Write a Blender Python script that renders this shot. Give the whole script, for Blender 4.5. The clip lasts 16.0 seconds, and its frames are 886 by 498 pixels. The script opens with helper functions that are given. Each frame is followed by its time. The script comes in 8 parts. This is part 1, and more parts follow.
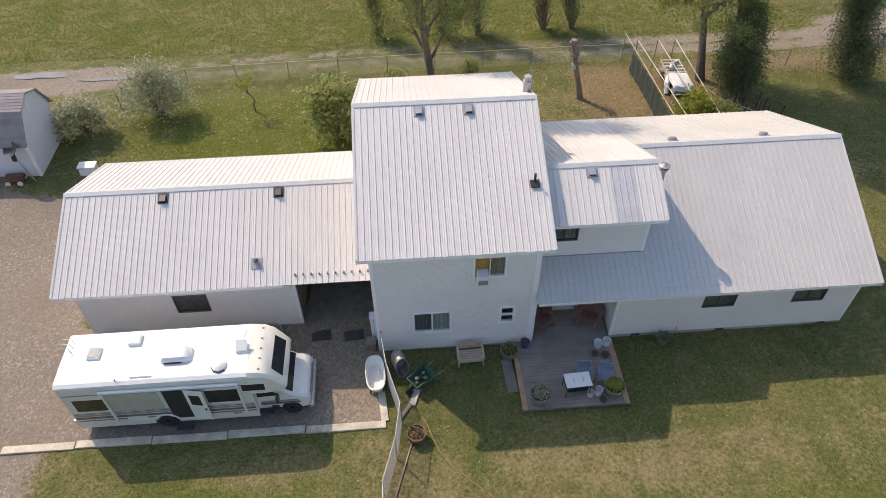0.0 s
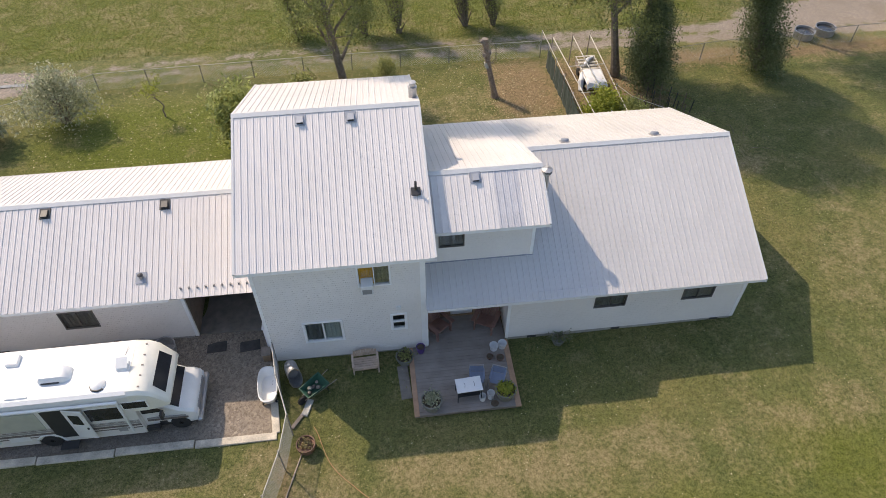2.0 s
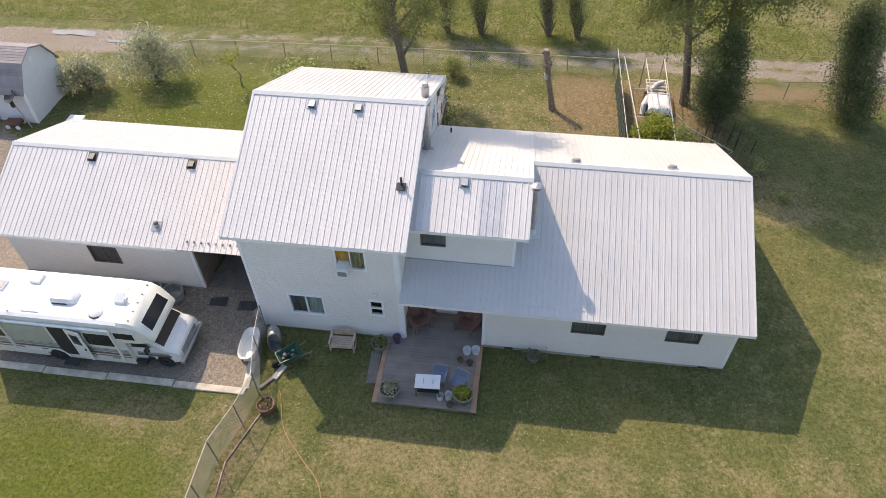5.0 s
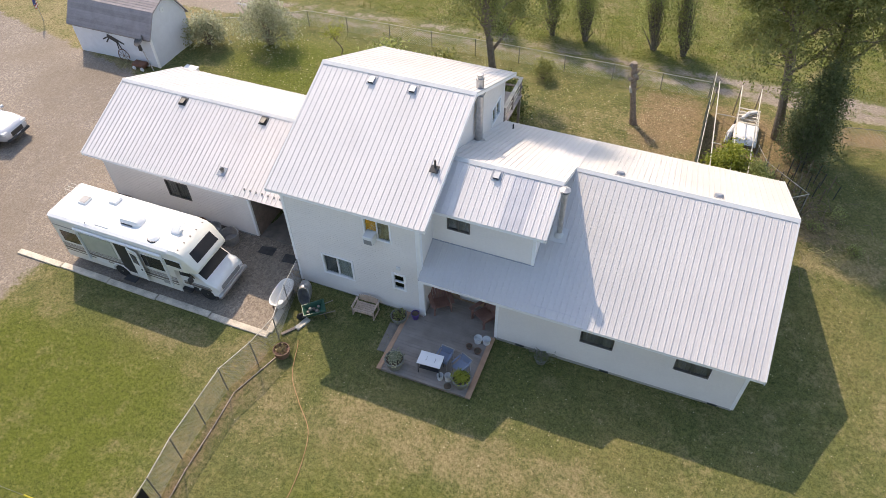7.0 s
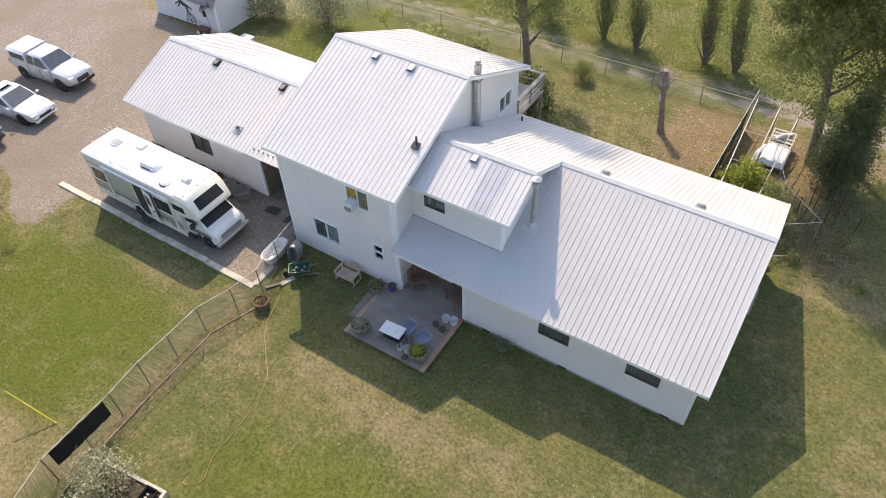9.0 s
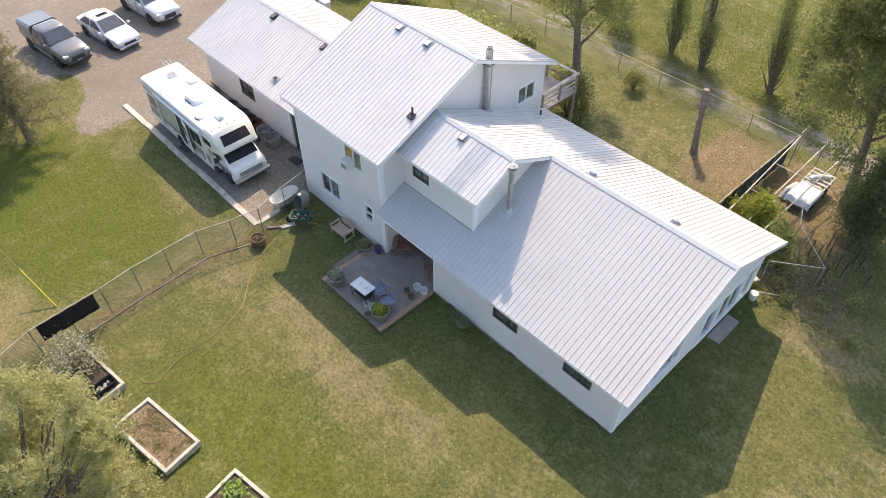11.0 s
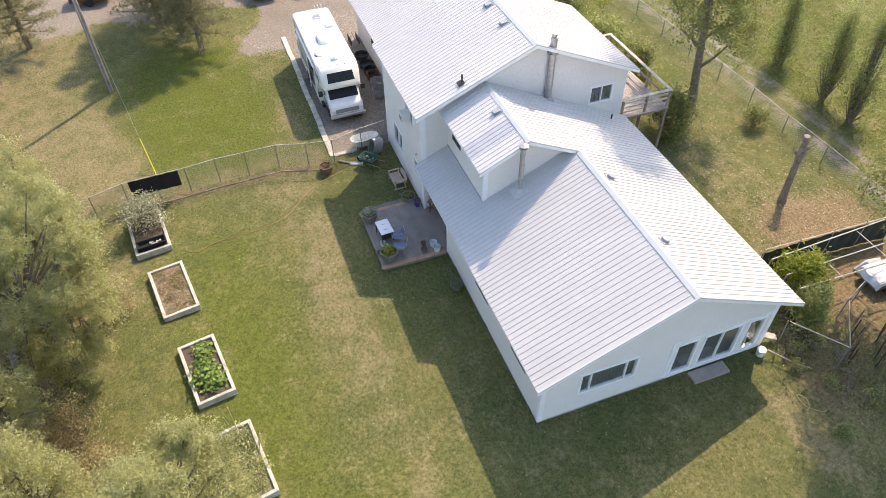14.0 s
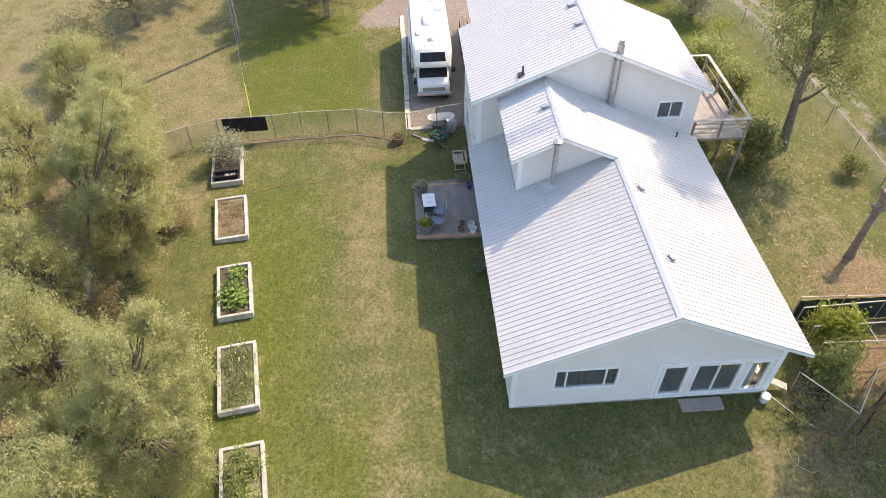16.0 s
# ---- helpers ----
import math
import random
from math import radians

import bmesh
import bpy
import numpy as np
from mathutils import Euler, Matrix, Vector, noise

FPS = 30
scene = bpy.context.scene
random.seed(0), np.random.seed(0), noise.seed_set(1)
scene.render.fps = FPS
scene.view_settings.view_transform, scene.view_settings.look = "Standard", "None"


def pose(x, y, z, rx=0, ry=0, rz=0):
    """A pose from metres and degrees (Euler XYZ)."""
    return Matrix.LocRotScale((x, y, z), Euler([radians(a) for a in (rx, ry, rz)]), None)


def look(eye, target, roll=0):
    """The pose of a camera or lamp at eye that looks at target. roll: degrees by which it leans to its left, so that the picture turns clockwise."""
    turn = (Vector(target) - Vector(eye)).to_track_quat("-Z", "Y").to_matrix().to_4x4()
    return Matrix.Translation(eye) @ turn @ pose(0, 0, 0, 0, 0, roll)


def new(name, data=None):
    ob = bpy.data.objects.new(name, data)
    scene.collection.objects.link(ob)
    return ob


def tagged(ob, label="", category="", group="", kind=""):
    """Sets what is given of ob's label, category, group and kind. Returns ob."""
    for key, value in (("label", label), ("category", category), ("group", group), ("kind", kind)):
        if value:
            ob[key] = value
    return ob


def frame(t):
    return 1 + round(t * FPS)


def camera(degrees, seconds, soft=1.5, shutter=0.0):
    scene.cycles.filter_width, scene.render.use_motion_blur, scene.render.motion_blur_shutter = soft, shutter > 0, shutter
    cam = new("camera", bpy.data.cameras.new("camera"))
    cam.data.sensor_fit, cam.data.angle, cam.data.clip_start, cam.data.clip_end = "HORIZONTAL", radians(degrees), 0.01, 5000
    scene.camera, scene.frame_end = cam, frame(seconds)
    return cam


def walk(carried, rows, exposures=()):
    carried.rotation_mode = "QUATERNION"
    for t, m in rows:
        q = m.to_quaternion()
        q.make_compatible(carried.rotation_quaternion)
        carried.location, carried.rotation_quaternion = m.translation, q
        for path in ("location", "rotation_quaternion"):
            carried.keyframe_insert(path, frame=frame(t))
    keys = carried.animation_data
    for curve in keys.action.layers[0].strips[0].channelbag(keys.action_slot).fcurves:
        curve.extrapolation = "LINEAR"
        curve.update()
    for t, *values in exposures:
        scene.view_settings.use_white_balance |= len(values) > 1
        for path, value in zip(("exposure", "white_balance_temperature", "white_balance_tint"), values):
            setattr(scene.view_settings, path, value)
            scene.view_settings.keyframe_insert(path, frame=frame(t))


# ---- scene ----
cam = camera(65.5, 16.0, soft=0.75)
PATH = [
    (0, (0.826, 0.029, 22.666), (0.917, 1.41, 21.222), -0.6),
    (0.5, (1.554, 0.281, 22.844), (1.66, 1.644, 21.384), -0.0),
    (1, (2.467, 0.294, 22.978), (2.576, 1.651, 21.514), -0.1),
    (1.5, (3.329, 0.27, 23.033), (3.454, 1.626, 21.568), -0.1),
    (2, (4.114, 0.248, 23.067), (4.274, 1.6, 21.602), 0.0),
    (2.5, (4.951, 0.174, 23.082), (5.159, 1.524, 21.622), -0.1),
    (3, (5.716, 0.124, 23.221), (5.849, 1.481, 21.758), -0.2),
    (5.5, (10.317, -0.182, 23.603), (10.047, 1.151, 22.136), -1.3),
    (6, (11.176, -0.2, 23.697), (10.823, 1.112, 22.23), -1.3),
    (6.5, (12.17, -0.162, 23.708), (11.718, 1.121, 22.242), -1.5),
    (7, (13.19, -0.176, 23.695), (12.661, 1.084, 22.234), -1.5),
    (7.5, (14.297, -0.117, 23.558), (13.68, 1.113, 22.107), -1.5),
    (8, (15.517, 0.116, 23.491), (14.879, 1.338, 22.042), -1.7),
    (8.5, (16.591, 0.495, 23.47), (15.918, 1.693, 22.017), -1.8),
    (9, (17.899, 0.836, 23.375), (17.133, 1.983, 21.927), -1.9),
    (11.5, (24.0, 3.73, 23.398), (22.951, 4.616, 21.944), 0.3),
    (12, (25.264, 4.605, 23.352), (24.143, 5.404, 21.901), 0.0),
    (12.5, (26.451, 5.501, 23.283), (25.278, 6.234, 21.839), -0.2),
    (13, (27.571, 6.478, 23.154), (26.343, 7.133, 21.718), -0.5),
    (13.5, (28.524, 7.467, 23.167), (27.249, 8.028, 21.732), -0.6),
    (14, (29.396, 8.48, 23.223), (28.085, 8.952, 21.788), -0.8),
    (14.5, (30.175, 9.536, 23.22), (28.831, 9.914, 21.787), -0.8),
    (15, (30.884, 10.733, 23.228), (29.515, 11.018, 21.797), -0.9),
    (15.5, (31.517, 11.856, 23.25), (30.128, 12.039, 21.823), -0.9),
    (16, (32.069, 12.836, 23.196), (30.666, 12.924, 21.773), -0.6),
]
walk(cam, [(t, look(eye, target, roll)) for t, eye, target, roll in PATH], [(0, 0.74, 7230, 14), (3, 0.92, 7230, 14), (5.5, 1.09, 7230, 14), (9, 1.19, 7230, 14), (12.5, 1.35, 7230, 14), (16, 1.42, 7230, 14)])
SKY, SUN = 0.148, 2.20

# ---- world, sun ----
SUN_TO = Vector((-0.67, 0.73, 1.0)).normalized()
world = bpy.data.worlds.new("World")
scene.world = world
world.use_nodes = True
wn = world.node_tree
wn.nodes.clear()
sky = wn.nodes.new("ShaderNodeTexSky")
sky.sky_type = "NISHITA"
sky.sun_disc = False
sky.sun_elevation = radians(45.0)
sky.sun_rotation = radians(-42.5)
sky.air_density, sky.dust_density, sky.ozone_density = 1.0, 1.2, 1.8
bg = wn.nodes.new("ShaderNodeBackground")
bg.inputs["Strength"].default_value = SKY
wo = wn.nodes.new("ShaderNodeOutputWorld")
wn.links.new(sky.outputs[0], bg.inputs[0])
wn.links.new(bg.outputs[0], wo.inputs[0])
sun_data = bpy.data.lights.new("sun", "SUN")
sun_data.energy, sun_data.angle, sun_data.color = SUN, radians(0.6), (1.0, 0.88, 0.735)
sun = new("sun", sun_data)
sun.matrix_world = look(SUN_TO * 60, (0, 0, 0))

# ---- mesh helpers ----
rng = np.random.default_rng(7)


def gz(x, y):
    """Height of the ground."""
    h = 0.5 * math.exp(-((x + 8.5) / 7) ** 2 - ((y - 19.5) / 3.5) ** 2)
    h += 0.4 * math.exp(-((x + 21) / 7) ** 2 - ((y - 27) / 9) ** 2)
    s = min(max((y - 30) / 14, 0), 1)
    h -= 0.9 * s * s * (3 - 2 * s)
    h += 0.2 * math.exp(-((x - 12) / 8) ** 2 - ((y - 3) / 4) ** 2)
    h += 0.1 * math.exp(-((x - 23) / 6) ** 2 - ((y - 19) / 8) ** 2)
    return h


class G:
    """A gathering of faces, made into one mesh."""

    def __init__(self):
        self.v, self.f = [], []

    def add(self, vs, fs, m=None):
        n = len(self.v)
        self.v += [tuple(m @ Vector(p)) if m else tuple(p) for p in vs]
        self.f += [tuple(n + i for i in f) for f in fs]
        return self

    def box(self, x0, x1, y0, y1, z0, z1, m=None, b=0.0):
        x0, x1 = min(x0, x1), max(x0, x1)
        y0, y1 = min(y0, y1), max(y0, y1)
        z0, z1 = min(z0, z1), max(z0, z1)
        if b <= 0:
            vs = [(x, y, z) for x in (x0, x1) for y in (y0, y1) for z in (z0, z1)]
            return self.add(vs, [(0, 1, 3, 2), (4, 6, 7, 5), (0, 4, 5, 1), (2, 3, 7, 6), (0, 2, 6, 4), (1, 5, 7, 3)], m)
        b = min(b, (x1 - x0) * 0.45, (y1 - y0) * 0.45, (z1 - z0) * 0.45)
        bm = bmesh.new()
        vs = [bm.verts.new((x, y, z)) for x in (x0, x1) for y in (y0, y1) for z in (z0, z1)]
        for f in [(0, 1, 3, 2), (4, 6, 7, 5), (0, 4, 5, 1), (2, 3, 7, 6), (0, 2, 6, 4), (1, 5, 7, 3)]:
            bm.faces.new([vs[i] for i in f])
        bmesh.ops.bevel(bm, geom=bm.edges[:], offset=b, segments=1, affect="EDGES")
        bm.verts.index_update()
        self.add([v.co[:] for v in bm.verts], [[v.index for v in f.verts] for f in bm.faces], m)
        bm.free()
        return self

    def tube(self, pts, radii, n=8, m=None, caps=True, ax=None):
        pts = [Vector(p) for p in pts]
        if not hasattr(radii, "__len__"):
            radii = [radii] * len(pts)
        vs, fs = [], []
        for i, p in enumerate(pts):
            d = (pts[min(i + 1, len(pts) - 1)] - pts[max(i - 1, 0)])
            d = d.normalized() if d.length > 1e-9 else Vector((0, 0, 1))
            ref = Vector((0, 0, 1)) if abs(d.z) < 0.93 else Vector((1, 0, 0))
            a = d.cross(ref).normalized()
            c = a.cross(d)
            for k in range(n):
                w = 2 * math.pi * k / n
                vs.append(p + (a * math.cos(w) + c * math.sin(w)) * radii[i])
        for i in range(len(pts) - 1):
            for k in range(n):
                q = (k + 1) % n
                fs.append((i * n + k, i * n + q, (i + 1) * n + q, (i + 1) * n + k))
        if caps:
            fs.append(tuple(range(n)))
            fs.append(tuple(range((len(pts) - 1) * n + n - 1, (len(pts) - 1) * n - 1, -1)))
        return self.add(vs, fs, m)

    def lathe(self, prof, n=16, m=None, sx=1.0, sy=1.0):
        vs, fs = [], []
        for r, z in prof:
            for k in range(n):
                w = 2 * math.pi * k / n
                vs.append((r * sx * math.cos(w), r * sy * math.sin(w), z))
        for i in range(len(prof) - 1):
            for k in range(n):
                q = (k + 1) % n
                fs.append((i * n + k, i * n + q, (i + 1) * n + q, (i + 1) * n + k))
        fs.append(tuple(range(n - 1, -1, -1)))
        fs.append(tuple(range((len(prof) - 1) * n, len(prof) * n)))
        return self.add(vs, fs, m)

    def prism(self, poly, a, b, m=None):
        """A polygon in y, z drawn out along x from a to b."""
        n = len(poly)
        vs = [(a, y, z) for y, z in poly] + [(b, y, z) for y, z in poly]
        fs = [tuple(range(n)), tuple(range(2 * n - 1, n - 1, -1))]
        fs += [(i, n + i, n + (i + 1) % n, (i + 1) % n) for i in range(n)]
        return self.add(vs, fs, m)

    def loft(self, rings, m=None, caps=True):
        n = len(rings[0])
        vs = [p for r in rings for p in r]
        fs = [(i * n + k, i * n + (k + 1) % n, (i + 1) * n + (k + 1) % n, (i + 1) * n + k) for i in range(len(rings) - 1) for k in range(n)]
        if caps:
            fs += [tuple(range(n - 1, -1, -1)), tuple(range((len(rings) - 1) * n, len(rings) * n))]
        return self.add(vs, fs, m)

    def mesh(self, name, mat=None, smooth=False):
        me = bpy.data.meshes.new(name)
        me.from_pydata(self.v, [], self.f)
        bm = bmesh.new()
        bm.from_mesh(me)
        if len(bm.faces) < 20000:
            bmesh.ops.recalc_face_normals(bm, faces=bm.faces[:])
        bm.to_mesh(me)
        bm.free()
        if smooth:
            me.polygons.foreach_set("use_smooth", [True] * len(me.polygons))
            me.set_sharp_from_angle(angle=radians(38))
        if mat:
            me.materials.append(mat)
        return me


def part(name, g, mat, parent=None, label="", smooth=False):
    ob = new(name, g.mesh(name, mat, smooth) if isinstance(g, G) else g)
    if parent is not None:
        ob.parent = parent
        ob.matrix_parent_inverse = parent.matrix_basis.inverted() if parent.parent is None else Matrix.Identity(4)
    if label:
        ob["label"] = label
    return ob


def thing(name, label, category, at=(0, 0, 0), group="", kind=""):
    e = new(name)
    e.empty_display_size = 0.2
    e.matrix_basis = Matrix.Translation(at)
    return tagged(e, label, category, group, kind)


def quads_mesh(name, V, mat):
    """A mesh of loose four-cornered pieces; V has shape (n, 4, 3)."""
    n = len(V)
    me = bpy.data.meshes.new(name)
    me.vertices.add(n * 4)
    me.vertices.foreach_set("co", np.ascontiguousarray(V.reshape(-1), dtype=np.float32))
    me.loops.add(n * 4)
    me.loops.foreach_set("vertex_index", np.arange(n * 4, dtype=np.int32))
    me.polygons.add(n)
    me.polygons.foreach_set("loop_start", np.arange(0, n * 4, 4, dtype=np.int32))
    me.update(calc_edges=True)
    me.materials.append(mat)
    return me


def leaf_quads(C, size, aspect=0.5, up=0.3, flat=False):
    """Leaves at the points C: small folded diamonds turned at random."""
    n = len(C)
    d = rng.normal(size=(n, 3))
    if flat:
        d[:, 2] *= 0.15
    if up > 0.5:
        d[:, 2] *= 0.4
    d /= np.linalg.norm(d, axis=1, keepdims=True)
    nrm = rng.normal(size=(n, 3))
    nrm[:, 2] += up * 3
    w = np.cross(d, nrm)
    w /= np.linalg.norm(w, axis=1, keepdims=True) + 1e-9
    s = size * rng.uniform(0.6, 1.35, (n, 1))
    V = np.empty((n, 4, 3))
    V[:, 0] = C - d * s * 0.5
    V[:, 1] = C + w * s * aspect * 0.5
    V[:, 2] = C + d * s * 0.5
    V[:, 3] = C - w * s * aspect * 0.5
    lift = np.cross(w, d) * s * 0.08
    V[:, 1] += lift
    V[:, 3] += lift
    return V

# ---- materials ----
def mat(name, col, rough=0.6, metal=0.0, var=0.12, scale=3.0, fine=40.0, bump=0.0, spec=0.5, col2=None, island=0.0, objvar=0.0, coat=0.0):
    """A surface with colour variation at two scales and fine relief."""
    m = bpy.data.materials.new(name)
    m.use_nodes = True
    nt = m.node_tree
    N, L = nt.nodes, nt.links
    b = N["Principled BSDF"]
    b.inputs["Roughness"].default_value = rough
    b.inputs["Metallic"].default_value = metal
    b.inputs["Specular IOR Level"].default_value = spec
    b.inputs["Coat Weight"].default_value = coat
    tc = N.new("ShaderNodeTexCoord")
    n1 = N.new("ShaderNodeTexNoise")
    n1.inputs["Scale"].default_value, n1.inputs["Detail"].default_value = scale, 4
    n2 = N.new("ShaderNodeTexNoise")
    n2.inputs["Scale"].default_value, n2.inputs["Detail"].default_value = fine, 3
    for n in (n1, n2):
        L.new(tc.outputs["Object"], n.inputs["Vector"])
    mix = N.new("ShaderNodeMath")
    mix.operation = "MULTIPLY_ADD"
    L.new(n2.outputs["Fac"], mix.inputs[0])
    mix.inputs[1].default_value = 0.5
    L.new(n1.outputs["Fac"], mix.inputs[2])
    src = mix.outputs[0]
    if island or objvar:
        rnd = N.new("ShaderNodeNewGeometry").outputs["Random Per Island"] if island else N.new("ShaderNodeObjectInfo").outputs["Random"]
        a = N.new("ShaderNodeMath")
        a.operation = "MULTIPLY_ADD"
        L.new(rnd, a.inputs[0])
        a.inputs[1].default_value = island or objvar
        L.new(src, a.inputs[2])
        src = a.outputs[0]
    ramp = N.new("ShaderNodeMapRange")
    ramp.inputs["From Min"].default_value, ramp.inputs["From Max"].default_value = 0.45, 1.05 + (island or objvar)
    L.new(src, ramp.inputs["Value"])
    c = N.new("ShaderNodeMix")
    c.data_type = "RGBA"
    lo = tuple(v * (1 - var) for v in col)
    hi = col2 or tuple(min(v * (1 + var), 1) for v in col)
    c.inputs["A"].default_value = (*lo, 1)
    c.inputs["B"].default_value = (*hi, 1)
    L.new(ramp.outputs["Result"], c.inputs["Factor"])
    L.new(c.outputs["Result"], b.inputs["Base Color"])
    if bump:
        bp = N.new("ShaderNodeBump")
        bp.inputs["Strength"].default_value = 0.6
        bp.inputs["Distance"].default_value = bump
        L.new(mix.outputs[0], bp.inputs["Height"])
        L.new(bp.outputs["Normal"], b.inputs["Normal"])
    return m


def leaf_mat(name, lo, hi, rough=0.55, trans=0.35):
    m = bpy.data.materials.new(name)
    m.use_nodes = True
    N, L = m.node_tree.nodes, m.node_tree.links
    b = N["Principled BSDF"]
    b.inputs["Roughness"].default_value = rough
    b.inputs["Specular IOR Level"].default_value = 0.35
    geo = N.new("ShaderNodeNewGeometry")
    tc = N.new("ShaderNodeTexCoord")
    n1 = N.new("ShaderNodeTexNoise")
    n1.inputs["Scale"].default_value = 0.9
    L.new(tc.outputs["Object"], n1.inputs["Vector"])
    a = N.new("ShaderNodeMath")
    a.operation = "MULTIPLY_ADD"
    a.inputs[1].default_value = 0.6
    L.new(geo.outputs["Random Per Island"], a.inputs[0])
    L.new(n1.outputs["Fac"], a.inputs[2])
    r = N.new("ShaderNodeMapRange")
    r.inputs["From Min"].default_value, r.inputs["From Max"].default_value = 0.3, 1.3
    L.new(a.outputs[0], r.inputs["Value"])
    c = N.new("ShaderNodeMix")
    c.data_type = "RGBA"
    c.inputs["A"].default_value, c.inputs["B"].default_value = (*lo, 1), (*hi, 1)
    L.new(r.outputs["Result"], c.inputs["Factor"])
    L.new(c.outputs["Result"], b.inputs["Base Color"])
    t = N.new("ShaderNodeBsdfTranslucent")
    L.new(c.outputs["Result"], t.inputs["Color"])
    ms = N.new("ShaderNodeMixShader")
    ms.inputs[0].default_value = trans
    L.new(b.outputs[0], ms.inputs[1])
    L.new(t.outputs[0], ms.inputs[2])
    L.new(ms.outputs[0], N["Material Output"].inputs["Surface"])
    return m


def glass_mat(name, tint=(0.85, 0.9, 0.9), rough=0.02):
    m = bpy.data.materials.new(name)
    m.use_nodes = True
    b = m.node_tree.nodes["Principled BSDF"]
    b.inputs["Base Color"].default_value = (*tint, 1)
    b.inputs["Roughness"].default_value = rough
    b.inputs["Transmission Weight"].default_value = 1.0
    b.inputs["IOR"].default_value = 1.45
    return m


def siding_mat():
    """Horizontal lap siding: laps 0.11 m high, faint dirt."""
    m = mat("lap_siding", (0.80, 0.75, 0.70), 0.55, var=0.05, scale=0.7, fine=9)
    N, L = m.node_tree.nodes, m.node_tree.links
    b = N["Principled BSDF"]
    tc = N.new("ShaderNodeTexCoord")
    sp = N.new("ShaderNodeSeparateXYZ")
    L.new(tc.outputs["Object"], sp.inputs[0])
    d = N.new("ShaderNodeMath")
    d.operation = "DIVIDE"
    d.inputs[1].default_value = 0.115
    L.new(sp.outputs["Z"], d.inputs[0])
    f = N.new("ShaderNodeMath")
    f.operation = "FRACT"
    L.new(d.outputs[0], f.inputs[0])
    inv = N.new("ShaderNodeMath")
    inv.operation = "SUBTRACT"
    inv.inputs[0].default_value = 1.0
    L.new(f.outputs[0], inv.inputs[1])
    bp = N.new("ShaderNodeBump")
    bp.inputs["Strength"].default_value = 1.0
    bp.inputs["Distance"].default_value = 0.028
    L.new(inv.outputs[0], bp.inputs["Height"])
    L.new(bp.outputs["Normal"], b.inputs["Normal"])
    return m


SIDING = siding_mat()
TRIM = mat("white_trim", (0.88, 0.87, 0.86), 0.5, var=0.06)
ROOF = mat("painted_metal_roof", (0.655, 0.620, 0.592), 0.5, var=0.06, scale=0.5, fine=6, objvar=0.06, spec=0.3)
ROOF_WING = mat("older_painted_metal_roof", (0.562, 0.540, 0.518), 0.5, var=0.07, scale=0.5, fine=6, objvar=0.06, spec=0.4)
ROOF_OLD = mat("weathered_metal_sheet", (0.50, 0.49, 0.50), 0.45, var=0.12, scale=1.2, fine=10)
CAP = mat("ridge_cap_metal", (0.575, 0.575, 0.56), 0.45, var=0.06)
DECKING = mat("roof_underside", (0.35, 0.33, 0.30), 0.8)
CONC = mat("concrete", (0.40, 0.375, 0.335), 0.9, var=0.25, scale=2, fine=30, bump=0.01)
GLASS = glass_mat("window_glass")
DARKGLASS = mat("tinted_glass", (0.04, 0.038, 0.037), 0.08, var=0.3, spec=0.6)
INSIDE = mat("interior_plaster", (0.34, 0.32, 0.30), 0.9)
CARPET = mat("brown_carpet", (0.12, 0.10, 0.08), 0.95)
CURTAIN = mat("olive_curtain", (0.33, 0.28, 0.17), 0.9, var=0.3, fine=8)
ORANGE = mat("orange_cloth", (0.75, 0.36, 0.03), 0.9, var=0.25, fine=8)
DEADWOOD = mat("dead_stems", (0.20, 0.15, 0.11), 0.95, var=0.4)
# base grey raised to carry the sky's reflection in the glass
CARGLASS = mat("car_glass", (0.09, 0.10, 0.11), 0.12, var=0.2, spec=0.8)
MATGREY = mat("worn_rubber_mat", (0.085, 0.078, 0.072), 0.9, var=0.4)
BROWNBLIND = mat("brown_grey_blind", (0.22, 0.205, 0.19), 0.9, var=0.1, fine=12)
BRONZE = mat("faded_bronze_frame", (0.15, 0.135, 0.12), 0.6, var=0.2)
# grey for sheets behind panes, drawn in place of the sky's reflection
PANEGREY = mat("pane_grey", (0.15, 0.15, 0.15), 0.9, var=0.2)
PINKWOOD = mat("faded_pink_wood", (0.52, 0.39, 0.30), 0.85, var=0.25, fine=20)
BLIND = mat("pale_blind", (0.42, 0.45, 0.42), 0.8, var=0.15)
GALV = mat("galvanised_steel", (0.42, 0.41, 0.40), 0.42, metal=0.55, var=0.25, scale=6)
DARKMETAL = mat("dark_metal", (0.05, 0.05, 0.05), 0.5, metal=0.3)
GREYVENT = mat("grey_vent_metal", (0.30, 0.32, 0.35), 0.5, metal=0.2)
WOOD_GREY = mat("weathered_deck_board", (0.275, 0.238, 0.208), 0.85, var=0.25, scale=2, fine=25, objvar=0.2, bump=0.004)
WOOD_ORANGE = mat("stained_border_board", (0.44, 0.27, 0.17), 0.7, var=0.25, fine=25, bump=0.004)
WOOD_BROWN = mat("brown_stained_wood", (0.35, 0.235, 0.14), 0.7, var=0.3, fine=20)
DARKWALL = mat("dark_brown_boarding", (0.24, 0.18, 0.14), 0.8, var=0.3, fine=15)
WOOD_RED = mat("red_cedar_wood", (0.27, 0.15, 0.12), 0.65, var=0.3, fine=20)
WOOD_PALE = mat("sun_bleached_timber", (0.56, 0.50, 0.40), 0.85, var=0.4, scale=2, fine=20, bump=0.005)
WOOD_LIGHT = mat("pale_cream_board", (0.49, 0.46, 0.39), 0.85, var=0.4, scale=3, fine=20)
WOOD_OLD = mat("grey_old_wood", (0.28, 0.23, 0.19), 0.9, var=0.35, fine=20)
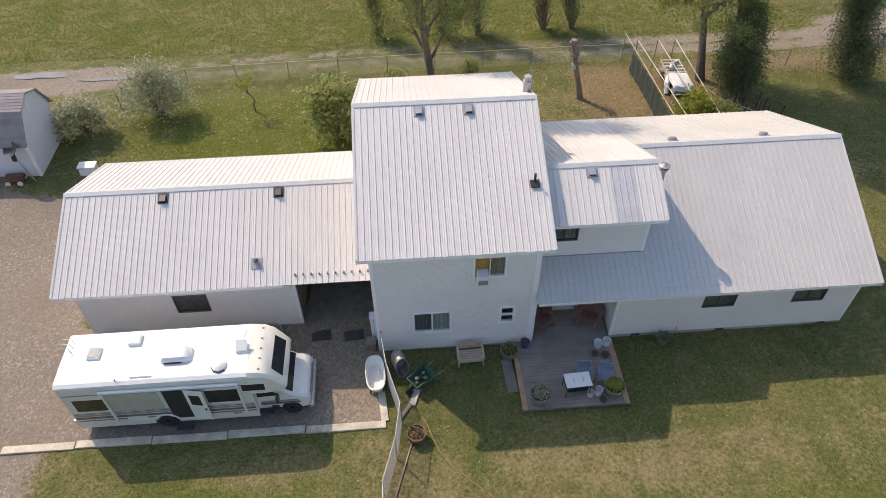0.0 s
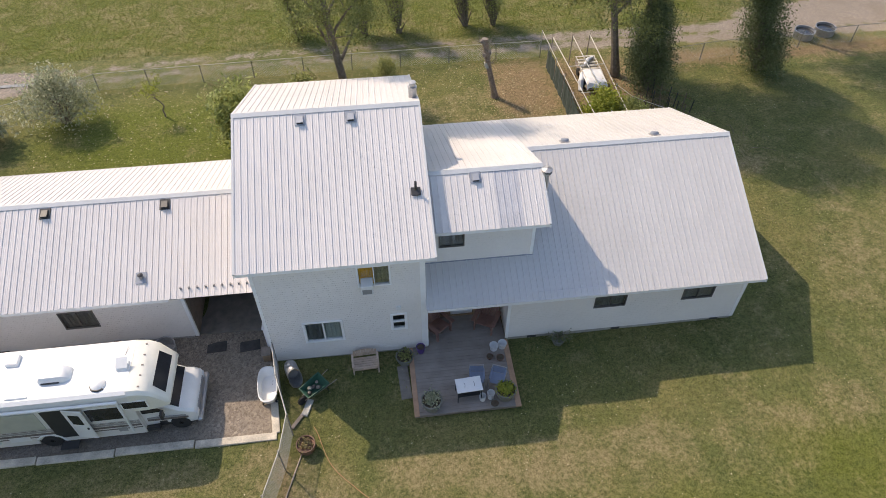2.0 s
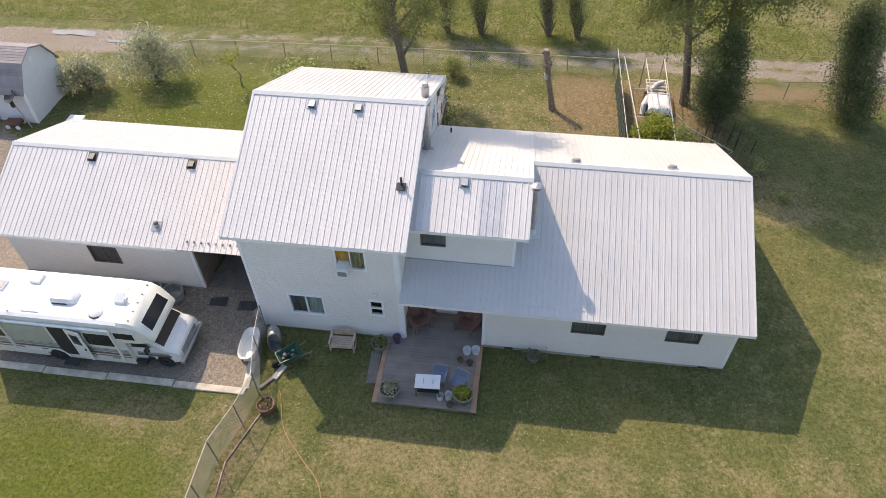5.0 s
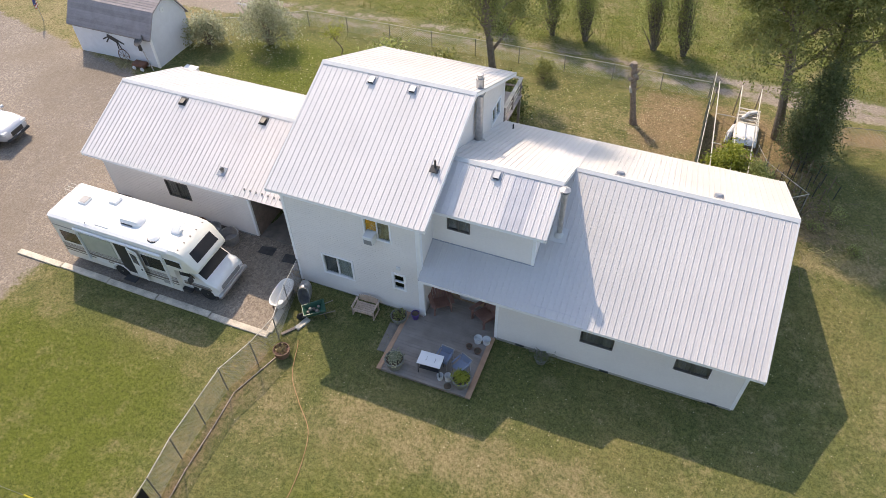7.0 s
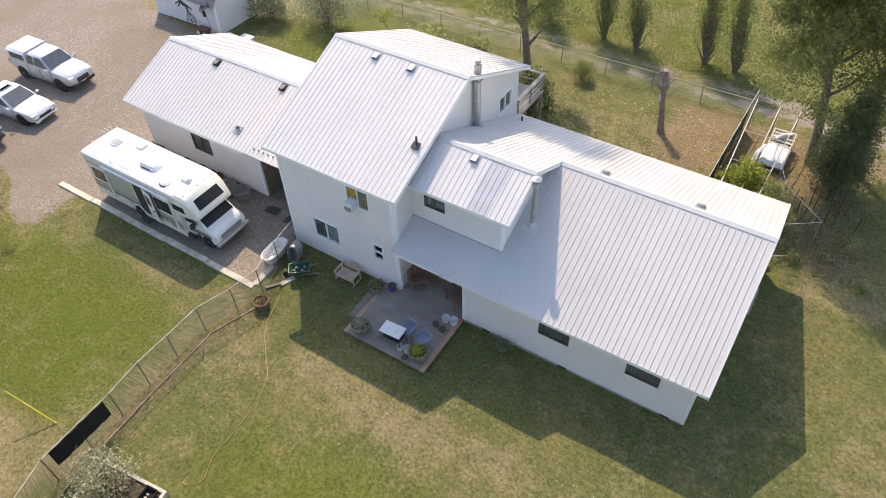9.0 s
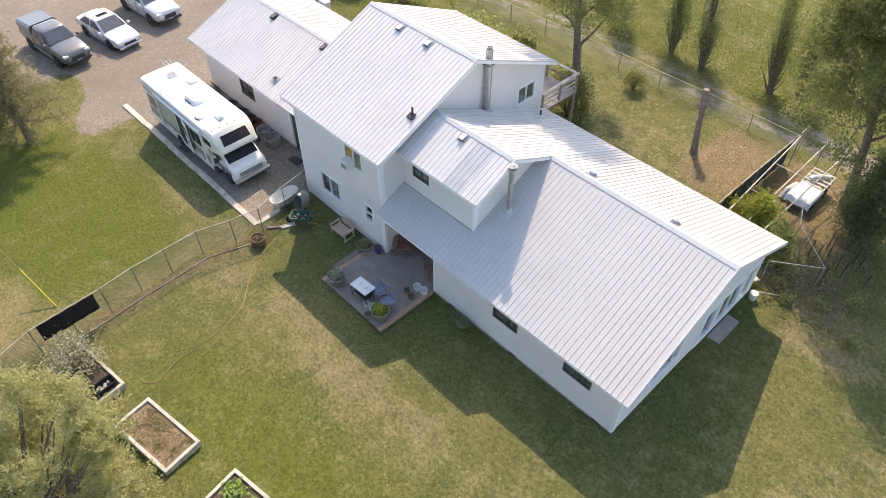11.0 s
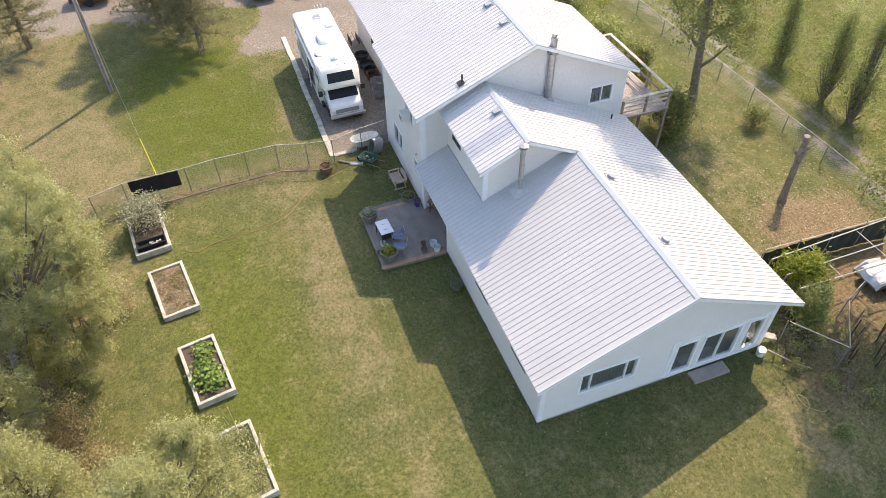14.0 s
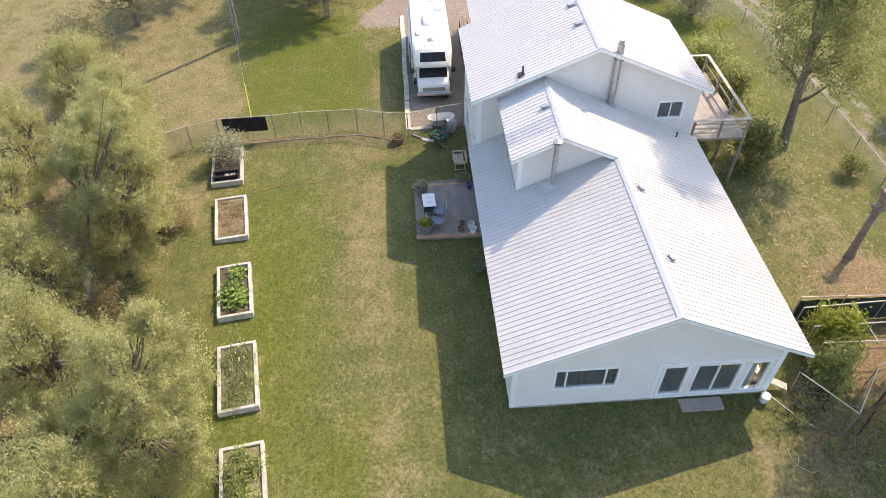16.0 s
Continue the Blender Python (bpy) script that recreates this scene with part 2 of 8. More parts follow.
WOOD_SILVER = mat("silvered_deck_wood", (0.38, 0.32, 0.28), 0.85, var=0.25, scale=2, fine=20, objvar=0.25)
STUMPWOOD = mat("bare_stump_wood", (0.27, 0.20, 0.145), 0.95, var=0.45, scale=5, fine=20, bump=0.02)
BARK = mat("tree_bark", (0.19, 0.155, 0.12), 0.95, var=0.5, scale=6, fine=25, bump=0.03)
SOIL = mat("garden_soil", (0.10, 0.075, 0.05), 1.0, var=0.4, scale=5, fine=40, bump=0.02)
STRAW = mat("dry_straw", (0.27, 0.20, 0.135), 1.0, var=0.4, scale=6, fine=50, bump=0.03)
RVWHITE = mat("rv_fibreglass_roof", (0.78, 0.78, 0.75), 0.45, var=0.06)
RVCREAM = mat("rv_cream_side", (0.72, 0.70, 0.64), 0.4, var=0.06)
RVYEL = mat("rv_aged_cap", (0.78, 0.76, 0.66), 0.4, var=0.06)
RVSTRIPE = mat("rv_brown_stripe", (0.16, 0.13, 0.11), 0.45, var=0.2)
RVGREY = mat("rv_grey_stripe", (0.33, 0.32, 0.30), 0.45, var=0.15)
RVGREEN = mat("rv_awning_panel", (0.45, 0.46, 0.38), 0.6, var=0.1)
PLASTIC_W = mat("white_plastic", (0.74, 0.74, 0.73), 0.4, var=0.05)
PLASTIC_G = mat("grey_plastic", (0.25, 0.25, 0.25), 0.5)
RUBBER = mat("tyre_rubber", (0.025, 0.025, 0.025), 0.85)
CHROME = mat("steel_rim", (0.5, 0.5, 0.5), 0.3, metal=0.8)
PAINT_WHITE = mat("white_car_paint", (0.75, 0.76, 0.77), 0.25, var=0.03, coat=0.5)
PAINT_SILVER = mat("silver_car_paint", (0.55, 0.56, 0.58), 0.28, metal=0.25, var=0.04, coat=0.5)
PAINT_GREY = mat("grey_car_paint", (0.13, 0.135, 0.145), 0.3, var=0.1, coat=0.5)
WINDSCREEN = mat("windscreen_glass", (0.030, 0.032, 0.036), 0.12, var=0.2, spec=0.12)
ENAMEL = mat("white_enamel", (0.78, 0.78, 0.75), 0.25, var=0.05)
RUST = mat("rusty_steel", (0.16, 0.075, 0.045), 0.85, var=0.4)
BLACKCLOTH = mat("black_shade_cloth", (0.015, 0.015, 0.016), 0.95, var=0.3)
GREENCLOTH = mat("dark_green_cloth", (0.035, 0.05, 0.04), 0.95, var=0.3)
BLUE = mat("faded_blue_plastic", (0.16, 0.20, 0.28), 0.55, var=0.15)
PURPLE = mat("purple_glaze", (0.10, 0.05, 0.20), 0.4)
TERRA = mat("terracotta_pot", (0.19, 0.11, 0.075), 0.8, var=0.25)
STONEPOT = mat("mossy_stone_pot", (0.20, 0.20, 0.17), 0.9, var=0.3, bump=0.01)
GREENPAINT = mat("green_enamel", (0.03, 0.10, 0.065), 0.45)
SHINGLE = mat("weathered_shingle", (0.27, 0.24, 0.235), 0.9, var=0.3, scale=2, fine=15, objvar=0.4, bump=0.01)
SHEDWALL = mat("pale_shed_panel", (0.66, 0.67, 0.70), 0.6, var=0.06)
YELLOW = mat("yellow_plastic", (0.65, 0.55, 0.05), 0.5)
YELLOWHOSE = mat("faded_yellow_hose", (0.50, 0.42, 0.16), 0.6)
HOSE = mat("orange_hose", (0.42, 0.23, 0.11), 0.6)
FENCEPIPE = mat("fence_pipe", (0.24, 0.235, 0.22), 0.6, metal=0.3, var=0.2)
WIRE = mat("fence_wire", (0.38, 0.38, 0.37), 0.5, metal=0.5)
PIPEWHITE = mat("white_pipe", (0.56, 0.52, 0.45), 0.6, var=0.3)
SHEET = mat("white_sheet", (0.72, 0.72, 0.72), 0.7, var=0.1, bump=0.03)
STONE = mat("flagstone", (0.22, 0.195, 0.165), 0.9, var=0.3, bump=0.01)
RED = mat("faded_red", (0.30, 0.05, 0.04), 0.6)
NAVY = mat("flag_blue", (0.03, 0.05, 0.18), 0.7)
LEAF_OLIVE = leaf_mat("olive_leaves", (0.32, 0.325, 0.135), (0.60, 0.575, 0.265), trans=0.52)
LEAF_BRUSH = leaf_mat("dry_brush_leaves", (0.20, 0.16, 0.07), (0.55, 0.44, 0.22), trans=0.4)
LEAF_GREEN = leaf_mat("tree_leaves", (0.12, 0.15, 0.045), (0.42, 0.42, 0.16), trans=0.52)
LEAF_DARK = leaf_mat("dark_shrub_leaves", (0.06, 0.085, 0.035), (0.24, 0.27, 0.12), trans=0.4)
LEAF_BRIGHT = leaf_mat("bright_leaves", (0.14, 0.20, 0.03), (0.44, 0.44, 0.07), trans=0.4)
LEAF_SQUASH = leaf_mat("squash_leaves", (0.11, 0.19, 0.035), (0.38, 0.49, 0.13), trans=0.4)
FLOWERHEAD = mat("pale_seed_heads", (0.58, 0.52, 0.22), 0.9, var=0.3, fine=60)
LEAF_GREY = leaf_mat("grey_green_leaves", (0.17, 0.20, 0.10), (0.62, 0.60, 0.42), trans=0.4)
LEAF_POPLAR = leaf_mat("poplar_leaves", (0.17, 0.21, 0.065), (0.46, 0.48, 0.18), trans=0.52)
WEEDY = mat("weedy_soil", (0.15, 0.14, 0.075), 1.0, var=0.45, scale=6, fine=40, bump=0.02, col2=(0.30, 0.27, 0.15))
LEAF_PINE = leaf_mat("pine_needles", (0.14, 0.14, 0.07), (0.44, 0.40, 0.21), trans=0.5)
LEAF_FALLEN = leaf_mat("fallen_leaves", (0.30, 0.24, 0.11), (0.62, 0.57, 0.38), trans=0.05)
TUFT = leaf_mat("grass_blades", (0.11, 0.13, 0.028), (0.25, 0.255, 0.07), trans=0.5)
TUFT_DRY = leaf_mat("dry_grass_blades", (0.22, 0.17, 0.07), (0.45, 0.36, 0.17), trans=0.3)

# ---- ground ----
def sstep(a, b, v):
    s = np.clip((v - a) / (b - a), 0, 1)
    return s * s * (3 - 2 * s)


def zones(X, Y):
    """Weights of gravel, dry grass, leaf litter and lush grass over the plan."""
    pad = sstep(-14.6, -14.0, X) * (1 - sstep(-0.75, -0.45, X)) * sstep(12.9, 13.1, Y) * (1 - sstep(17.6, 18.2, Y))
    edge = 10.2 + 1.2 * np.sin(X * 0.6)
    drive = (1 - sstep(-14.3, -11.3, X)) * sstep(edge, edge + 1.6, Y) * (1 - sstep(25.5, 28, Y + 0.25 * (X + 18)))
    mid = np.where(X < 0, 39.8 + 0.03 * X - 0.0025 * X ** 2, 39.8 - 0.006 * X)
    road = np.exp(-((Y - mid) / 1.55) ** 4) * (0.56 + 0.2 * sstep(10, 20, X) - 0.3 * np.exp(-((Y - mid) / 0.35) ** 2))
    far = np.exp(-((Y - 41.6 - 0.1 * (X - 34)) / 1.9) ** 4) * sstep(27, 32, X)
    west = 0.75 * (1 - sstep(-19, -14.5, X)) * np.exp(-((Y - 38.0) / 2.0) ** 4)
    drive = np.maximum(drive, 0.8 * (1 - sstep(-21.5, -18.5, X + 0.5 * np.sin(Y))) * sstep(-6, -2, Y) * (1 - sstep(12, 14, Y)))
    gravel = np.clip(pad + drive + road + far + west, 0, 1)
    litter = np.exp(-((X - 12.9) / 2.4) ** 4 - ((Y - 34.0) / 3.9) ** 4)
    litter = np.maximum(litter, 0.9 * np.exp(-((X - 17.5) / 4.0) ** 4 - ((Y - 34) / 4.2) ** 4))
    litter = np.maximum(litter, 0.95 * np.exp(-((Y - 36.4) / 1.6) ** 2) * sstep(18, 22, X))
    litter = np.maximum(litter, 0.3 * np.exp(-((X - 23.5) / 4.5) ** 2 - ((Y - 29.5) / 3.5) ** 2))
    litter = np.maximum(litter, 0.6 * np.exp(-((X + 3) / 6.0) ** 2 - ((Y + 4.5) / 3.6) ** 2))
    litter = np.maximum(litter, 0.85 * np.exp(-((X + 0.15) / 0.45) ** 2) * sstep(1, 3, Y) * (1 - sstep(11.5, 13, Y)))
    litter = np.maximum(litter, 0.35 * sstep(-5.0, -3.0, X) * pad)
    dry = 0.9 * np.exp(-((X - 8.5) / 6.5) ** 4 - ((Y - 10.9) / 1.3) ** 2)
    dry = np.maximum(dry, 0.7 * np.exp(-((X - 0.5) / 2.6) ** 2 - ((Y - 10.2) / 2.2) ** 2))
    dry = np.maximum(dry, 0.75 * np.exp(-((X - 17.5) / 5.0) ** 2 - ((Y - 12.2) / 1.3) ** 2))
    dry = np.maximum(dry, 0.8 * (1 - sstep(-9.5, -5.5, X)) * (1 - sstep(-0.5, 1.5, Y)))
    dry = np.maximum(dry, 0.8 * np.exp(-((X + 15.0) / 2.6) ** 2 - ((Y - 15) / 4) ** 2))
    dry = np.maximum(dry, 0.95 * (1 - sstep(-20.5, -16.5, X)) * sstep(23, 26, Y) * (1 - sstep(36.5, 39, Y)))
    dry = np.maximum(dry, 0.35 * sstep(40, 43, Y))
    dry = np.maximum(dry, 0.5 * np.exp(-((X - 26) / 4) ** 2 - ((Y - 18) / 6) ** 2))
    dry = np.maximum(dry, 0.55 * np.exp(-((X - 9) / 7) ** 2 - ((Y - 31.5) / 2.6) ** 2))
    dry = np.maximum(dry, 0.7 * (1 - sstep(0, 3.5, Y)) * sstep(-8, -3, X) * (1 - sstep(3, 8, X)))
    dry = np.maximum(dry, 0.6 * np.exp(-((X + 0.7) / 1.1) ** 2) * sstep(1, 3, Y) * (1 - sstep(12, 13.5, Y)))
    dry = np.maximum(dry, 0.6 * np.exp(-((Y - 11.4) / 0.8) ** 2 - ((X + 3.5) / 3.5) ** 4))
    dry = np.maximum(dry, 0.9 * sstep(-13, -10, X) * (1 - sstep(-1.5, 0.8, X)) * (1 - sstep(-0.9, 0.9, Y - 4.6 - 0.35 * X)))
    dry = np.maximum(dry, 0.85 * np.exp(-((X + 13.5) / 3.0) ** 2 - ((Y - 10.6) / 1.3) ** 2))
    dry = np.maximum(dry, 0.75 * np.exp(-((X - 21.2) / 1.8) ** 2 - ((Y - 25.6) / 1.6) ** 2))
    dry = np.maximum(dry, 0.95 * np.exp(-((X - 22.8) / 2.4) ** 2 - ((Y - 24.8) / 2.8) ** 2))
    dry = np.maximum(dry, 0.8 * np.exp(-((X - 28.5) / 3.5) ** 2 - ((Y - 47) / 2.5) ** 2))
    # negative dry marks the strip where the house's shade is painted on the lawn
    shade_strip = sstep(-1, 0.5, X) * (1 - sstep(18.5, 20.5, X)) * sstep(11.5, 13.1, Y) * (1 - sstep(26, 28, Y))
    shade_strip = np.maximum(shade_strip, sstep(17, 18.5, X) * (1 - sstep(22.0, 23.2, X - 0.45 * (Y - 18))) * sstep(13.6, 15.0, Y) * (1 - sstep(24.0, 25.2, Y)))
    dry = dry - 1.3 * shade_strip
    litter = np.maximum(litter, 0.95 * np.exp(-((X - 16.6) / 2.6) ** 4 - ((Y - 32.4) / 4.4) ** 4))
    litter = np.maximum(litter, 0.8 * np.exp(-((X - 20.6) / 2.2) ** 2 - ((Y - 27.6) / 1.9) ** 2))
    litter = np.maximum(litter, 0.85 * (1 - sstep(-0.9, 1.3, Y + 0.5 * np.sin(X * 0.8))) * sstep(-2, 2, X) * (1 - sstep(22, 26, X)))
    dry = np.maximum(dry, 0.9 * np.exp(-((X - 5.2) / 2.3) ** 2 - ((Y - 1.5) / 1.5) ** 2))
    lush = np.exp(-((X + 8.5) / 8.0) ** 4 - ((Y - 6.8) / 4.4) ** 4)
    lush = np.maximum(lush, 0.9 * np.exp(-((X + 7) / 8.0) ** 4 - ((Y - 31.5) / 4.5) ** 4))
    lush = np.maximum(lush, 0.8 * np.exp(-((X - 13) / 11) ** 4 - ((Y - 6.4) / 3.4) ** 2))
    lush = np.maximum(lush, 0.7 * np.exp(-((X - 20) / 4) ** 2 - ((Y - 9.5) / 3) ** 2))
    lush = np.maximum(lush, 0.8 * sstep(40.5, 42.5, Y + 0.6 * np.sin(X * 0.7)) * (1 - sstep(26, 32, X)))
    return gravel, dry, litter, lush


def axis(lo, hi, step, far):
    mid = np.arange(lo, hi + 1e-6, step)
    out = np.array([1.5, 4, 9, 18, 35, 70, 140, 300]) * far / 300
    return np.concatenate([lo - out[::-1], mid, hi + out])


gx, gy = axis(-34, 44, 0.3, 900), axis(-14, 58, 0.3, 900)
GX, GY = np.meshgrid(gx, gy)
GZ = np.vectorize(gz)(GX, GY)
GZ += 0.02 * np.sin(GX * 1.7 + 0.6 * np.sin(GY * 1.3)) * np.sin(GY * 1.9 + 0.7 * np.sin(GX * 0.9))
ny_, nx_ = GX.shape
idx = np.arange(nx_ * ny_).reshape(ny_, nx_)
gf = np.stack([idx[:-1, :-1], idx[:-1, 1:], idx[1:, 1:], idx[1:, :-1]], -1).reshape(-1, 4)
gme = bpy.data.meshes.new("ground")
gme.from_pydata(np.stack([GX, GY, GZ], -1).reshape(-1, 3).tolist(), [], gf.tolist())
gme.polygons.foreach_set("use_smooth", [True] * len(gme.polygons))
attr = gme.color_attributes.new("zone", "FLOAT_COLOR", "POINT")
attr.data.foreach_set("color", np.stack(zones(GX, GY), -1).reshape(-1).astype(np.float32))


def ground_mat():
    m = bpy.data.materials.new("lawn_and_gravel")
    m.use_nodes = True
    N, L = m.node_tree.nodes, m.node_tree.links
    b = N["Principled BSDF"]
    b.inputs["Roughness"].default_value = 0.95
    b.inputs["Specular IOR Level"].default_value = 0.15
    tc = N.new("ShaderNodeTexCoord")
    at = N.new("ShaderNodeVertexColor")
    at.layer_name = "zone"
    sep = N.new("ShaderNodeSeparateColor")
    L.new(at.outputs["Color"], sep.inputs[0])

    def noise(scale, detail=5, rough=0.6):
        n = N.new("ShaderNodeTexNoise")
        n.inputs["Scale"].default_value, n.inputs["Detail"].default_value, n.inputs["Roughness"].default_value = scale, detail, rough
        L.new(tc.outputs["Object"], n.inputs["Vector"])
        return n.outputs["Fac"]

    def m2(op, a, c):
        n = N.new("ShaderNodeMath")
        n.operation = op
        for i, v in enumerate((a, c)):
            if isinstance(v, (int, float)):
                n.inputs[i].default_value = v
            else:
                L.new(v, n.inputs[i])
        return n.outputs[0]

    def rng_(v, a, c, lo=0.0, hi=1.0):
        n = N.new("ShaderNodeMapRange")
        n.interpolation_type = "SMOOTHSTEP"
        n.inputs["From Min"].default_value, n.inputs["From Max"].default_value = a, c
        n.inputs["To Min"].default_value, n.inputs["To Max"].default_value = lo, hi
        L.new(v, n.inputs["Value"])
        return n.outputs["Result"]

    def blend(f, a, c):
        n = N.new("ShaderNodeMix")
        n.data_type = "RGBA"
        L.new(f, n.inputs["Factor"])
        for k, v in (("A", a), ("B", c)):
            if isinstance(v, tuple):
                n.inputs[k].default_value = (*v, 1)
            else:
                L.new(v, n.inputs[k])
        return n.outputs["Result"]

    patch = noise(0.55, 6, 0.65)
    big, midn, small, fine = noise(0.25), noise(1.3), noise(7), noise(45, 3)
    tex = m2("ADD", m2("ADD", m2("MULTIPLY", small, 0.24), m2("MULTIPLY", fine, 0.46)), m2("MULTIPLY", noise(17, 3, 0.7), 0.30))
    grass = blend(rng_(tex, 0.385, 0.615), (0.043, 0.058, 0.019), (0.168, 0.176, 0.060))
    grass = blend(rng_(m2("ADD", big, m2("MULTIPLY", midn, 0.5)), 0.6, 0.95), grass, blend(rng_(tex, 0.40, 0.60), (0.080, 0.078, 0.026), (0.240, 0.222, 0.088)))
    lush = blend(rng_(tex, 0.385, 0.615), (0.042, 0.062, 0.009), (0.168, 0.186, 0.034))
    lushf = rng_(m2("ADD", at.outputs["Alpha"], m2("MULTIPLY", m2("SUBTRACT", midn, 0.5), 0.9)), 0.1, 0.95)
    grass = blend(lushf, grass, lush)
    tufty = noise(3.2, 4, 0.62)
    grass = blend(rng_(tufty, 0.50, 0.68, 0, 0.5), grass, blend(rng_(tex, 0.40, 0.60), (0.038, 0.046, 0.011), (0.140, 0.146, 0.038)))
    # greener house-side grass, with the house's shade painted in darker and bluer
    shade_grass = blend(rng_(tex, 0.39, 0.61), (0.013, 0.029, 0.015), (0.052, 0.086, 0.046))
    shade_grass = blend(rng_(tufty, 0.52, 0.72, 0, 0.6), shade_grass, (0.098, 0.112, 0.070))
    grass = blend(rng_(m2("MULTIPLY", sep.outputs["Green"], -1.0), 0.25, 0.9), grass, shade_grass)
    dryc = blend(rng_(tex, 0.40, 0.60), (0.130, 0.106, 0.050), (0.345, 0.283, 0.152))
    dryf = rng_(m2("ADD", m2("ADD", m2("MULTIPLY", sep.outputs["Green"], 0.75), m2("MULTIPLY", m2("SUBTRACT", patch, 0.48), 2.0)), m2("MULTIPLY", m2("SUBTRACT", m2("ADD", midn, m2("MULTIPLY", small, 0.8)), 0.9), 1.5)), -0.04, 1.10, 0, 0.92)
    c = blend(dryf, grass, dryc)
    litc = blend(rng_(tex, 0.40, 0.61), (0.10, 0.07, 0.04), (0.36, 0.255, 0.145))
    litf = rng_(m2("ADD", sep.outputs["Blue"], m2("MULTIPLY", m2("SUBTRACT", m2("ADD", midn, m2("MULTIPLY", small, 0.6)), 0.8), 1.0)), 0.35, 1.05, 0, 0.9)
    c = blend(litf, c, litc)
    vor = N.new("ShaderNodeTexVoronoi")
    vor.inputs["Scale"].default_value = 22
    L.new(tc.outputs["Object"], vor.inputs["Vector"])
    grav = blend(rng_(m2("ADD", m2("MULTIPLY", tex, 0.6), m2("MULTIPLY", vor.outputs["Distance"], 0.5)), 0.3, 0.75), (0.12, 0.10, 0.083), (0.31, 0.268, 0.228))
    peb = N.new("ShaderNodeTexVoronoi")
    peb.inputs["Scale"].default_value = 13
    L.new(tc.outputs["Object"], peb.inputs["Vector"])
    psep = N.new("ShaderNodeSeparateColor")
    L.new(peb.outputs["Color"], psep.inputs[0])
    grav = blend(rng_(psep.outputs[0], 0.35, 0.95, 0, 0.75), grav, blend(psep.outputs[1], (0.20, 0.16, 0.12), (0.46, 0.39, 0.31)))
    grav = blend(rng_(big, 0.35, 0.7), grav, blend(rng_(tex, 0.40, 0.60), (0.17, 0.138, 0.105), (0.28, 0.235, 0.185)))
    grav = blend(m2("MULTIPLY", sep.outputs["Blue"], 0.85), grav, blend(psep.outputs[1], blend(rng_(tex, 0.42, 0.6), (0.13, 0.10, 0.075), (0.30, 0.24, 0.175)), (0.52, 0.43, 0.32)))
    gf_ = rng_(m2("ADD", sep.outputs["Red"], m2("MULTIPLY", m2("SUBTRACT", m2("ADD", midn, m2("MULTIPLY", small, 0.5)), 0.75), 0.9)), 0.38, 0.66)
    c = blend(gf_, c, grav)
    L.new(c, b.inputs["Base Color"])
    bp = N.new("ShaderNodeBump")
    bp.inputs["Strength"].default_value = 1.0
    bp.inputs["Distance"].default_value = 0.03
    L.new(tex, bp.inputs["Height"])
    L.new(bp.outputs["Normal"], b.inputs["Normal"])
    return m


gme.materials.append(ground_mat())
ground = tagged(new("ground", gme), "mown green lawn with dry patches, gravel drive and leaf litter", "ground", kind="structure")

# ---- house ----
def frame_of(o, u, n):
    """Local axes: x along u, y outwards along n, z up, from o."""
    u, n = Vector(u), Vector(n)
    m = Matrix.Identity(4)
    for i in range(3):
        m[i][0], m[i][1], m[i][2], m[i][3] = u[i], n[i], (0, 0, 1)[i], o[i]
    return m


def wall_panel(g, m, w, z0, z1, holes, th=0.16, gable=None):
    """A wall w long with rectangular holes (a, b, lo, hi), thickness inwards, and a gable polygon on top if given."""
    us = sorted({0, w, *[h[0] for h in holes], *[h[1] for h in holes]})
    vs = sorted({z0, z1, *[h[2] for h in holes], *[h[3] for h in holes]})
    for i in range(len(us) - 1):
        for j in range(len(vs) - 1):
            cu, cv = (us[i] + us[i + 1]) / 2, (vs[j] + vs[j + 1]) / 2
            if any(h[0] < cu < h[1] and h[2] < cv < h[3] for h in holes):
                continue
            q = [(us[i], vs[j]), (us[i + 1], vs[j]), (us[i + 1], vs[j + 1]), (us[i], vs[j + 1])]
            g.add([(a, 0, c) for a, c in q], [(0, 1, 2, 3)], m)
            g.add([(a, -th, c) for a, c in q], [(3, 2, 1, 0)], m)
    rims = [(0, w, z0, z1)] + list(holes)
    for k, (a, b, lo, hi) in enumerate(rims):
        for p, q in (((a, lo), (b, lo)), ((b, lo), (b, hi)), ((b, hi), (a, hi)), ((a, hi), (a, lo))):
            if k == 0 and p[0] == q[0]:
                continue
            g.add([(p[0], 0, p[1]), (q[0], 0, q[1]), (q[0], -th, q[1]), (p[0], -th, p[1])], [(0, 1, 2, 3)], m)
    if gable:
        n = len(gable)
        gable = [(min(max(a, 0.004), w - 0.004), c) for a, c in gable]
        g.add([(a, 0, c) for a, c in gable] + [(a, -th, c) for a, c in gable],
              [tuple(range(n)), tuple(range(2 * n - 1, n - 1, -1))] + [(i, (i + 1) % n, n + (i + 1) % n, n + i) for i in range(n)], m)


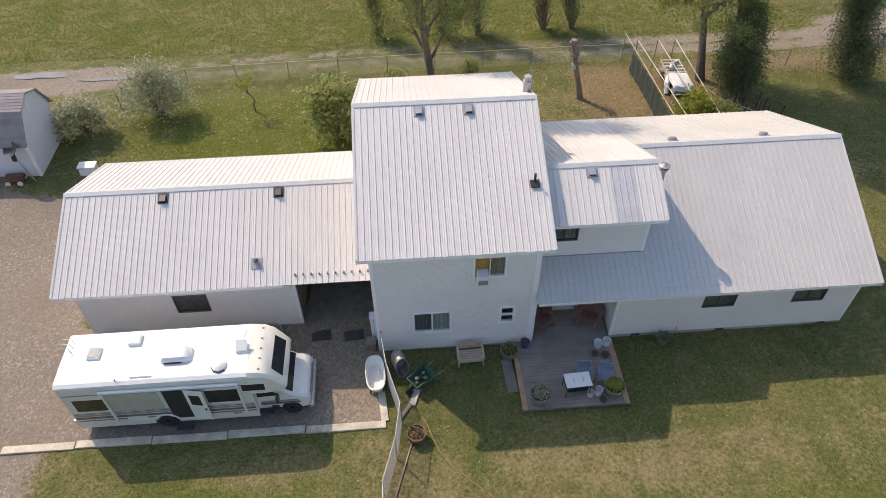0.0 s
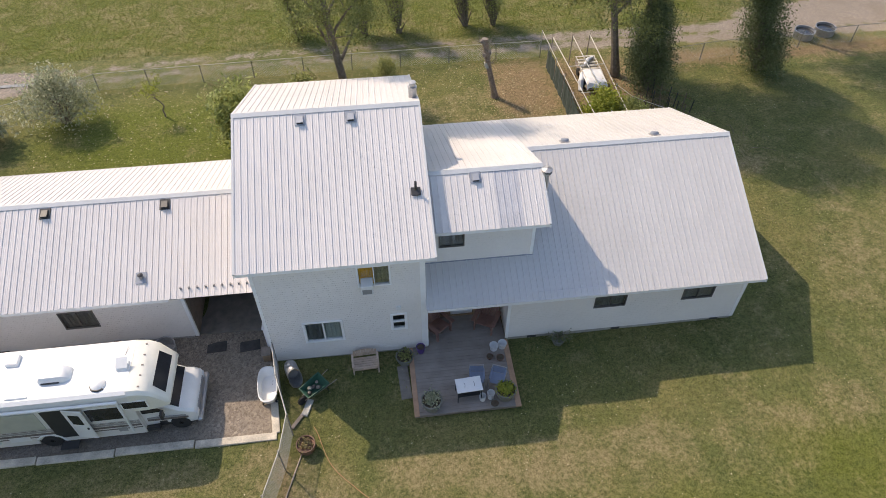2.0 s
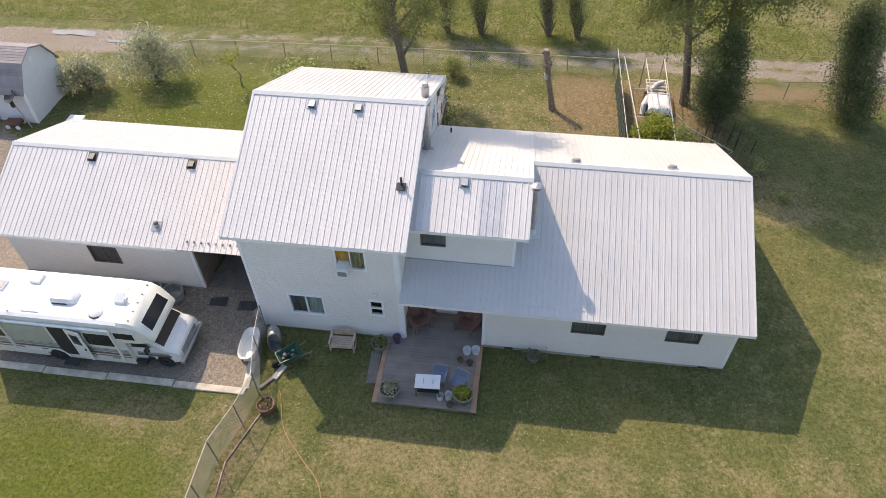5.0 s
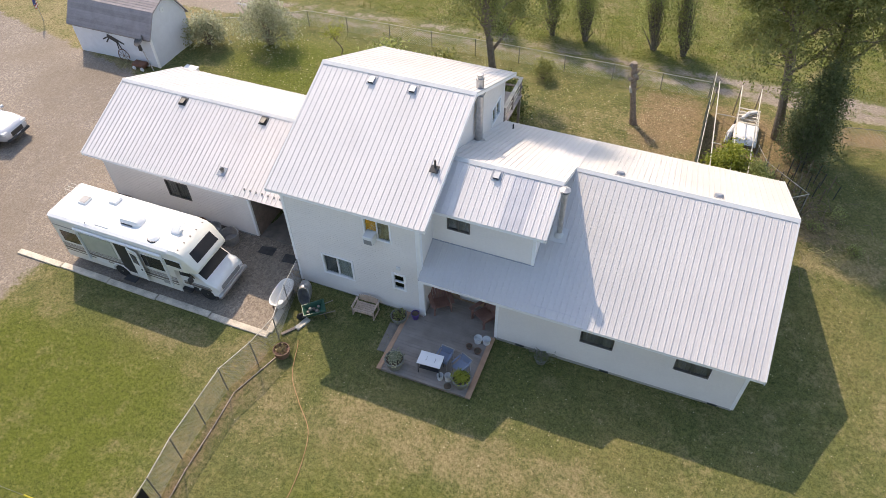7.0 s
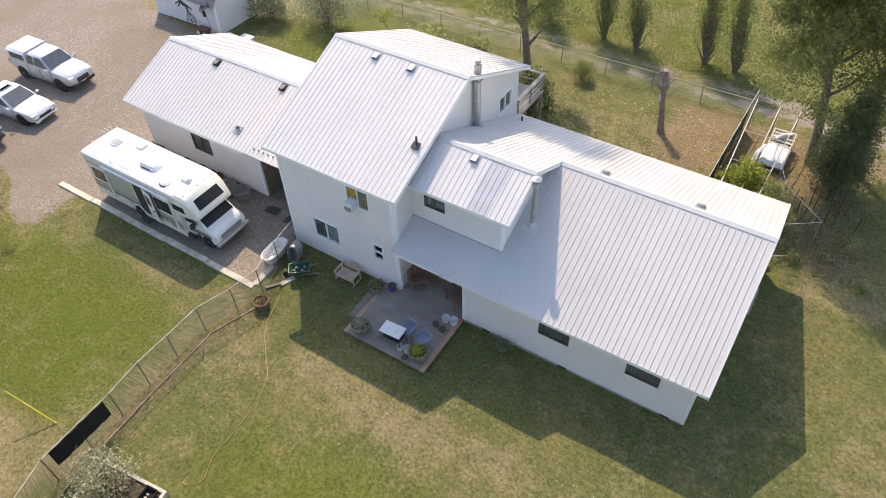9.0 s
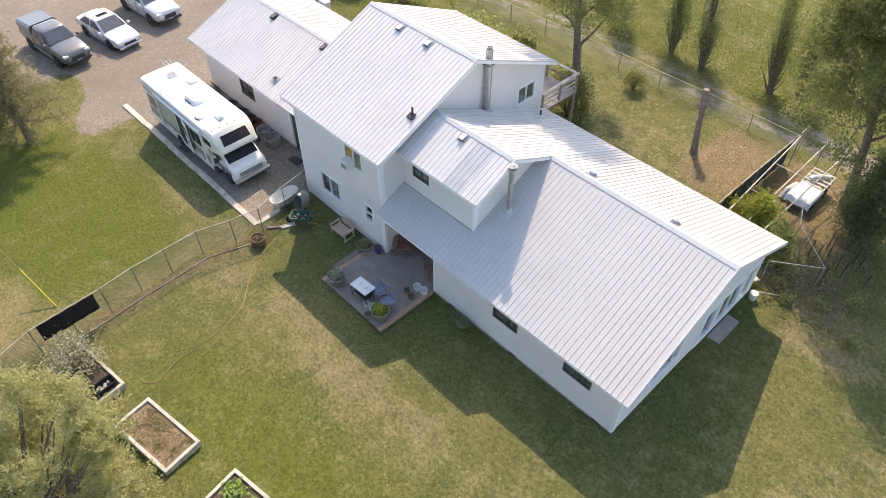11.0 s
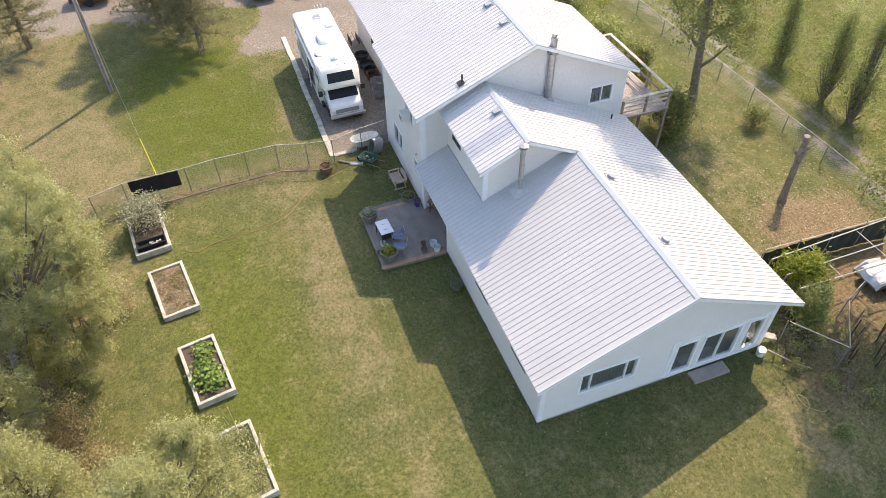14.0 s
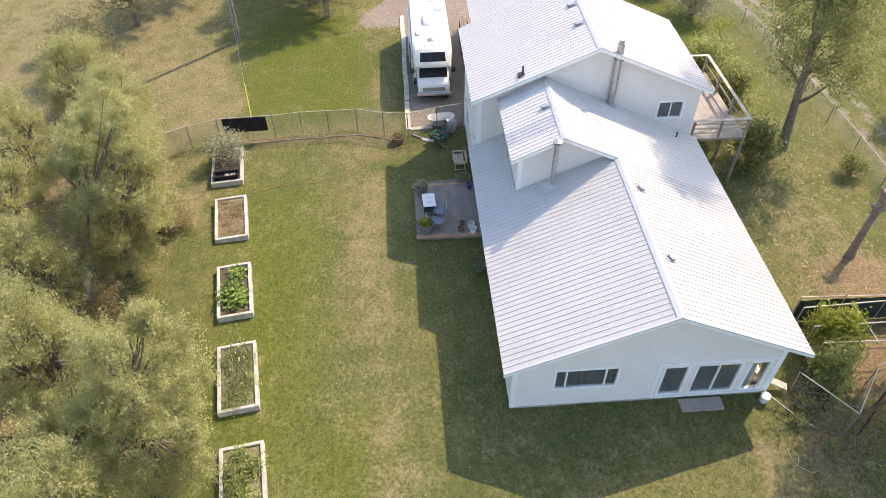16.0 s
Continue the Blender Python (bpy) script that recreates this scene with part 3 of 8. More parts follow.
def window(parent, m, a, b, lo, hi, splits=(), bars=(), inside=None, frame_mat=None, wide=0.055, label="", lap=0.04):
    """A framed window in the hole (a, b, lo, hi); splits are upright bars, bars are level ones."""
    fm = frame_mat or TRIM
    g = G()
    for x0, x1, z0, z1 in ((a - lap, a + wide, lo - lap, hi + lap), (b - wide, b + lap, lo - lap, hi + lap), (a + wide, b - wide, lo - lap, lo + wide), (a + wide, b - wide, hi - wide, hi + lap)):
        g.box(x0, x1, -0.09, 0.03, z0, z1, m, 0.008)
    w = part("window", g, fm, parent, label)
    for s in splits:
        part("window_bar", G().box(s - wide / 2, s + wide / 2, -0.07, 0.015, lo + wide, hi - wide, m), fm, w)
    for s in bars:
        part("window_bar", G().box(a + wide, b - wide, -0.07, 0.015, s - wide / 2, s + wide / 2, m), fm, w)
    us = [a + wide, *splits, b - wide]
    vs = [lo + wide, *bars, hi - wide]
    for i in range(len(us) - 1):
        for j in range(len(vs) - 1):
            p = part("pane", G().box(us[i], us[i + 1], -0.045, -0.039, vs[j], vs[j + 1], m), GLASS, w)
            p.visible_shadow = False
    # cloths, blinds, and added grey sheets that imitate reflections in the glass
    for x0, x1, mt in inside or ():
        g = G()
        k = max(int((x1 - x0) / 0.05), 2)
        ring = [(x0 + (x1 - x0) * i / k, -0.085 + 0.012 * math.sin(i * 2.1), z) for z in (lo - 0.05, hi + 0.05) for i in range(k + 1)]
        g.add(ring, [(i, i + 1, k + 2 + i, k + 1 + i) for i in range(k)], m)
        part("inner_sheet", g, mt, w)
    return w


def roof_slope(parent, x0, x1, ye, ze, yr, zr, mt, label="", pitch=0.232, width=0.93, odd=None, thick=0.11):
    """One slope of ribbed sheets from the eave (ye, ze) to the ridge (yr, zr)."""
    d = Vector((0, yr - ye, zr - ze))
    run = d.length
    d.normalize()
    n = Vector((0, -d.z, d.y)) if d.y > 0 else Vector((0, d.z, -d.y))
    m = Matrix.Identity(4)
    for i in range(3):
        m[i][0], m[i][1], m[i][2], m[i][3] = (1, 0, 0)[i], d[i], n[i], (0, ye, ze)[i]
    slab = part("roof", G().box(x0 + 0.02, x1 - 0.02, 0.02, run - 0.03, -thick, -0.012, m), DECKING, parent, label)
    a = x0
    while a < x1 - 0.02:
        b = min(a + width, x1)
        prof, c = [(a, 0.0)], a + pitch * 0.25
        while c < b - 0.04:
            prof += [(c - 0.019, 0.0), (c - 0.011, 0.023), (c + 0.011, 0.023), (c + 0.019, 0.0)]
            if c + pitch / 2 < b - 0.05:
                prof += [(c + pitch * 0.36 - 0.012, 0.0), (c + pitch * 0.36, 0.005), (c + pitch * 0.36 + 0.012, 0.0), (c + pitch * 0.64 - 0.012, 0.0), (c + pitch * 0.64, 0.005), (c + pitch * 0.64 + 0.012, 0.0)]
            c += pitch
        prof.append((b, 0.0))
        k = len(prof)
        j0, j1 = rng.uniform(-0.006, 0.006), 0.0
        g = G().add([(x, j0, z) for x, z in prof] + [(x, run, z) for x, z in prof], [(i, i + 1, k + i + 1, k + i) for i in range(k - 1)], m)
        g.add([(x, j0, z - 0.004) for x, z in prof] + [(x, j0, z) for x, z in prof], [(i, i + 1, k + i + 1, k + i) for i in range(k - 1)], m)
        part("roof_panel", g, odd[1] if odd and odd[0] < (a + b) / 2 < odd[0] + width else mt, slab)
        a = b
    return slab


def roof_vent(parent, x, y, z, slope, mt):
    """A slant-backed box vent on a slope (dz per dy)."""
    a = math.degrees(math.atan(slope))
    m = pose(x, y, z, a, 0, 0)
    v = part("roof_vent", G().add([(-0.13, -0.15, 0.02), (0.13, -0.15, 0.02), (0.13, 0.17, 0.02), (-0.13, 0.17, 0.02), (-0.12, -0.15, 0.15), (0.12, -0.15, 0.15), (0.11, 0.15, 0.07), (-0.11, 0.15, 0.07)],
                                  [(0, 1, 5, 4), (1, 2, 6, 5), (2, 3, 7, 6), (3, 0, 4, 7), (4, 5, 6, 7), (3, 2, 1, 0)], m), mt, parent)
    part("flange", G().box(-0.2, 0.2, -0.2, 0.24, 0.005, 0.034, m, 0.008), mt, v)
    part("louvre", G().box(-0.1, 0.1, -0.156, -0.15, 0.04, 0.13, m), DARKMETAL, v)
    return v


house = thing("house", "white two-storey house with metal roof, long wing and garage", "house", (2.3, 16.2, 0))
EY, EZ, RY, RZ = 15.83, 5.77, 21.4, 8.2      # two-storey roof
WEY, WEZ, WRY, WRZ, WBY = 15.77, 2.96, 21.5, 5.58, 26.94   # wing roof
DRY_, DRZ, DEY, DEZ = 19.17, 6.7, 17.05, 5.67   # dormer
GEY, GEZ, GRY, GRZ, GBY = 17.05, 3.42, 20.95, 5.06, 24.85   # garage
FX0, FX1, FY0, FY1 = -0.67, 5.35, 16.2, 26.6
WX1, WY1 = 18.07, 26.2

# front wall of the two-storey part
mf = frame_of((FX0, FY0, 0), (1, 0, 0), (0, -1, 0))
g = G()
wall_panel(g, mf, FX1 - FX0, 0.12, 5.72, [(1.40, 2.84, 1.16, 2.36), (3.66, 4.78, 4.2, 5.22), (4.70, 5.27, 1.48, 2.42)])
part("wall", g, SIDING, house)
window(house, mf, 1.40, 2.84, 1.16, 2.36, [2.12], inside=[(1.45, 2.1, PANEGREY), (2.15, 2.8, BLIND)], wide=0.06, label="sliding window with white frame")
window(house, mf, 3.66, 4.78, 4.2, 5.22, [4.22], inside=[(3.7, 4.2, ORANGE), (4.24, 4.75, CURTAIN)], frame_mat=TRIM, wide=0.03, label="upstairs window with orange cloth inside")
window(house, mf, 4.70, 5.27, 1.48, 2.42, [], [1.95], wide=0.07, label="small double-hung window")
ac = part("air_conditioner", G().box(3.74, 4.16, -0.1, 0.36, 4.13, 4.56, mf, 0.02), PLASTIC_W, house, "white window air conditioner")
part("grille", G().box(3.78, 4.12, 0.355, 0.365, 4.16, 4.40, mf), PLASTIC_G, ac)
part("wall_vent", G().box(4.92, 5.1, 0, 0.08, 2.74, 2.92, mf, 0.02), PLASTIC_W, house)
# right and left walls
mr = frame_of((FX1, FY0, 0), (0, 1, 0), (1, 0, 0))
L2 = FY1 - FY0
g = G()
wall_panel(g, mr, L2, 0.12, 5.72, [(8.50, 9.72, 4.16, 5.08)], gable=[(0, 5.72), (L2, 5.72), (RY - FY0, RZ - 0.14)])
part("wall", g, SIDING, house)
# grey sheets added behind both panes to close off the room
window(house, mr, 8.50, 9.72, 4.16, 5.08, [9.12], inside=[(8.52, 9.1, PANEGREY), (9.14, 9.7, PANEGREY)])
ml = frame_of((FX0, FY1, 0), (0, -1, 0), (-1, 0, 0))
g = G()
wall_panel(g, ml, L2, 0.12, 5.72, [], gable=[(0, 5.72), (L2, 5.72), (FY1 - RY, RZ - 0.14)])
part("wall", g, SIDING, house)
mb = frame_of((FX1, FY1, 0), (-1, 0, 0), (0, 1, 0))
g = G()
wall_panel(g, mb, FX1 - FX0, 0.12, 5.72, [(2.2, 3.9, 3.0, 5.05)])
part("wall", g, SIDING, house)
window(house, mb, 2.2, 3.9, 3.0, 5.05, [3.05])
part("floor_slab", G().box(FX0 + 0.16, FX1 - 0.16, FY0 + 0.16, FY1 - 0.16, 0.2, 0.3), CARPET, house)
part("floor_slab", G().box(FX0 + 0.16, FX1 - 0.16, FY0 + 0.16, FY1 - 0.16, 2.75, 2.95), CARPET, house)
part("inner_wall", G().box(FX0 + 0.16, FX1 - 0.16, 19.0, 19.1, 0.3, 5.7), INSIDE, house)
# corner boards and base
for x, y, z1 in ((FX0, FY0, 5.6), (FX1, FY0, 5.6)):
    part("corner_trim", G().box(x - 0.02 if x < 0 else x - 0.175, x + 0.1 if x < 0 else x + 0.02, y - 0.024, y + 0.175, 0.12, z1), TRIM, house)
part("foundation", G().box(FX0 + 0.03, FX1 - 0.03, FY0 + 0.03, FY1 - 0.03, -0.3, 0.12), CONC, house)

# wing walls: front wall starts beyond the porch
PX = 8.55
mwf = frame_of((PX, FY0, 0), (1, 0, 0), (0, -1, 0))
g = G()
wall_panel(g, mwf, WX1 - PX, 0.2, 3.0, [(3.42, 4.68, 1.62, 2.36), (6.98, 8.24, 1.64, 2.38)])
part("wall", g, SIDING, house)
window(house, mwf, 3.42, 4.68, 1.62, 2.36, [4.05], inside=[(3.45, 4.65, BROWNBLIND)], frame_mat=BRONZE, wide=0.02, lap=0.012)
window(house, mwf, 6.98, 8.24, 1.64, 2.38, [7.61], inside=[(7.0, 8.22, BROWNBLIND)], frame_mat=BRONZE, wide=0.02, lap=0.012)
mwg = frame_of((WX1, FY0, 0), (0, 1, 0), (1, 0, 0))
LW = WY1 - FY0
g = G()
gab = [(0, 2.95), (LW, 2.95), (LW, 3.06), (WRY - FY0, WRZ - 0.13), (0, 3.02)]
wall_panel(g, mwg, LW, 0.2, 2.95, [(1.55, 3.92, 1.25, 2.42), (5.62, 6.55, 0.42, 2.22), (6.85, 8.55, 0.42, 2.22), (8.85, 9.62, 0.42, 2.22)], gable=gab)
part("wall", g, SIDING, house)
window(house, mwg, 1.55, 3.92, 1.25, 2.42, [1.98, 3.45], inside=[(1.62, 3.86, PANEGREY)], label="wide three-part gable window")
window(house, mwg, 5.62, 6.55, 0.42, 2.22, [], inside=[(5.68, 6.5, PANEGREY)], label="tall glass sidelight")
window(house, mwg, 6.85, 8.55, 0.42, 2.22, [7.7], inside=[(6.9, 8.5, PANEGREY)], label="sliding glass door")
window(house, mwg, 8.85, 9.62, 0.42, 2.22, [], inside=[(8.95, 9.2, BLIND)], label="tall glass sidelight")
part("door_surround", G().box(5.36, 5.48, 0, 0.035, 0.28, 2.46, mwg).box(5.48, 9.98, 0, 0.035, 2.34, 2.46, mwg).box(5.48, 9.98, 0, 0.05, 0.24, 0.34, mwg), TRIM, house)
mwb = frame_of((WX1, WY1, 0), (-1, 0, 0), (0, 1, 0))
g = G()
wall_panel(g, mwb, WX1 - FX1, 0.2, 3.06, [(0.6, 2.6, 0.42, 2.3), (5.5, 7.0, 1.1, 2.3)])
part("wall", g, SIDING, house)
window(house, mwb, 0.6, 2.6, 0.42, 2.3, [1.6])
window(house, mwb, 5.5, 7.0, 1.1, 2.3, [6.2])
part("floor_slab", G().box(FX1 + 0.1, WX1 - 0.17, 19.3, WY1 - 0.17, 0.28, 0.38).box(PX + 0.17, WX1 - 0.17, FY0 + 0.17, 19.3, 0.28, 0.38), CARPET, house)
part("inner_wall", G().box(14.0, 14.1, FY0 + 0.17, WY1 - 0.17, 0.38, 2.9), INSIDE, house)
part("foundation", G().box(PX + 0.03, WX1 - 0.03, FY0 + 0.03, WY1 - 0.03, -0.3, 0.2), CONC, house)
for u in (0.9, 4.4, 8.6):
    part("foundation_vent", G().box(u, u + 0.36, -0.03, -0.018, 0.03, 0.15, mwf), DARKMETAL, house, "dark vent in the foundation")
for x, y, dx, dy in ((WX1, FY0, 1, -1), (WX1, WY1, 1, 1)):
    part("corner_trim", G().box(x - 0.1, x + 0.024, y + 0.024 * dy, y - 0.175 * dy, 0.2, 2.95), TRIM, house)
# porch recess
g = G()
mpb = frame_of((FX1, 17.52, 0), (1, 0, 0), (0, -1, 0))
wall_panel(g, mpb, PX - FX1, 0.2, 2.8, [(1.1, 2.05, 0.25, 2.28)])
part("wall", g, WOOD_BROWN, house, "brown wooden porch wall")
door = part("door", G().box(1.12, 2.03, -0.1, -0.05, 0.26, 2.26, mpb, 0.01), PLASTIC_W, house, "white front door with glass")
part("door_pane", G().box(1.3, 1.85, -0.052, -0.044, 1.2, 2.05, mpb), DARKGLASS, door)
part("door_handle", G().tube([mpb @ Vector((1.93, -0.04, 1.2)), mpb @ Vector((1.93, 0.02, 1.2))], 0.025), CHROME, door)
mps = frame_of((PX, 18.2, 0), (0, -1, 0), (-1, 0, 0))
g = G()
wall_panel(g, mps, 2.0, 0.2, 3.0, [])
part("wall", g, SIDING, house)
part("porch_ceiling", G().box(FX1, PX + 0.1, FY0 - 0.2, 18.3, 2.72, 2.8), TRIM, house)
part("corner_trim", G().box(PX - 0.03, PX + 0.09, FY0 - 0.028, FY0 + 0.06, 0.2, 2.75), TRIM, house)
part("corner_trim", G().box(FX1 - 0.02, FX1 + 0.07, FY0 - 0.03, FY0 + 0.07, 0.12, 2.75), TRIM, house)

# dormer walls
DX1 = 9.55
mdf = frame_of((FX1, 17.45, 0), (1, 0, 0), (0, -1, 0))
g = G()
wall_panel(g, mdf, DX1 - FX1, 3.4, 5.7, [(0.65, 1.58, 4.52, 5.24)])
part("wall", g, SIDING, house)
window(house, mdf, 0.65, 1.58, 4.52, 5.24, [1.12], inside=[(0.67, 1.56, BROWNBLIND)], frame_mat=BRONZE, wide=0.025, lap=0.015)
md = frame_of((DX1, 17.45, 0), (0, 1, 0), (1, 0, 0))
g = G()
wall_panel(g, md, 4.0, 3.4, 5.3, [], gable=[(0, 5.3), (4.0, 5.3), (4.0, 5.42), (DRY_ - 17.45, DRZ - 0.13), (0, 5.72)])
part("wall", g, SIDING, house)
part("corner_trim", G().box(DX1 - 0.09, DX1 + 0.022, 17.428, 17.63, 3.5, 5.55), TRIM, house)
# flashing toned dark grey to paint the shadow line at the dormer's foot
part("flashing", G().box(FX1, DX1 + 0.05, 17.415, 17.46, 3.68, 3.74), GREYVENT, house)

# roofs
roof_slope(house, -1.05, 5.74, EY, EZ, RY, RZ, ROOF, "ribbed white metal roof, front slope")
roof_slope(house, -1.05, 5.74, 2 * RY - EY, EZ, RY, RZ, ROOF, "ribbed white metal roof, back slope")
roof_slope(house, FX1, 18.46, WEY, WEZ, WRY, WRZ, ROOF_WING, "ribbed white metal roof, front slope")
kb = (WRZ - WEZ) / (WBY - WRY)
roof_slope(house, 10.0, 18.46, WBY, WEZ, WRY, WRZ, ROOF_WING, "ribbed white metal roof, back slope")
roof_slope(house, FX1, 10.0, WBY, WEZ, DRY_, DRZ, ROOF, "ribbed white metal roof, raised back slope")
roof_slope(house, FX1, 10.0, DEY, DEZ, DRY_, DRZ, ROOF, "ribbed white metal dormer roof", odd=(8.0, ROOF_OLD))
roof_slope(house, -12.4, -0.72, GEY, GEZ, GRY, GRZ, ROOF, "ribbed white metal garage roof", pitch=0.227, width=0.91)
roof_slope(house, -12.4, -0.72, GBY, GEZ, GRY, GRZ, ROOF, "ribbed white metal garage roof", pitch=0.227, width=0.91)


def ridge_cap(x0, x1, y, z, s, w=0.15):
    poly = [(y - w, z - w * s + 0.034), (y, z + 0.05), (y + w, z - w * s + 0.034), (y + w, z - w * s + 0.026), (y, z + 0.036), (y - w, z - w * s + 0.026)]
    part("ridge_cap", G().prism(poly, x0, x1), CAP, house)


ridge_cap(-1.07, 5.76, RY, RZ, 0.44)
ridge_cap(10.0, 18.48, WRY, WRZ, 0.47)
ridge_cap(FX1 + 0.02, 10.02, DRY_, DRZ, 0.48)
ridge_cap(-12.42, -0.72, GRY, GRZ, 0.42)


def rake(x, pts, h=0.17, side=1):
    """A barge board under a roof edge, through the (y, z) points, with a metal edge strip."""
    for (ya, za), (yb, zb) in zip(pts, pts[1:]):
        part("barge_board", G().prism([(ya, za - 0.015), (yb, zb - 0.015), (yb, zb - h), (ya, za - h)], x - 0.02 * side, x + 0.012 * side), TRIM, house)
        part("edge_strip", G().prism([(ya, za + 0.03), (yb, zb + 0.03), (yb, zb - 0.03), (ya, za - 0.03)], x - 0.05 * side, x + 0.02 * side), CAP, house)


rake(5.74, [(EY, EZ), (RY, RZ), (2 * RY - EY, EZ)])
rake(-1.05, [(EY, EZ), (RY, RZ), (2 * RY - EY, EZ)], side=-1)
rake(18.46, [(WEY, WEZ), (WRY, WRZ), (WBY, WEZ)])
rake(10.0, [(DEY, DEZ), (DRY_, DRZ), (WRY, WRZ)])
rake(-12.4, [(GEY, GEZ), (GRY, GRZ), (GBY, GEZ)], side=-1)
for x0, x1, y, z in ((-1.05, 5.74, EY, EZ), (-1.05, 5.74, 2 * RY - EY, EZ), (FX1 + 0.03, 18.46, WEY, WEZ), (FX1 + 0.4, 18.46, WBY, WEZ), (FX1 + 0.03, 10.0, DEY, DEZ), (-12.4, -4.0, GEY, GEZ), (-12.4, -1.06, GBY, GEZ)):
    s = 1 if y > 20 else -1
    part("fascia", G().box(x0 + 0.03, x1 - 0.03, y - 0.03 * s, y - 0.055 * s, z - 0.17, z - 0.02), TRIM, house)
# soffits
part("soffit", G().box(-0.95, 5.65, EY + 0.06, FY0 - 0.005, EZ - 0.17, EZ - 0.14), TRIM, house)
part("soffit", G().box(FX1 + 0.05, 18.4, WEY + 0.06, FY0 - 0.005, WEZ - 0.17, WEZ - 0.14), TRIM, house)

# garage and breezeway
GX0, GY0, GY1, GOX = -12.0, 17.62, 24.4, -3.72
mgf = frame_of((GX0, GY0, 0), (1, 0, 0), (0, -1, 0))
g = G()
wall_panel(g, mgf, GOX - GX0, 0.4, 3.3, [(3.6, 4.86, 1.55, 2.52)])
part("wall", g, SIDING, house)
window(house, mgf, 3.6, 4.86, 1.55, 2.52, [4.23], inside=[(3.62, 4.84, BROWNBLIND)], frame_mat=BRONZE, wide=0.025, lap=0.015)
mgl = frame_of((GX0, GY1, 0), (0, -1, 0), (-1, 0, 0))
LG = GY1 - GY0
g = G()
wall_panel(g, mgl, LG, 0.3, 3.3, [(1.2, 5.4, 0.35, 2.7)], gable=[(0, 3.3), (LG, 3.3), (LG, 3.5), (GY1 - GRY, GRZ - 0.13), (0, 3.45)])
part("wall", g, SIDING, house)
part("garage_door", G().box(1.2, 5.4, -0.1, -0.05, 0.35, 2.7, mgl), PLASTIC_W, house)
g = G()
wall_panel(g, frame_of((FX0, GY1, 0), (-1, 0, 0), (0, 1, 0)), FX0 - GX0, 0.3, 3.45, [])
part("wall", g, SIDING, house)
g = G()
wall_panel(g, frame_of((GOX, GY0, 0), (0, 1, 0), (1, 0, 0)), LG - 0.17, 0.3, 3.45, [(3.0, 3.9, 0.4, 2.35)])
part("wall", g, DARKWALL, house, "dark brown boarded breezeway wall")
part("door", G().box(3.0, 3.9, -0.1, -0.05, 0.4, 2.35, frame_of((GOX, GY0, 0), (0, 1, 0), (1, 0, 0))), WOOD_LIGHT, house)
g = G()
mbz = frame_of((GOX, 20.6, 0), (1, 0, 0), (0, -1, 0))
wall_panel(g, mbz, FX0 - GOX, 0.3, 3.4, [(0.8, 2.5, 0.4, 2.4)])
part("wall", g, DARKWALL, house, "dark back wall of the covered breezeway")
window(house, mbz, 0.8, 2.5, 0.4, 2.4, [1.65], frame_mat=WOOD_LIGHT)
part("corner_trim", G().box(GOX - 0.1, GOX + 0.025, GY0 - 0.025, GY0 + 0.08, 0.4, 3.25), TRIM, house)
part("foundation", G().box(GX0 + 0.03, GOX - 0.03, GY0 + 0.03, GY1 - 0.03, -0.2, 0.4), CONC, house)
part("breezeway_slab", G().box(GOX, FX0 - 0.01, 17.75, GY1 - 0.2, -0.2, 0.3), STONE, house)
part("beam", G().box(GOX, FX0, GY0 + 0.02, GY0 + 0.16, 3.12, 3.34), WOOD_OLD, house)
# snow guards over the breezeway eave
for i in range(10):
    x = GOX + 0.18 + i * 0.30
    part("snow_guard", G().box(x - 0.03, x + 0.03, GEY + 0.3, GEY + 0.36, GEZ + 0.12, GEZ + 0.24), PLASTIC_G, house)
part("meter_box", G().box(FX0 - 0.16, FX0, 16.7, 17.1, 0.55, 1.5, None, 0.02), PLASTIC_W, house, "white utility box on the wall")

# vents, flues
k2 = (RZ - EZ) / (RY - EY)
for x, y in ((1.38, 21.0), (3.2, 20.98)):
    roof_vent(house, x, y, EZ + (y - EY) * k2, k2, GREYVENT)
kd = (DRZ - DEZ) / (DRY_ - DEY)
roof_vent(house, 7.5, 18.85, DEZ + (18.85 - DEY) * kd, kd, GREYVENT)
kg = (GRZ - GEZ) / (GRY - GEY)
for x in (-8.62, -4.2):
    roof_vent(house, x, 20.55, GEZ + (20.55 - GEY) * kg, kg, DARKMETAL)
for x, y in ((11.72, 22.0), (15.55, 22.05)):
    m = pose(x, y, WEZ + (WBY - y) * kb, -math.degrees(math.atan(kb)), 0, 0)
    v = part("roof_vent", G().lathe([(0.17, 0.03), (0.17, 0.09), (0.15, 0.13), (0.05, 0.15)], 14, m), GREYVENT, house, "", True)
    part("flange", G().box(-0.2, 0.2, -0.2, 0.2, 0.004, 0.034, m, 0.008), GALV, v)
z0 = EZ + (18.15 - EY) * k2
v = part("vent_pipe", G().tube([(5.27, 18.15, z0 - 0.1), (5.27, 18.15, z0 + 0.42)], 0.045, 10), DARKMETAL, house)
part("pipe_boot", G().box(-0.17, 0.17, -0.16, 0.16, 0.02, 0.07, pose(5.27, 18.1, z0, math.degrees(math.atan(k2))), 0.02), DARKMETAL, v)
z0 = GEZ + (17.9 - GEY) * kg
v = part("vent_pipe", G().tube([(-4.97, 17.9, z0 - 0.05), (-4.97, 17.9, z0 + 0.14)], 0.09, 12), GALV, house)
part("flange", G().box(-0.2, 0.2, -0.22, 0.22, 0.008, 0.036, pose(-4.97, 17.9, z0, math.degrees(math.atan(kg))), 0.006), GREYVENT, v)
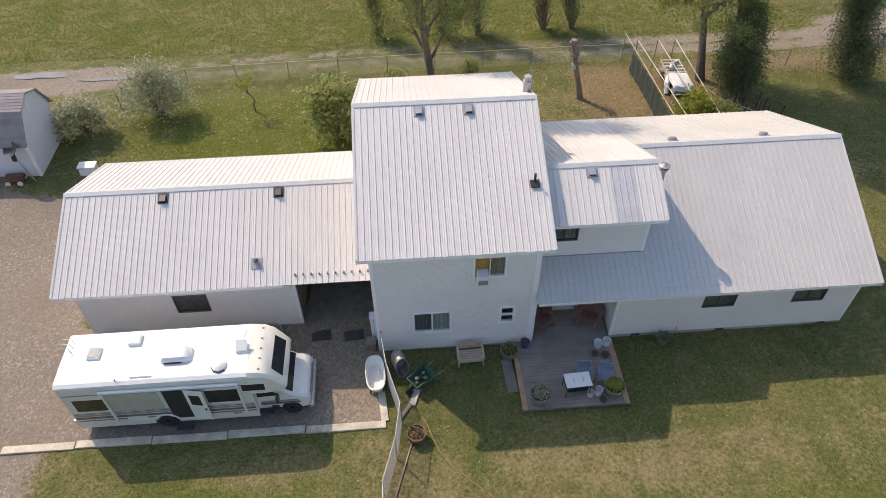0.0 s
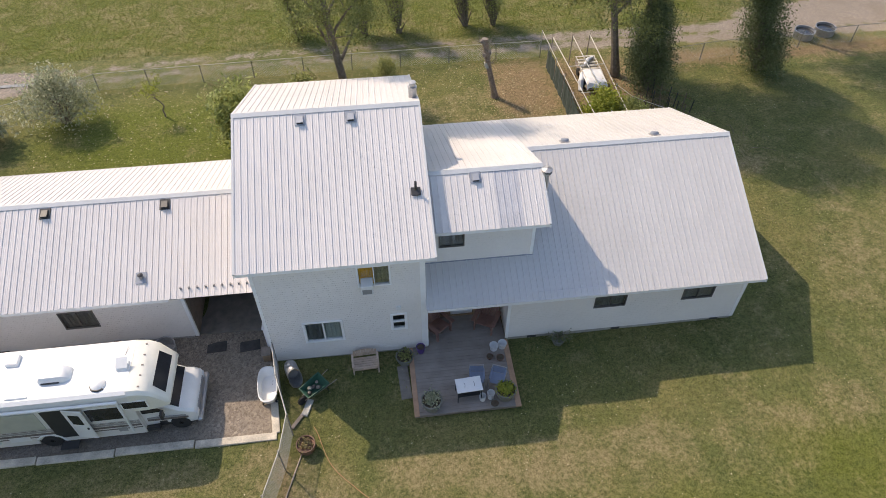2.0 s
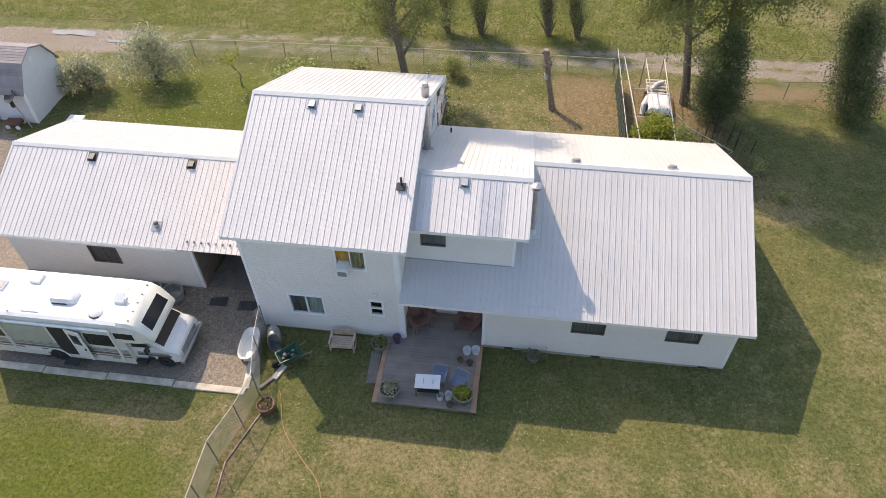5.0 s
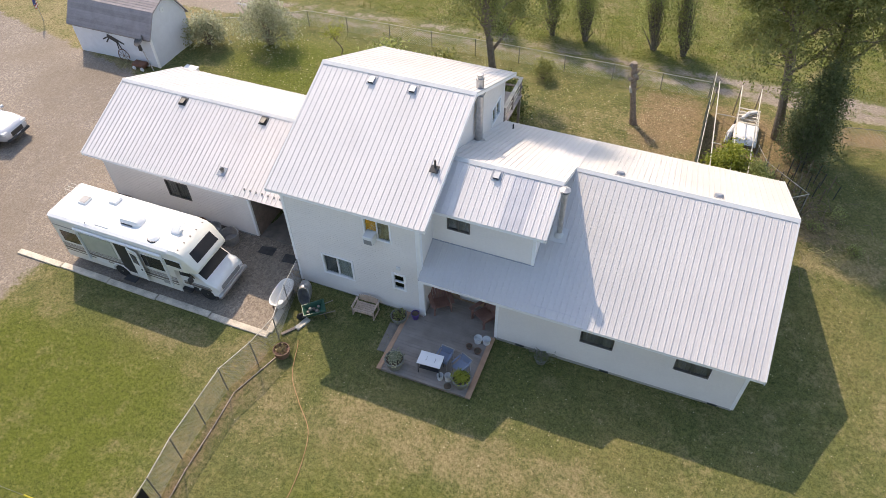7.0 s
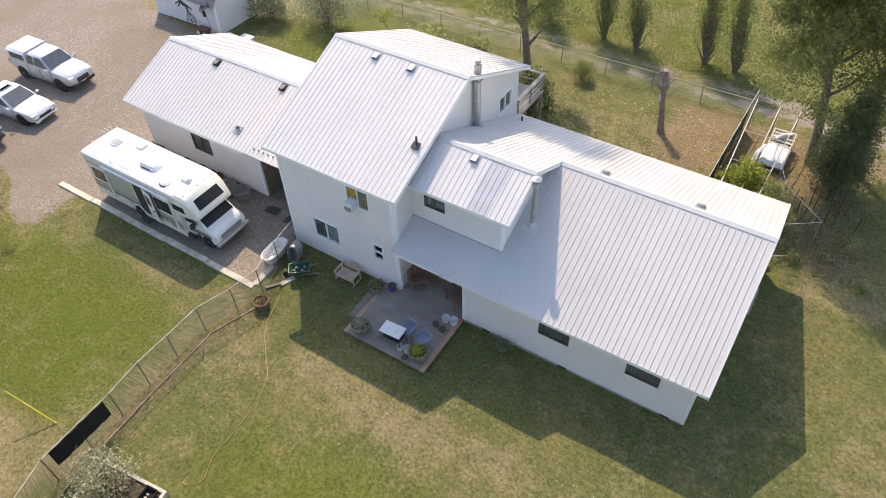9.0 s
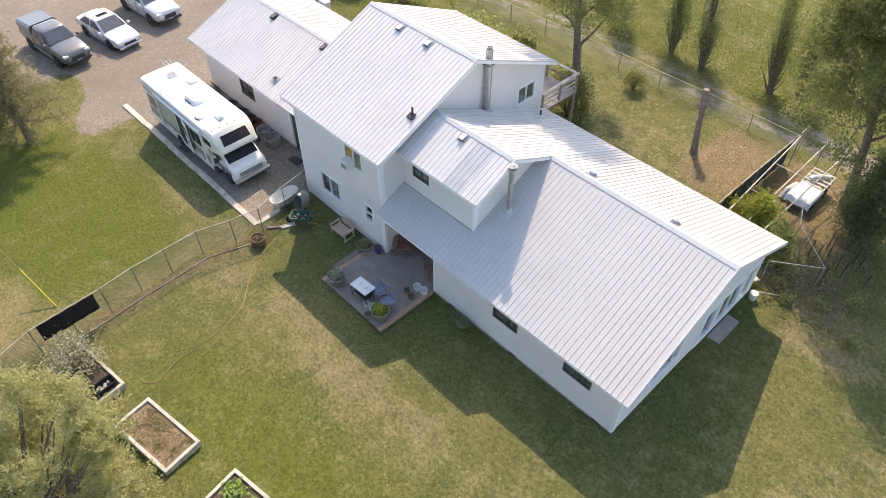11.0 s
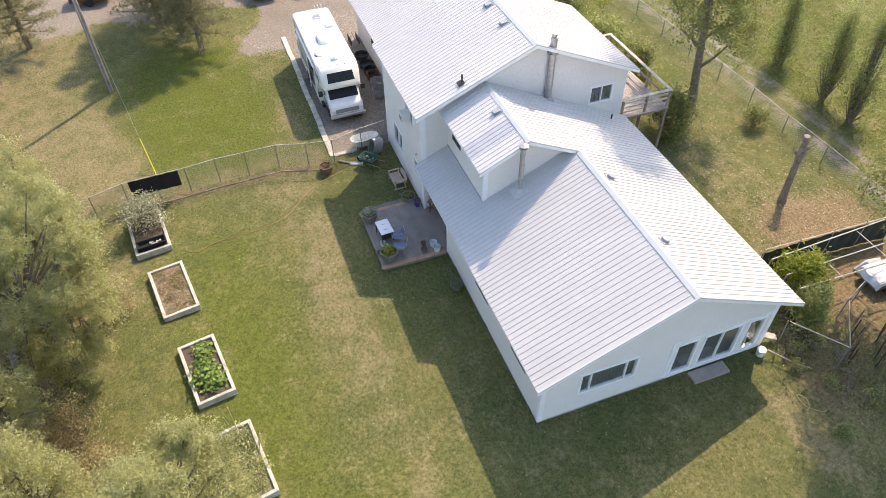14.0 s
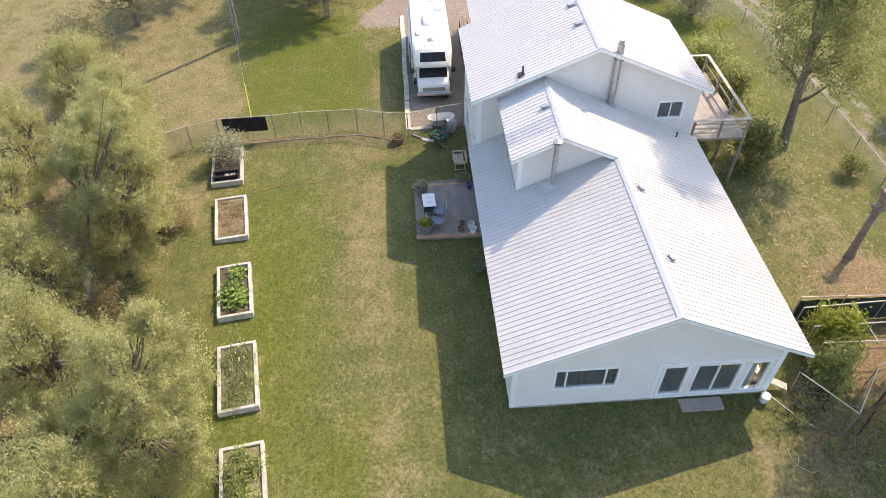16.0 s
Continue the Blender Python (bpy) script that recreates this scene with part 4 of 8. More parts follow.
part("flue_cap", G().lathe([(0.1, 0), (0.1, 0.02), (0.02, 0.06)], 12, pose(-4.97, 17.9, z0 + 0.16)), DARKMETAL, v)
z0 = WEZ + (WBY - 25.6) * kb
part("vent_pipe", G().tube([(6.15, 25.6, z0 - 0.05), (6.15, 25.6, z0 + 0.26)], 0.04, 8), DARKMETAL, house)
# tall flue on the side of the two-storey part
zb = WEZ + (WBY - 22.3) * kb
c = part("chimney_pipe", G().tube([(5.56, 22.3, zb - 0.1), (5.56, 22.3, 8.25)], 0.16, 16), GALV, house, "galvanised chimney pipe", True)
part("flue_cap", G().lathe([(0.175, 0), (0.175, 0.05), (0.12, 0.05), (0.12, 0.18), (0.14, 0.2), (0.14, 0.23), (0.02, 0.25)], 16, pose(5.56, 22.3, 8.25)), GALV, c)
part("wall_bracket", G().box(5.35, 5.74, 22.12, 22.48, 7.5, 7.54), GALV, c)
part("flashing", G().lathe([(0.3, 0), (0.16, 0.16)], 14, pose(5.56, 22.3, zb - 0.06)), GALV, c)
# slim flue beside the dormer
z0 = WEZ + (18.83 - WEY) * (WRZ - WEZ) / (WRY - WEY)
c = part("chimney_pipe", G().tube([(10.14, 18.83, z0 - 0.1), (10.14, 18.83, 6.45)], 0.105, 14), GALV, house, "slim galvanised stove flue", True)
part("flue_cap", G().lathe([(0.12, 0), (0.12, 0.1), (0.19, 0.12), (0.19, 0.16), (0.08, 0.16), (0.08, 0.22), (0.2, 0.25), (0.02, 0.32)], 14, pose(10.14, 18.83, 6.45)), GALV, c)
part("flashing", G().box(-0.28, 0.34, -0.36, 0.3, 0.022, 0.04, pose(10.12, 18.83, z0, math.degrees(math.atan(0.457)), 0, 0), 0.01).lathe([(0.22, 0), (0.12, 0.2)], 14, pose(10.14, 18.83, z0 - 0.04)), CAP, c)

# lap joint of the short eave sheets
ang = math.atan((WRZ - WEZ) / (WRY - WEY))
part("lap_strip", G().box(9.6, 12.35, 0.347, 0.36, 0.004, 0.017, pose(0, WEY, WEZ, math.degrees(ang), 0, 0), 0.003), ROOF_OLD, house, "thin sheet lap above the eave")

# back deck, upstairs
bd = part("balcony", G().box(-0.67, 5.4, 26.64, 29.5, 2.72, 2.84), WOOD_OLD, house, "weathered wooden upstairs back deck")
for i in range(20):
    y = 26.66 + i * 0.142
    part("deck_board", G().box(-0.7, 5.44, y, y + 0.132, 2.842, 2.87), WOOD_SILVER, bd)
for x in (-0.6, 1.4, 3.4, 5.33):
    for y in (29.42,):
        part("post", G().box(x - 0.06, x + 0.06, y - 0.06, y + 0.06, gz(x, y) - 0.2, 3.86), WOOD_OLD, bd)
for y in (26.75, 28.1):
    part("post", G().box(5.28, 5.38, y - 0.05, y + 0.05, 2.87, 3.86), WOOD_OLD, bd)
part("rail", G().box(-0.7, 5.45, 29.34, 29.5, 3.86, 3.9), WOOD_PALE, bd)
part("rail", G().box(-0.7, 5.45, 29.4, 29.44, 3.32, 3.42), WOOD_OLD, bd)
for z in (3.1, 3.36, 3.62):
    part("rail", G().box(5.32, 5.35, 26.7, 29.34, z, z + 0.09), WOOD_PALE, bd)
part("rail", G().box(5.26, 5.44, 26.66, 29.34, 3.86, 3.9), WOOD_PALE, bd)
part("rail", G().box(-0.7, -0.55, 26.66, 29.34, 3.86, 3.9), WOOD_PALE, bd)

# deck in front of the porch
deck = thing("deck", "dark weathered board deck with orange border boards", "deck", (6.6, 14.6, 0))
part("deck_frame", G().box(4.64, 8.56, 13.12, 16.14, -0.1, 0.16).box(FX1 + 0.02, PX - 0.02, 16.14, 18.18, -0.1, 0.16), WOOD_OLD, deck)
n = 0
y = 13.08
while y < 18.05:
    x0, x1 = (4.78, 8.38) if y < 16.0 else (FX1 + 0.03, PX - 0.04)
    part("deck_board", G().box(x0, x1, y, y + 0.136, 0.162 + 0.003 * (n % 3), 0.195 + 0.003 * (n % 3)), WOOD_GREY, deck)
    y += 0.143
    n += 1
part("border_board", G().box(4.58, 4.77, 13.05, 16.12, 0.165, 0.205), WOOD_ORANGE, deck, "orange stained border board")
part("border_board", G().box(8.39, 8.6, 13.05, 16.12, 0.165, 0.205), WOOD_ORANGE, deck, "orange stained border board")
part("step_slab", G().box(18.14, 18.7, 22.75, 24.4, -0.05, 0.13, None, 0.02), WOOD_SILVER, house, "weathered wooden doorstep")

# ---- trees and shrubs ----
def grow(p, d, length, r, level, last, tubes, tips, spread, lift, kids):
    pts, rad = [p], [r]
    q = Vector(p)
    d = Vector(d).normalized()
    for i in range(4):
        d = (d + Vector(rng.normal(size=3) * 0.13) + Vector((0, 0, lift))).normalized()
        q = q + d * length / 4
        pts.append(q.copy())
        rad.append(r * (1 - 0.16 * (i + 1)))
    tubes.append((pts, rad))
    if level >= last:
        tips += [pts[2], pts[3], pts[4]]
        return
    if level >= last - 1:
        tips += [pts[2], pts[3], pts[4]]
    for k in range(kids):
        i = 2 + int(rng.integers(0, 3))
        side = Vector(rng.normal(size=3))
        side = (side - d * side.dot(d)).normalized()
        nd = (d * (1 - spread) + side * spread + Vector((0, 0, 0.1))).normalized()
        grow(pts[i], nd, length * rng.uniform(0.55, 0.8), rad[i] * 0.6, level + 1, last, tubes, tips, spread, lift, kids)


def tree(name, label, x, y, trunk, height, r, leafm, leaves, size, spread=0.6, lift=0.04, lean=(0, 0), limbs=5, last=2, kids=3, clump=0.5, low=0.55, aspect=0.5, group="", kind="", squash=1.0, bark=None):
    """A tree: tapered trunk, limbs that fork, and a crown of many small leaves."""
    z = gz(x, y)
    t = thing(name, label, "tree" if kind != "shrub" else "shrub", (x, y, z), group)
    tubes, tips = [], []
    p = Vector((x, y, z - 0.15))
    top = Vector((x + lean[0], y + lean[1], z + trunk))
    pts = [p.lerp(top, i / 5) + Vector((rng.normal() * 0.06 * i / 2, rng.normal() * 0.06 * i / 2, 0)) for i in range(6)]
    rad = [r * (1.25 if i == 0 else 1 - 0.09 * i) for i in range(6)]
    tubes.append((pts, rad))
    span = height - trunk
    for k in range(limbs):
        w = 2 * math.pi * (k + rng.uniform(-0.25, 0.25)) / limbs
        i = 5 if k % 2 == 0 else (4 if low < 0.8 else 5)
        a = rng.uniform(0.35, 0.75) * spread * 1.5
        d = (math.cos(w) * a, math.sin(w) * a, 1.0 * squash)
        grow(pts[i], d, span * rng.uniform(0.42, 0.56), rad[i] * 0.62, 0, last, tubes, tips, spread, lift, kids)
    g = G()
    for ps, rs in tubes:
        g.tube(ps, rs, 7 if rs[0] > 0.06 else 4, caps=False)
    part("trunk", g, bark or BARK, t, "", True)
    T = np.array([list(v) for v in tips])
    sub = T[rng.integers(0, len(T), len(T) * 2)] + rng.normal(size=(len(T) * 2, 3)) * clump * np.array([1, 1, 0.7])
    sub = np.concatenate([T, sub])
    C = sub[rng.integers(0, len(sub), leaves)] + rng.normal(size=(leaves, 3)) * clump * 0.42 * np.array([1, 1, 0.7])
    C = C[C[:, 2] > z + trunk * low]
    part("crown", quads_mesh("crown", leaf_quads(C, size, aspect), leafm), None, t)
    return t


def bush(name, label, x, y, h, w, leafm, leaves, size, group="", column=False, bias=0.75, category="shrub", aspect=0.5, lean=(0, 0)):
    """A shrub: many stems from the base and an uneven cloud of leaves."""
    z = gz(x, y)
    t = thing(name, label, category, (x, y, z), group)
    g = G()
    cen = []
    n = 34 if not column else 60
    for k in range(n):
        a, e = rng.uniform(0, 2 * math.pi), rng.uniform(0.15, 1.0)
        hh = h * (rng.uniform(0.25, 0.95) if not column else rng.uniform(0.12, 0.97))
        rr = w * 0.5 * (math.sqrt(max(1 - (hh / h) ** 2, 0.05)) if not column else (1 - (hh / h) ** 3) * min(0.55 + hh / h * 1.5, 1)) * e ** 0.5 * rng.uniform(0.75, 1.1)
        tip = Vector((x + math.cos(a) * rr + lean[0] * hh / h, y + math.sin(a) * rr + lean[1] * hh / h, z + hh))
        base = Vector((x + rng.normal() * 0.05, y + rng.normal() * 0.05, z - 0.1))
        mid = base.lerp(tip, 0.5) + Vector((0, 0, h * 0.08 * (not column)))
        g.tube([base, mid, tip], [0.035 * h / 3, 0.02 * h / 3, 0.006], 5, caps=False)
        cen.append(tip)
    part("stem", g, BARK, t, "", True)
    T = np.array([list(v) for v in cen])
    s = w * 0.105 if not column else w * 0.15
    C = T[rng.integers(0, len(T), leaves)] + rng.normal(size=(leaves, 3)) * np.array([s, s, s if not column else s * 1.6])
    C = C[C[:, 2] > z + 0.05]
    part("foliage", quads_mesh("foliage", leaf_quads(C, size, aspect), leafm), None, t)
    return t


def shade_tree(label, x, y, h, first, r, reach, leaves, size, lean=(0, 0), clump=0.55, limbs=13, drift=(0, 0), rise=0.0, low=1.0):
    """A broad tree: a trunk that runs up through the crown, with limbs from a low first fork."""
    z = gz(x, y)
    t = thing("tree", label, "tree", (x, y, z))
    tubes, tips = [], []
    top = h * 0.72
    pts = [Vector((x + lean[0] * f + 0.12 * math.sin(5 * f + x), y + lean[1] * f + 0.12 * math.cos(4 * f), z - 0.2 + (top + 0.2) * f)) for f in np.linspace(0, 1, 8)]
    rad = [r * (1.3 if i == 0 else 1 - 0.11 * i) for i in range(8)]
    tubes.append((pts, rad))
    for k in range(limbs):
        f = (first + (top - first) * (k / (limbs - 1)) ** 0.9) / top
        i = min(int(f * 7), 6)
        p = pts[i].lerp(pts[i + 1], f * 7 - i)
        w = k * 2.4 + rng.uniform(-0.3, 0.3)
        el = 0.5 + rise + 0.9 * f
        ln = reach * (1.05 - 0.45 * f) * (low + (1 - low) * min(f * 2.5, 1)) * rng.uniform(0.8, 1.1)
        grow(p, (math.cos(w) + drift[0] * f * f, math.sin(w) + drift[1] * f * f, el), ln * (1 + 0.5 * f * (abs(drift[0]) > 0)), rad[i] * 0.5, 0, 2, tubes, tips, 0.55, 0.03, 3)
    g = G()
    for ps, rs in tubes:
        g.tube(ps, rs, 8 if rs[0] > 0.06 else 4, caps=False)
    part("trunk", g, BARK, t, "", True)
    T = np.array([list(v) for v in tips])
    sub = np.concatenate([T, T[rng.integers(0, len(T), len(T))] + rng.normal(size=(len(T), 3)) * clump])
    C = sub[rng.integers(0, len(sub), leaves)] + rng.normal(size=(leaves, 3)) * clump * 0.5 * np.array([1, 1, 0.7])
    C = C[C[:, 2] > z + first * 0.75]
    part("crown", quads_mesh("crown", leaf_quads(C, size, 0.6), LEAF_GREEN), None, t)
    return t


# tree behind the house and the tall trees by the pen
shade_tree("leafy tree with a thick forked trunk behind the house", 2.7, 33.35, 20.5, 2.8, 0.25, 3.0, 56000, 0.13, (-1.5, 0.1), 0.45, 30, rise=0.75, low=0.55)
shade_tree("tall leafy tree beside the fenced pen", 18.7, 34.6, 18.0, 3.9, 0.25, 3.0, 95000, 0.135, (-2.7, 1.4), 0.5, 36, (0.0, 0.15), rise=-0.05, low=0.55)
shade_tree("tall spreading tree behind the dark shrub", 20.7, 35.1, 17.0, 4.6, 0.2, 3.0, 65000, 0.13, (-1.4, 1.2), 0.55, 26, (0.1, 0.2), rise=0.0, low=0.5)
shade_tree("tall leafy tree at the end of the lane", 30.5, 39.5, 15.0, 5.0, 0.22, 4.5, 45000, 0.13, (-1.0, 0.4), 0.7, 15)
bush("column_shrub", "dark green columnar shrub in shade", 20.1, 32.9, 4.9, 2.35, LEAF_DARK, 24000, 0.12, "columnar shrubs", True, lean=(-0.4, 0.5))
bush("column_shrub", "dark green columnar shrub by the back fence", 27.4, 34.2, 6.2, 2.6, LEAF_DARK, 24000, 0.125, "columnar shrubs", True, lean=(-1.3, 0.3))
for x, y, h in ((-0.4, 42.6, 4.6), (3.9, 42.3, 5.4), (6.2, 42.3, 6.3), (10.7, 42.7, 6.4), (12.6, 42.7, 6.2)):
    bush("poplar", "slim young poplar in the pasture", x, y, h, 1.9, LEAF_POPLAR, 6500, 0.125, "young poplars", True, category="tree", lean=(-0.16 * h, 0.1 * h))
# orchard side behind the garage
bush("bush", "round grey-green bush on the back lawn", -12.9, 33.5, 2.9, 3.5, LEAF_GREY, 4400, 0.17)
bush("bush", "low grey-green bush beside the shed", -16.4, 31.8, 2.0, 2.7, LEAF_GREY, 2600, 0.19)
bush("bush", "dark large-leaved shrub behind the garage", -2.9, 30.6, 3.2, 3.3, LEAF_POPLAR, 2600, 0.26)
bush("bush", "leafy shrub under the upstairs deck", 4.0, 31.0, 2.4, 2.8, LEAF_GREEN, 3500, 0.18)
bush("bush", "vine-covered shrub beside the upstairs deck", 0.3, 30.6, 3.6, 2.6, LEAF_GREEN, 4000, 0.18)
bush("bush", "small bush on the back lawn", 4.9, 36.3, 1.3, 1.5, LEAF_GREEN, 1500, 0.12)
bush("bush", "yellow-green vine bush by the wing corner", 16.3, 29.5, 2.3, 2.3, LEAF_BRIGHT, 5000, 0.15)
bush("bush", "green vine bush by the pen gate", 17.5, 28.8, 1.9, 1.9, LEAF_POPLAR, 4500, 0.14)
tree("sapling", "thin sapling with sparse yellowish leaves", -7.6, 33.5, 1.3, 2.9, 0.05, LEAF_BRIGHT, 450, 0.11, limbs=4, last=1, clump=0.2, low=0.8)
# olive-green trees along the front boundary
def olive_tree(x, y, h, w, leaves, lean=(0.2, 0.5), size=0.112):
    """A short trunk that forks low into many boughs, each with its own dense clump of narrow leaves."""
    z = gz(x, y)
    t = thing("olive_tree", "wide olive-green tree with fine narrow leaves", "tree", (x, y, z), "boundary trees")
    g = G()
    fork = Vector((x + rng.normal() * 0.15, y + rng.normal() * 0.15, z + h * 0.22))
    g.tube([(x, y, z - 0.2), (x + 0.05, y, z + h * 0.1), fork], [0.26, 0.19, 0.17], 8, caps=False)
    mains = []
    for k in range(5):
        a = 2 * math.pi * (k + rng.uniform(-0.3, 0.3)) / 5
        q = fork + Vector((math.cos(a) * w * 0.42, math.sin(a) * w * 0.42, h * rng.uniform(0.22, 0.34)))
        g.tube([fork, fork.lerp(q, 0.5) + Vector(rng.normal(size=3) * 0.1), q], [0.13, 0.1, 0.07], 6, caps=False)
        mains.append(q)
    cen, rad = [], []
    n = int(36 + 18 * w)
    for k in range(n):
        u = -0.92 + 1.87 * (k + 0.5) / n
        a = k * 2.4 + rng.uniform(-0.4, 0.4)
        e = math.sqrt(max(1 - min(abs(u), 0.98) ** 2, 0)) * rng.uniform(0.55, 1.08)
        c = Vector((x + math.cos(a) * e * w + lean[0] * (0.5 + 0.5 * u), y + math.sin(a) * e * w + lean[1] * (0.5 + 0.5 * u), z + h * (0.53 + 0.44 * u) * rng.uniform(0.9, 1.04)))
        b = min(mains, key=lambda v: (v - c).length)
        g.tube([b, b.lerp(c, 0.55) + Vector(rng.normal(size=3) * 0.12), c], [0.06, 0.035, 0.012], 5, caps=False)
        cen.append(list(c))
        rad.append(rng.uniform(0.38, 0.8))
    part("trunk", g, BARK, t, "", True)
    cen, rad = np.array(cen), np.array(rad)
    # twigs fan out of every clump, leaves sit along them
    per = 26
    d = rng.normal(size=(n, per, 3))
    d /= np.linalg.norm(d, axis=2)[:, :, None]
    d[:, :, 2] = d[:, :, 2] * 0.8 + 0.25
    tip = cen[:, None, :] + d * (rad[:, None] * rng.uniform(0.75, 1.35, (n, per)))[:, :, None]
    kk, jj = rng.integers(0, n, leaves), rng.integers(0, per, leaves)
    f = rng.uniform(0, 1, leaves)[:, None] ** 0.6
    C = cen[kk] * (1 - f) + tip[kk, jj] * f + rng.normal(size=(leaves, 3)) * 0.075
    C = C[C[:, 2] > z + 0.25]
    part("crown", quads_mesh("crown", leaf_quads(C, size, 0.3), LEAF_OLIVE), None, t)
    return t


for x, y, h, w, n, lean, size in ((9.5, 0.1, 9.6, 2.1, 96000, (0.7, 1.7), 0.112), (6.3, -0.5, 7.6, 1.7, 68000, (0.2, 0.7), 0.112), (2.6, -1.5, 6.4, 1.6, 56000, (0, 0.4), 0.112), (-1.5, -4.6, 6.2, 1.9, 44000, (0, 0.2), 0.112),
                                  (13.4, -1.7, 7.0, 1.5, 56000, (0.2, 0.3), 0.1), (20.3, 3.9, 9.4, 1.9, 110000, (-0.1, 1.3), 0.095), (23.4, 2.4, 8.4, 1.6, 60000, (0.2, 0.5), 0.095), (17.4, -0.2, 7.4, 1.7, 70000, (0.2, 0.5), 0.1),
                                  (17.6, -4.0, 7.2, 1.9, 50000, (0, 0.3), 0.1), (9.4, -4.9, 7.2, 2.0, 48000, (0, 0.3), 0.112), (13.2, -6.5, 7.0, 1.9, 38000, (0, 0), 0.112), (4.2, -6.0, 6.6, 2.0, 42000, (0, 0), 0.112)):
    olive_tree(x, y, h, w, n, lean, size)
for x, y, h, w in ((12.9, 0.2, 2.2, 2.6), (15.2, 1.2, 2.2, 2.4), (17.6, 0.6, 2.6, 2.6), (6.8, 1.6, 1.3, 1.6)):
    bush("bush", "low dry olive-brown brush under the boundary trees", x, y, h, w, LEAF_BRUSH, 4200, 0.11, "boundary brush", aspect=0.3)


def pine(x, y, h, w):
    z = gz(x, y)
    t = thing("pine", "tall pine with drooping brownish-green boughs", "tree", (x, y, z), "pines")
    g = G().tube([(x, y, z - 0.2), (x + 0.1, y, z + h * 0.5), (x + 0.15, y + 0.1, z + h)], [0.22, 0.14, 0.02], 8, caps=False)
    cen = []
    for i in range(90):
        f = 0.14 + 0.84 * i / 90
        a = i * 2.4
        ln = w * (1 - f) ** 0.75 * rng.uniform(0.7, 1.1) + 0.3
        b = Vector((x, y, z + h * f))
        e = b + Vector((math.cos(a) * ln, math.sin(a) * ln, 0.12 * ln))
        mdl = b.lerp(e, 0.5) - Vector((0, 0, 0.05 * ln))
        g.tube([b, mdl, e], [0.05 * (1 - f) + 0.015, 0.02, 0.008], 4, caps=False)
        for s in (0.35, 0.5, 0.65, 0.8, 0.92, 1.0):
            cen.append(b.lerp(e, s))
    part("trunk", g, BARK, t, "", True)
    T = np.array([list(v) for v in cen])
    C = T[rng.integers(0, len(T), 14000)] + rng.normal(size=(14000, 3)) * 0.17
    part("crown", quads_mesh("crown", leaf_quads(C, 0.24, 0.16), LEAF_PINE), None, t)
    return t


pine(-18.9, 5.4, 8.5, 2.6)
pine(-14.6, 7.7, 7.8, 2.3)
pine(-16.8, 6.7, 8.2, 2.6)
pine(-22.5, 6.5, 8.5, 2.8)
pine(-14.5, -5.5, 8.0, 2.8)
pine(-19.0, -3.0, 8.0, 2.8)
bush("bush", "brown-green brush under the boundary trees", -8.5, -7.0, 3.2, 4.5, LEAF_PINE, 9000, 0.16)
bush("bush", "brown-green brush along the dry boundary", -4.5, -6.0, 2.2, 3.6, LEAF_PINE, 6000, 0.15)

# ---- motorhome ----
def wheel(parent, x, y, z, r, w, m=None):
    """A wheel whose axle lies along y."""
    prof = [(r * 0.62, -w / 2), (r * 0.93, -w / 2), (r, -w * 0.32), (r, w * 0.32), (r * 0.93, w / 2), (r * 0.62, w / 2)]
    mm = (m or Matrix.Identity(4)) @ pose(x, y, z, 90, 0, 0)
    t = part("wheel", G().lathe(prof, 18, mm), RUBBER, parent, "", True)
    part("rim", G().lathe([(r * 0.6, -w * 0.44), (r * 0.6, w * 0.44), (r * 0.5, w * 0.46), (r * 0.2, w * 0.36), (r * 0.16, w * 0.5), (0.01, w * 0.5)], 14, mm)
         .lathe([(r * 0.01, -w * 0.5), (r * 0.16, -w * 0.5), (r * 0.2, -w * 0.36), (r * 0.5, -w * 0.46), (r * 0.6, -w * 0.44)], 14, mm), CHROME, t, "", True)
    return t


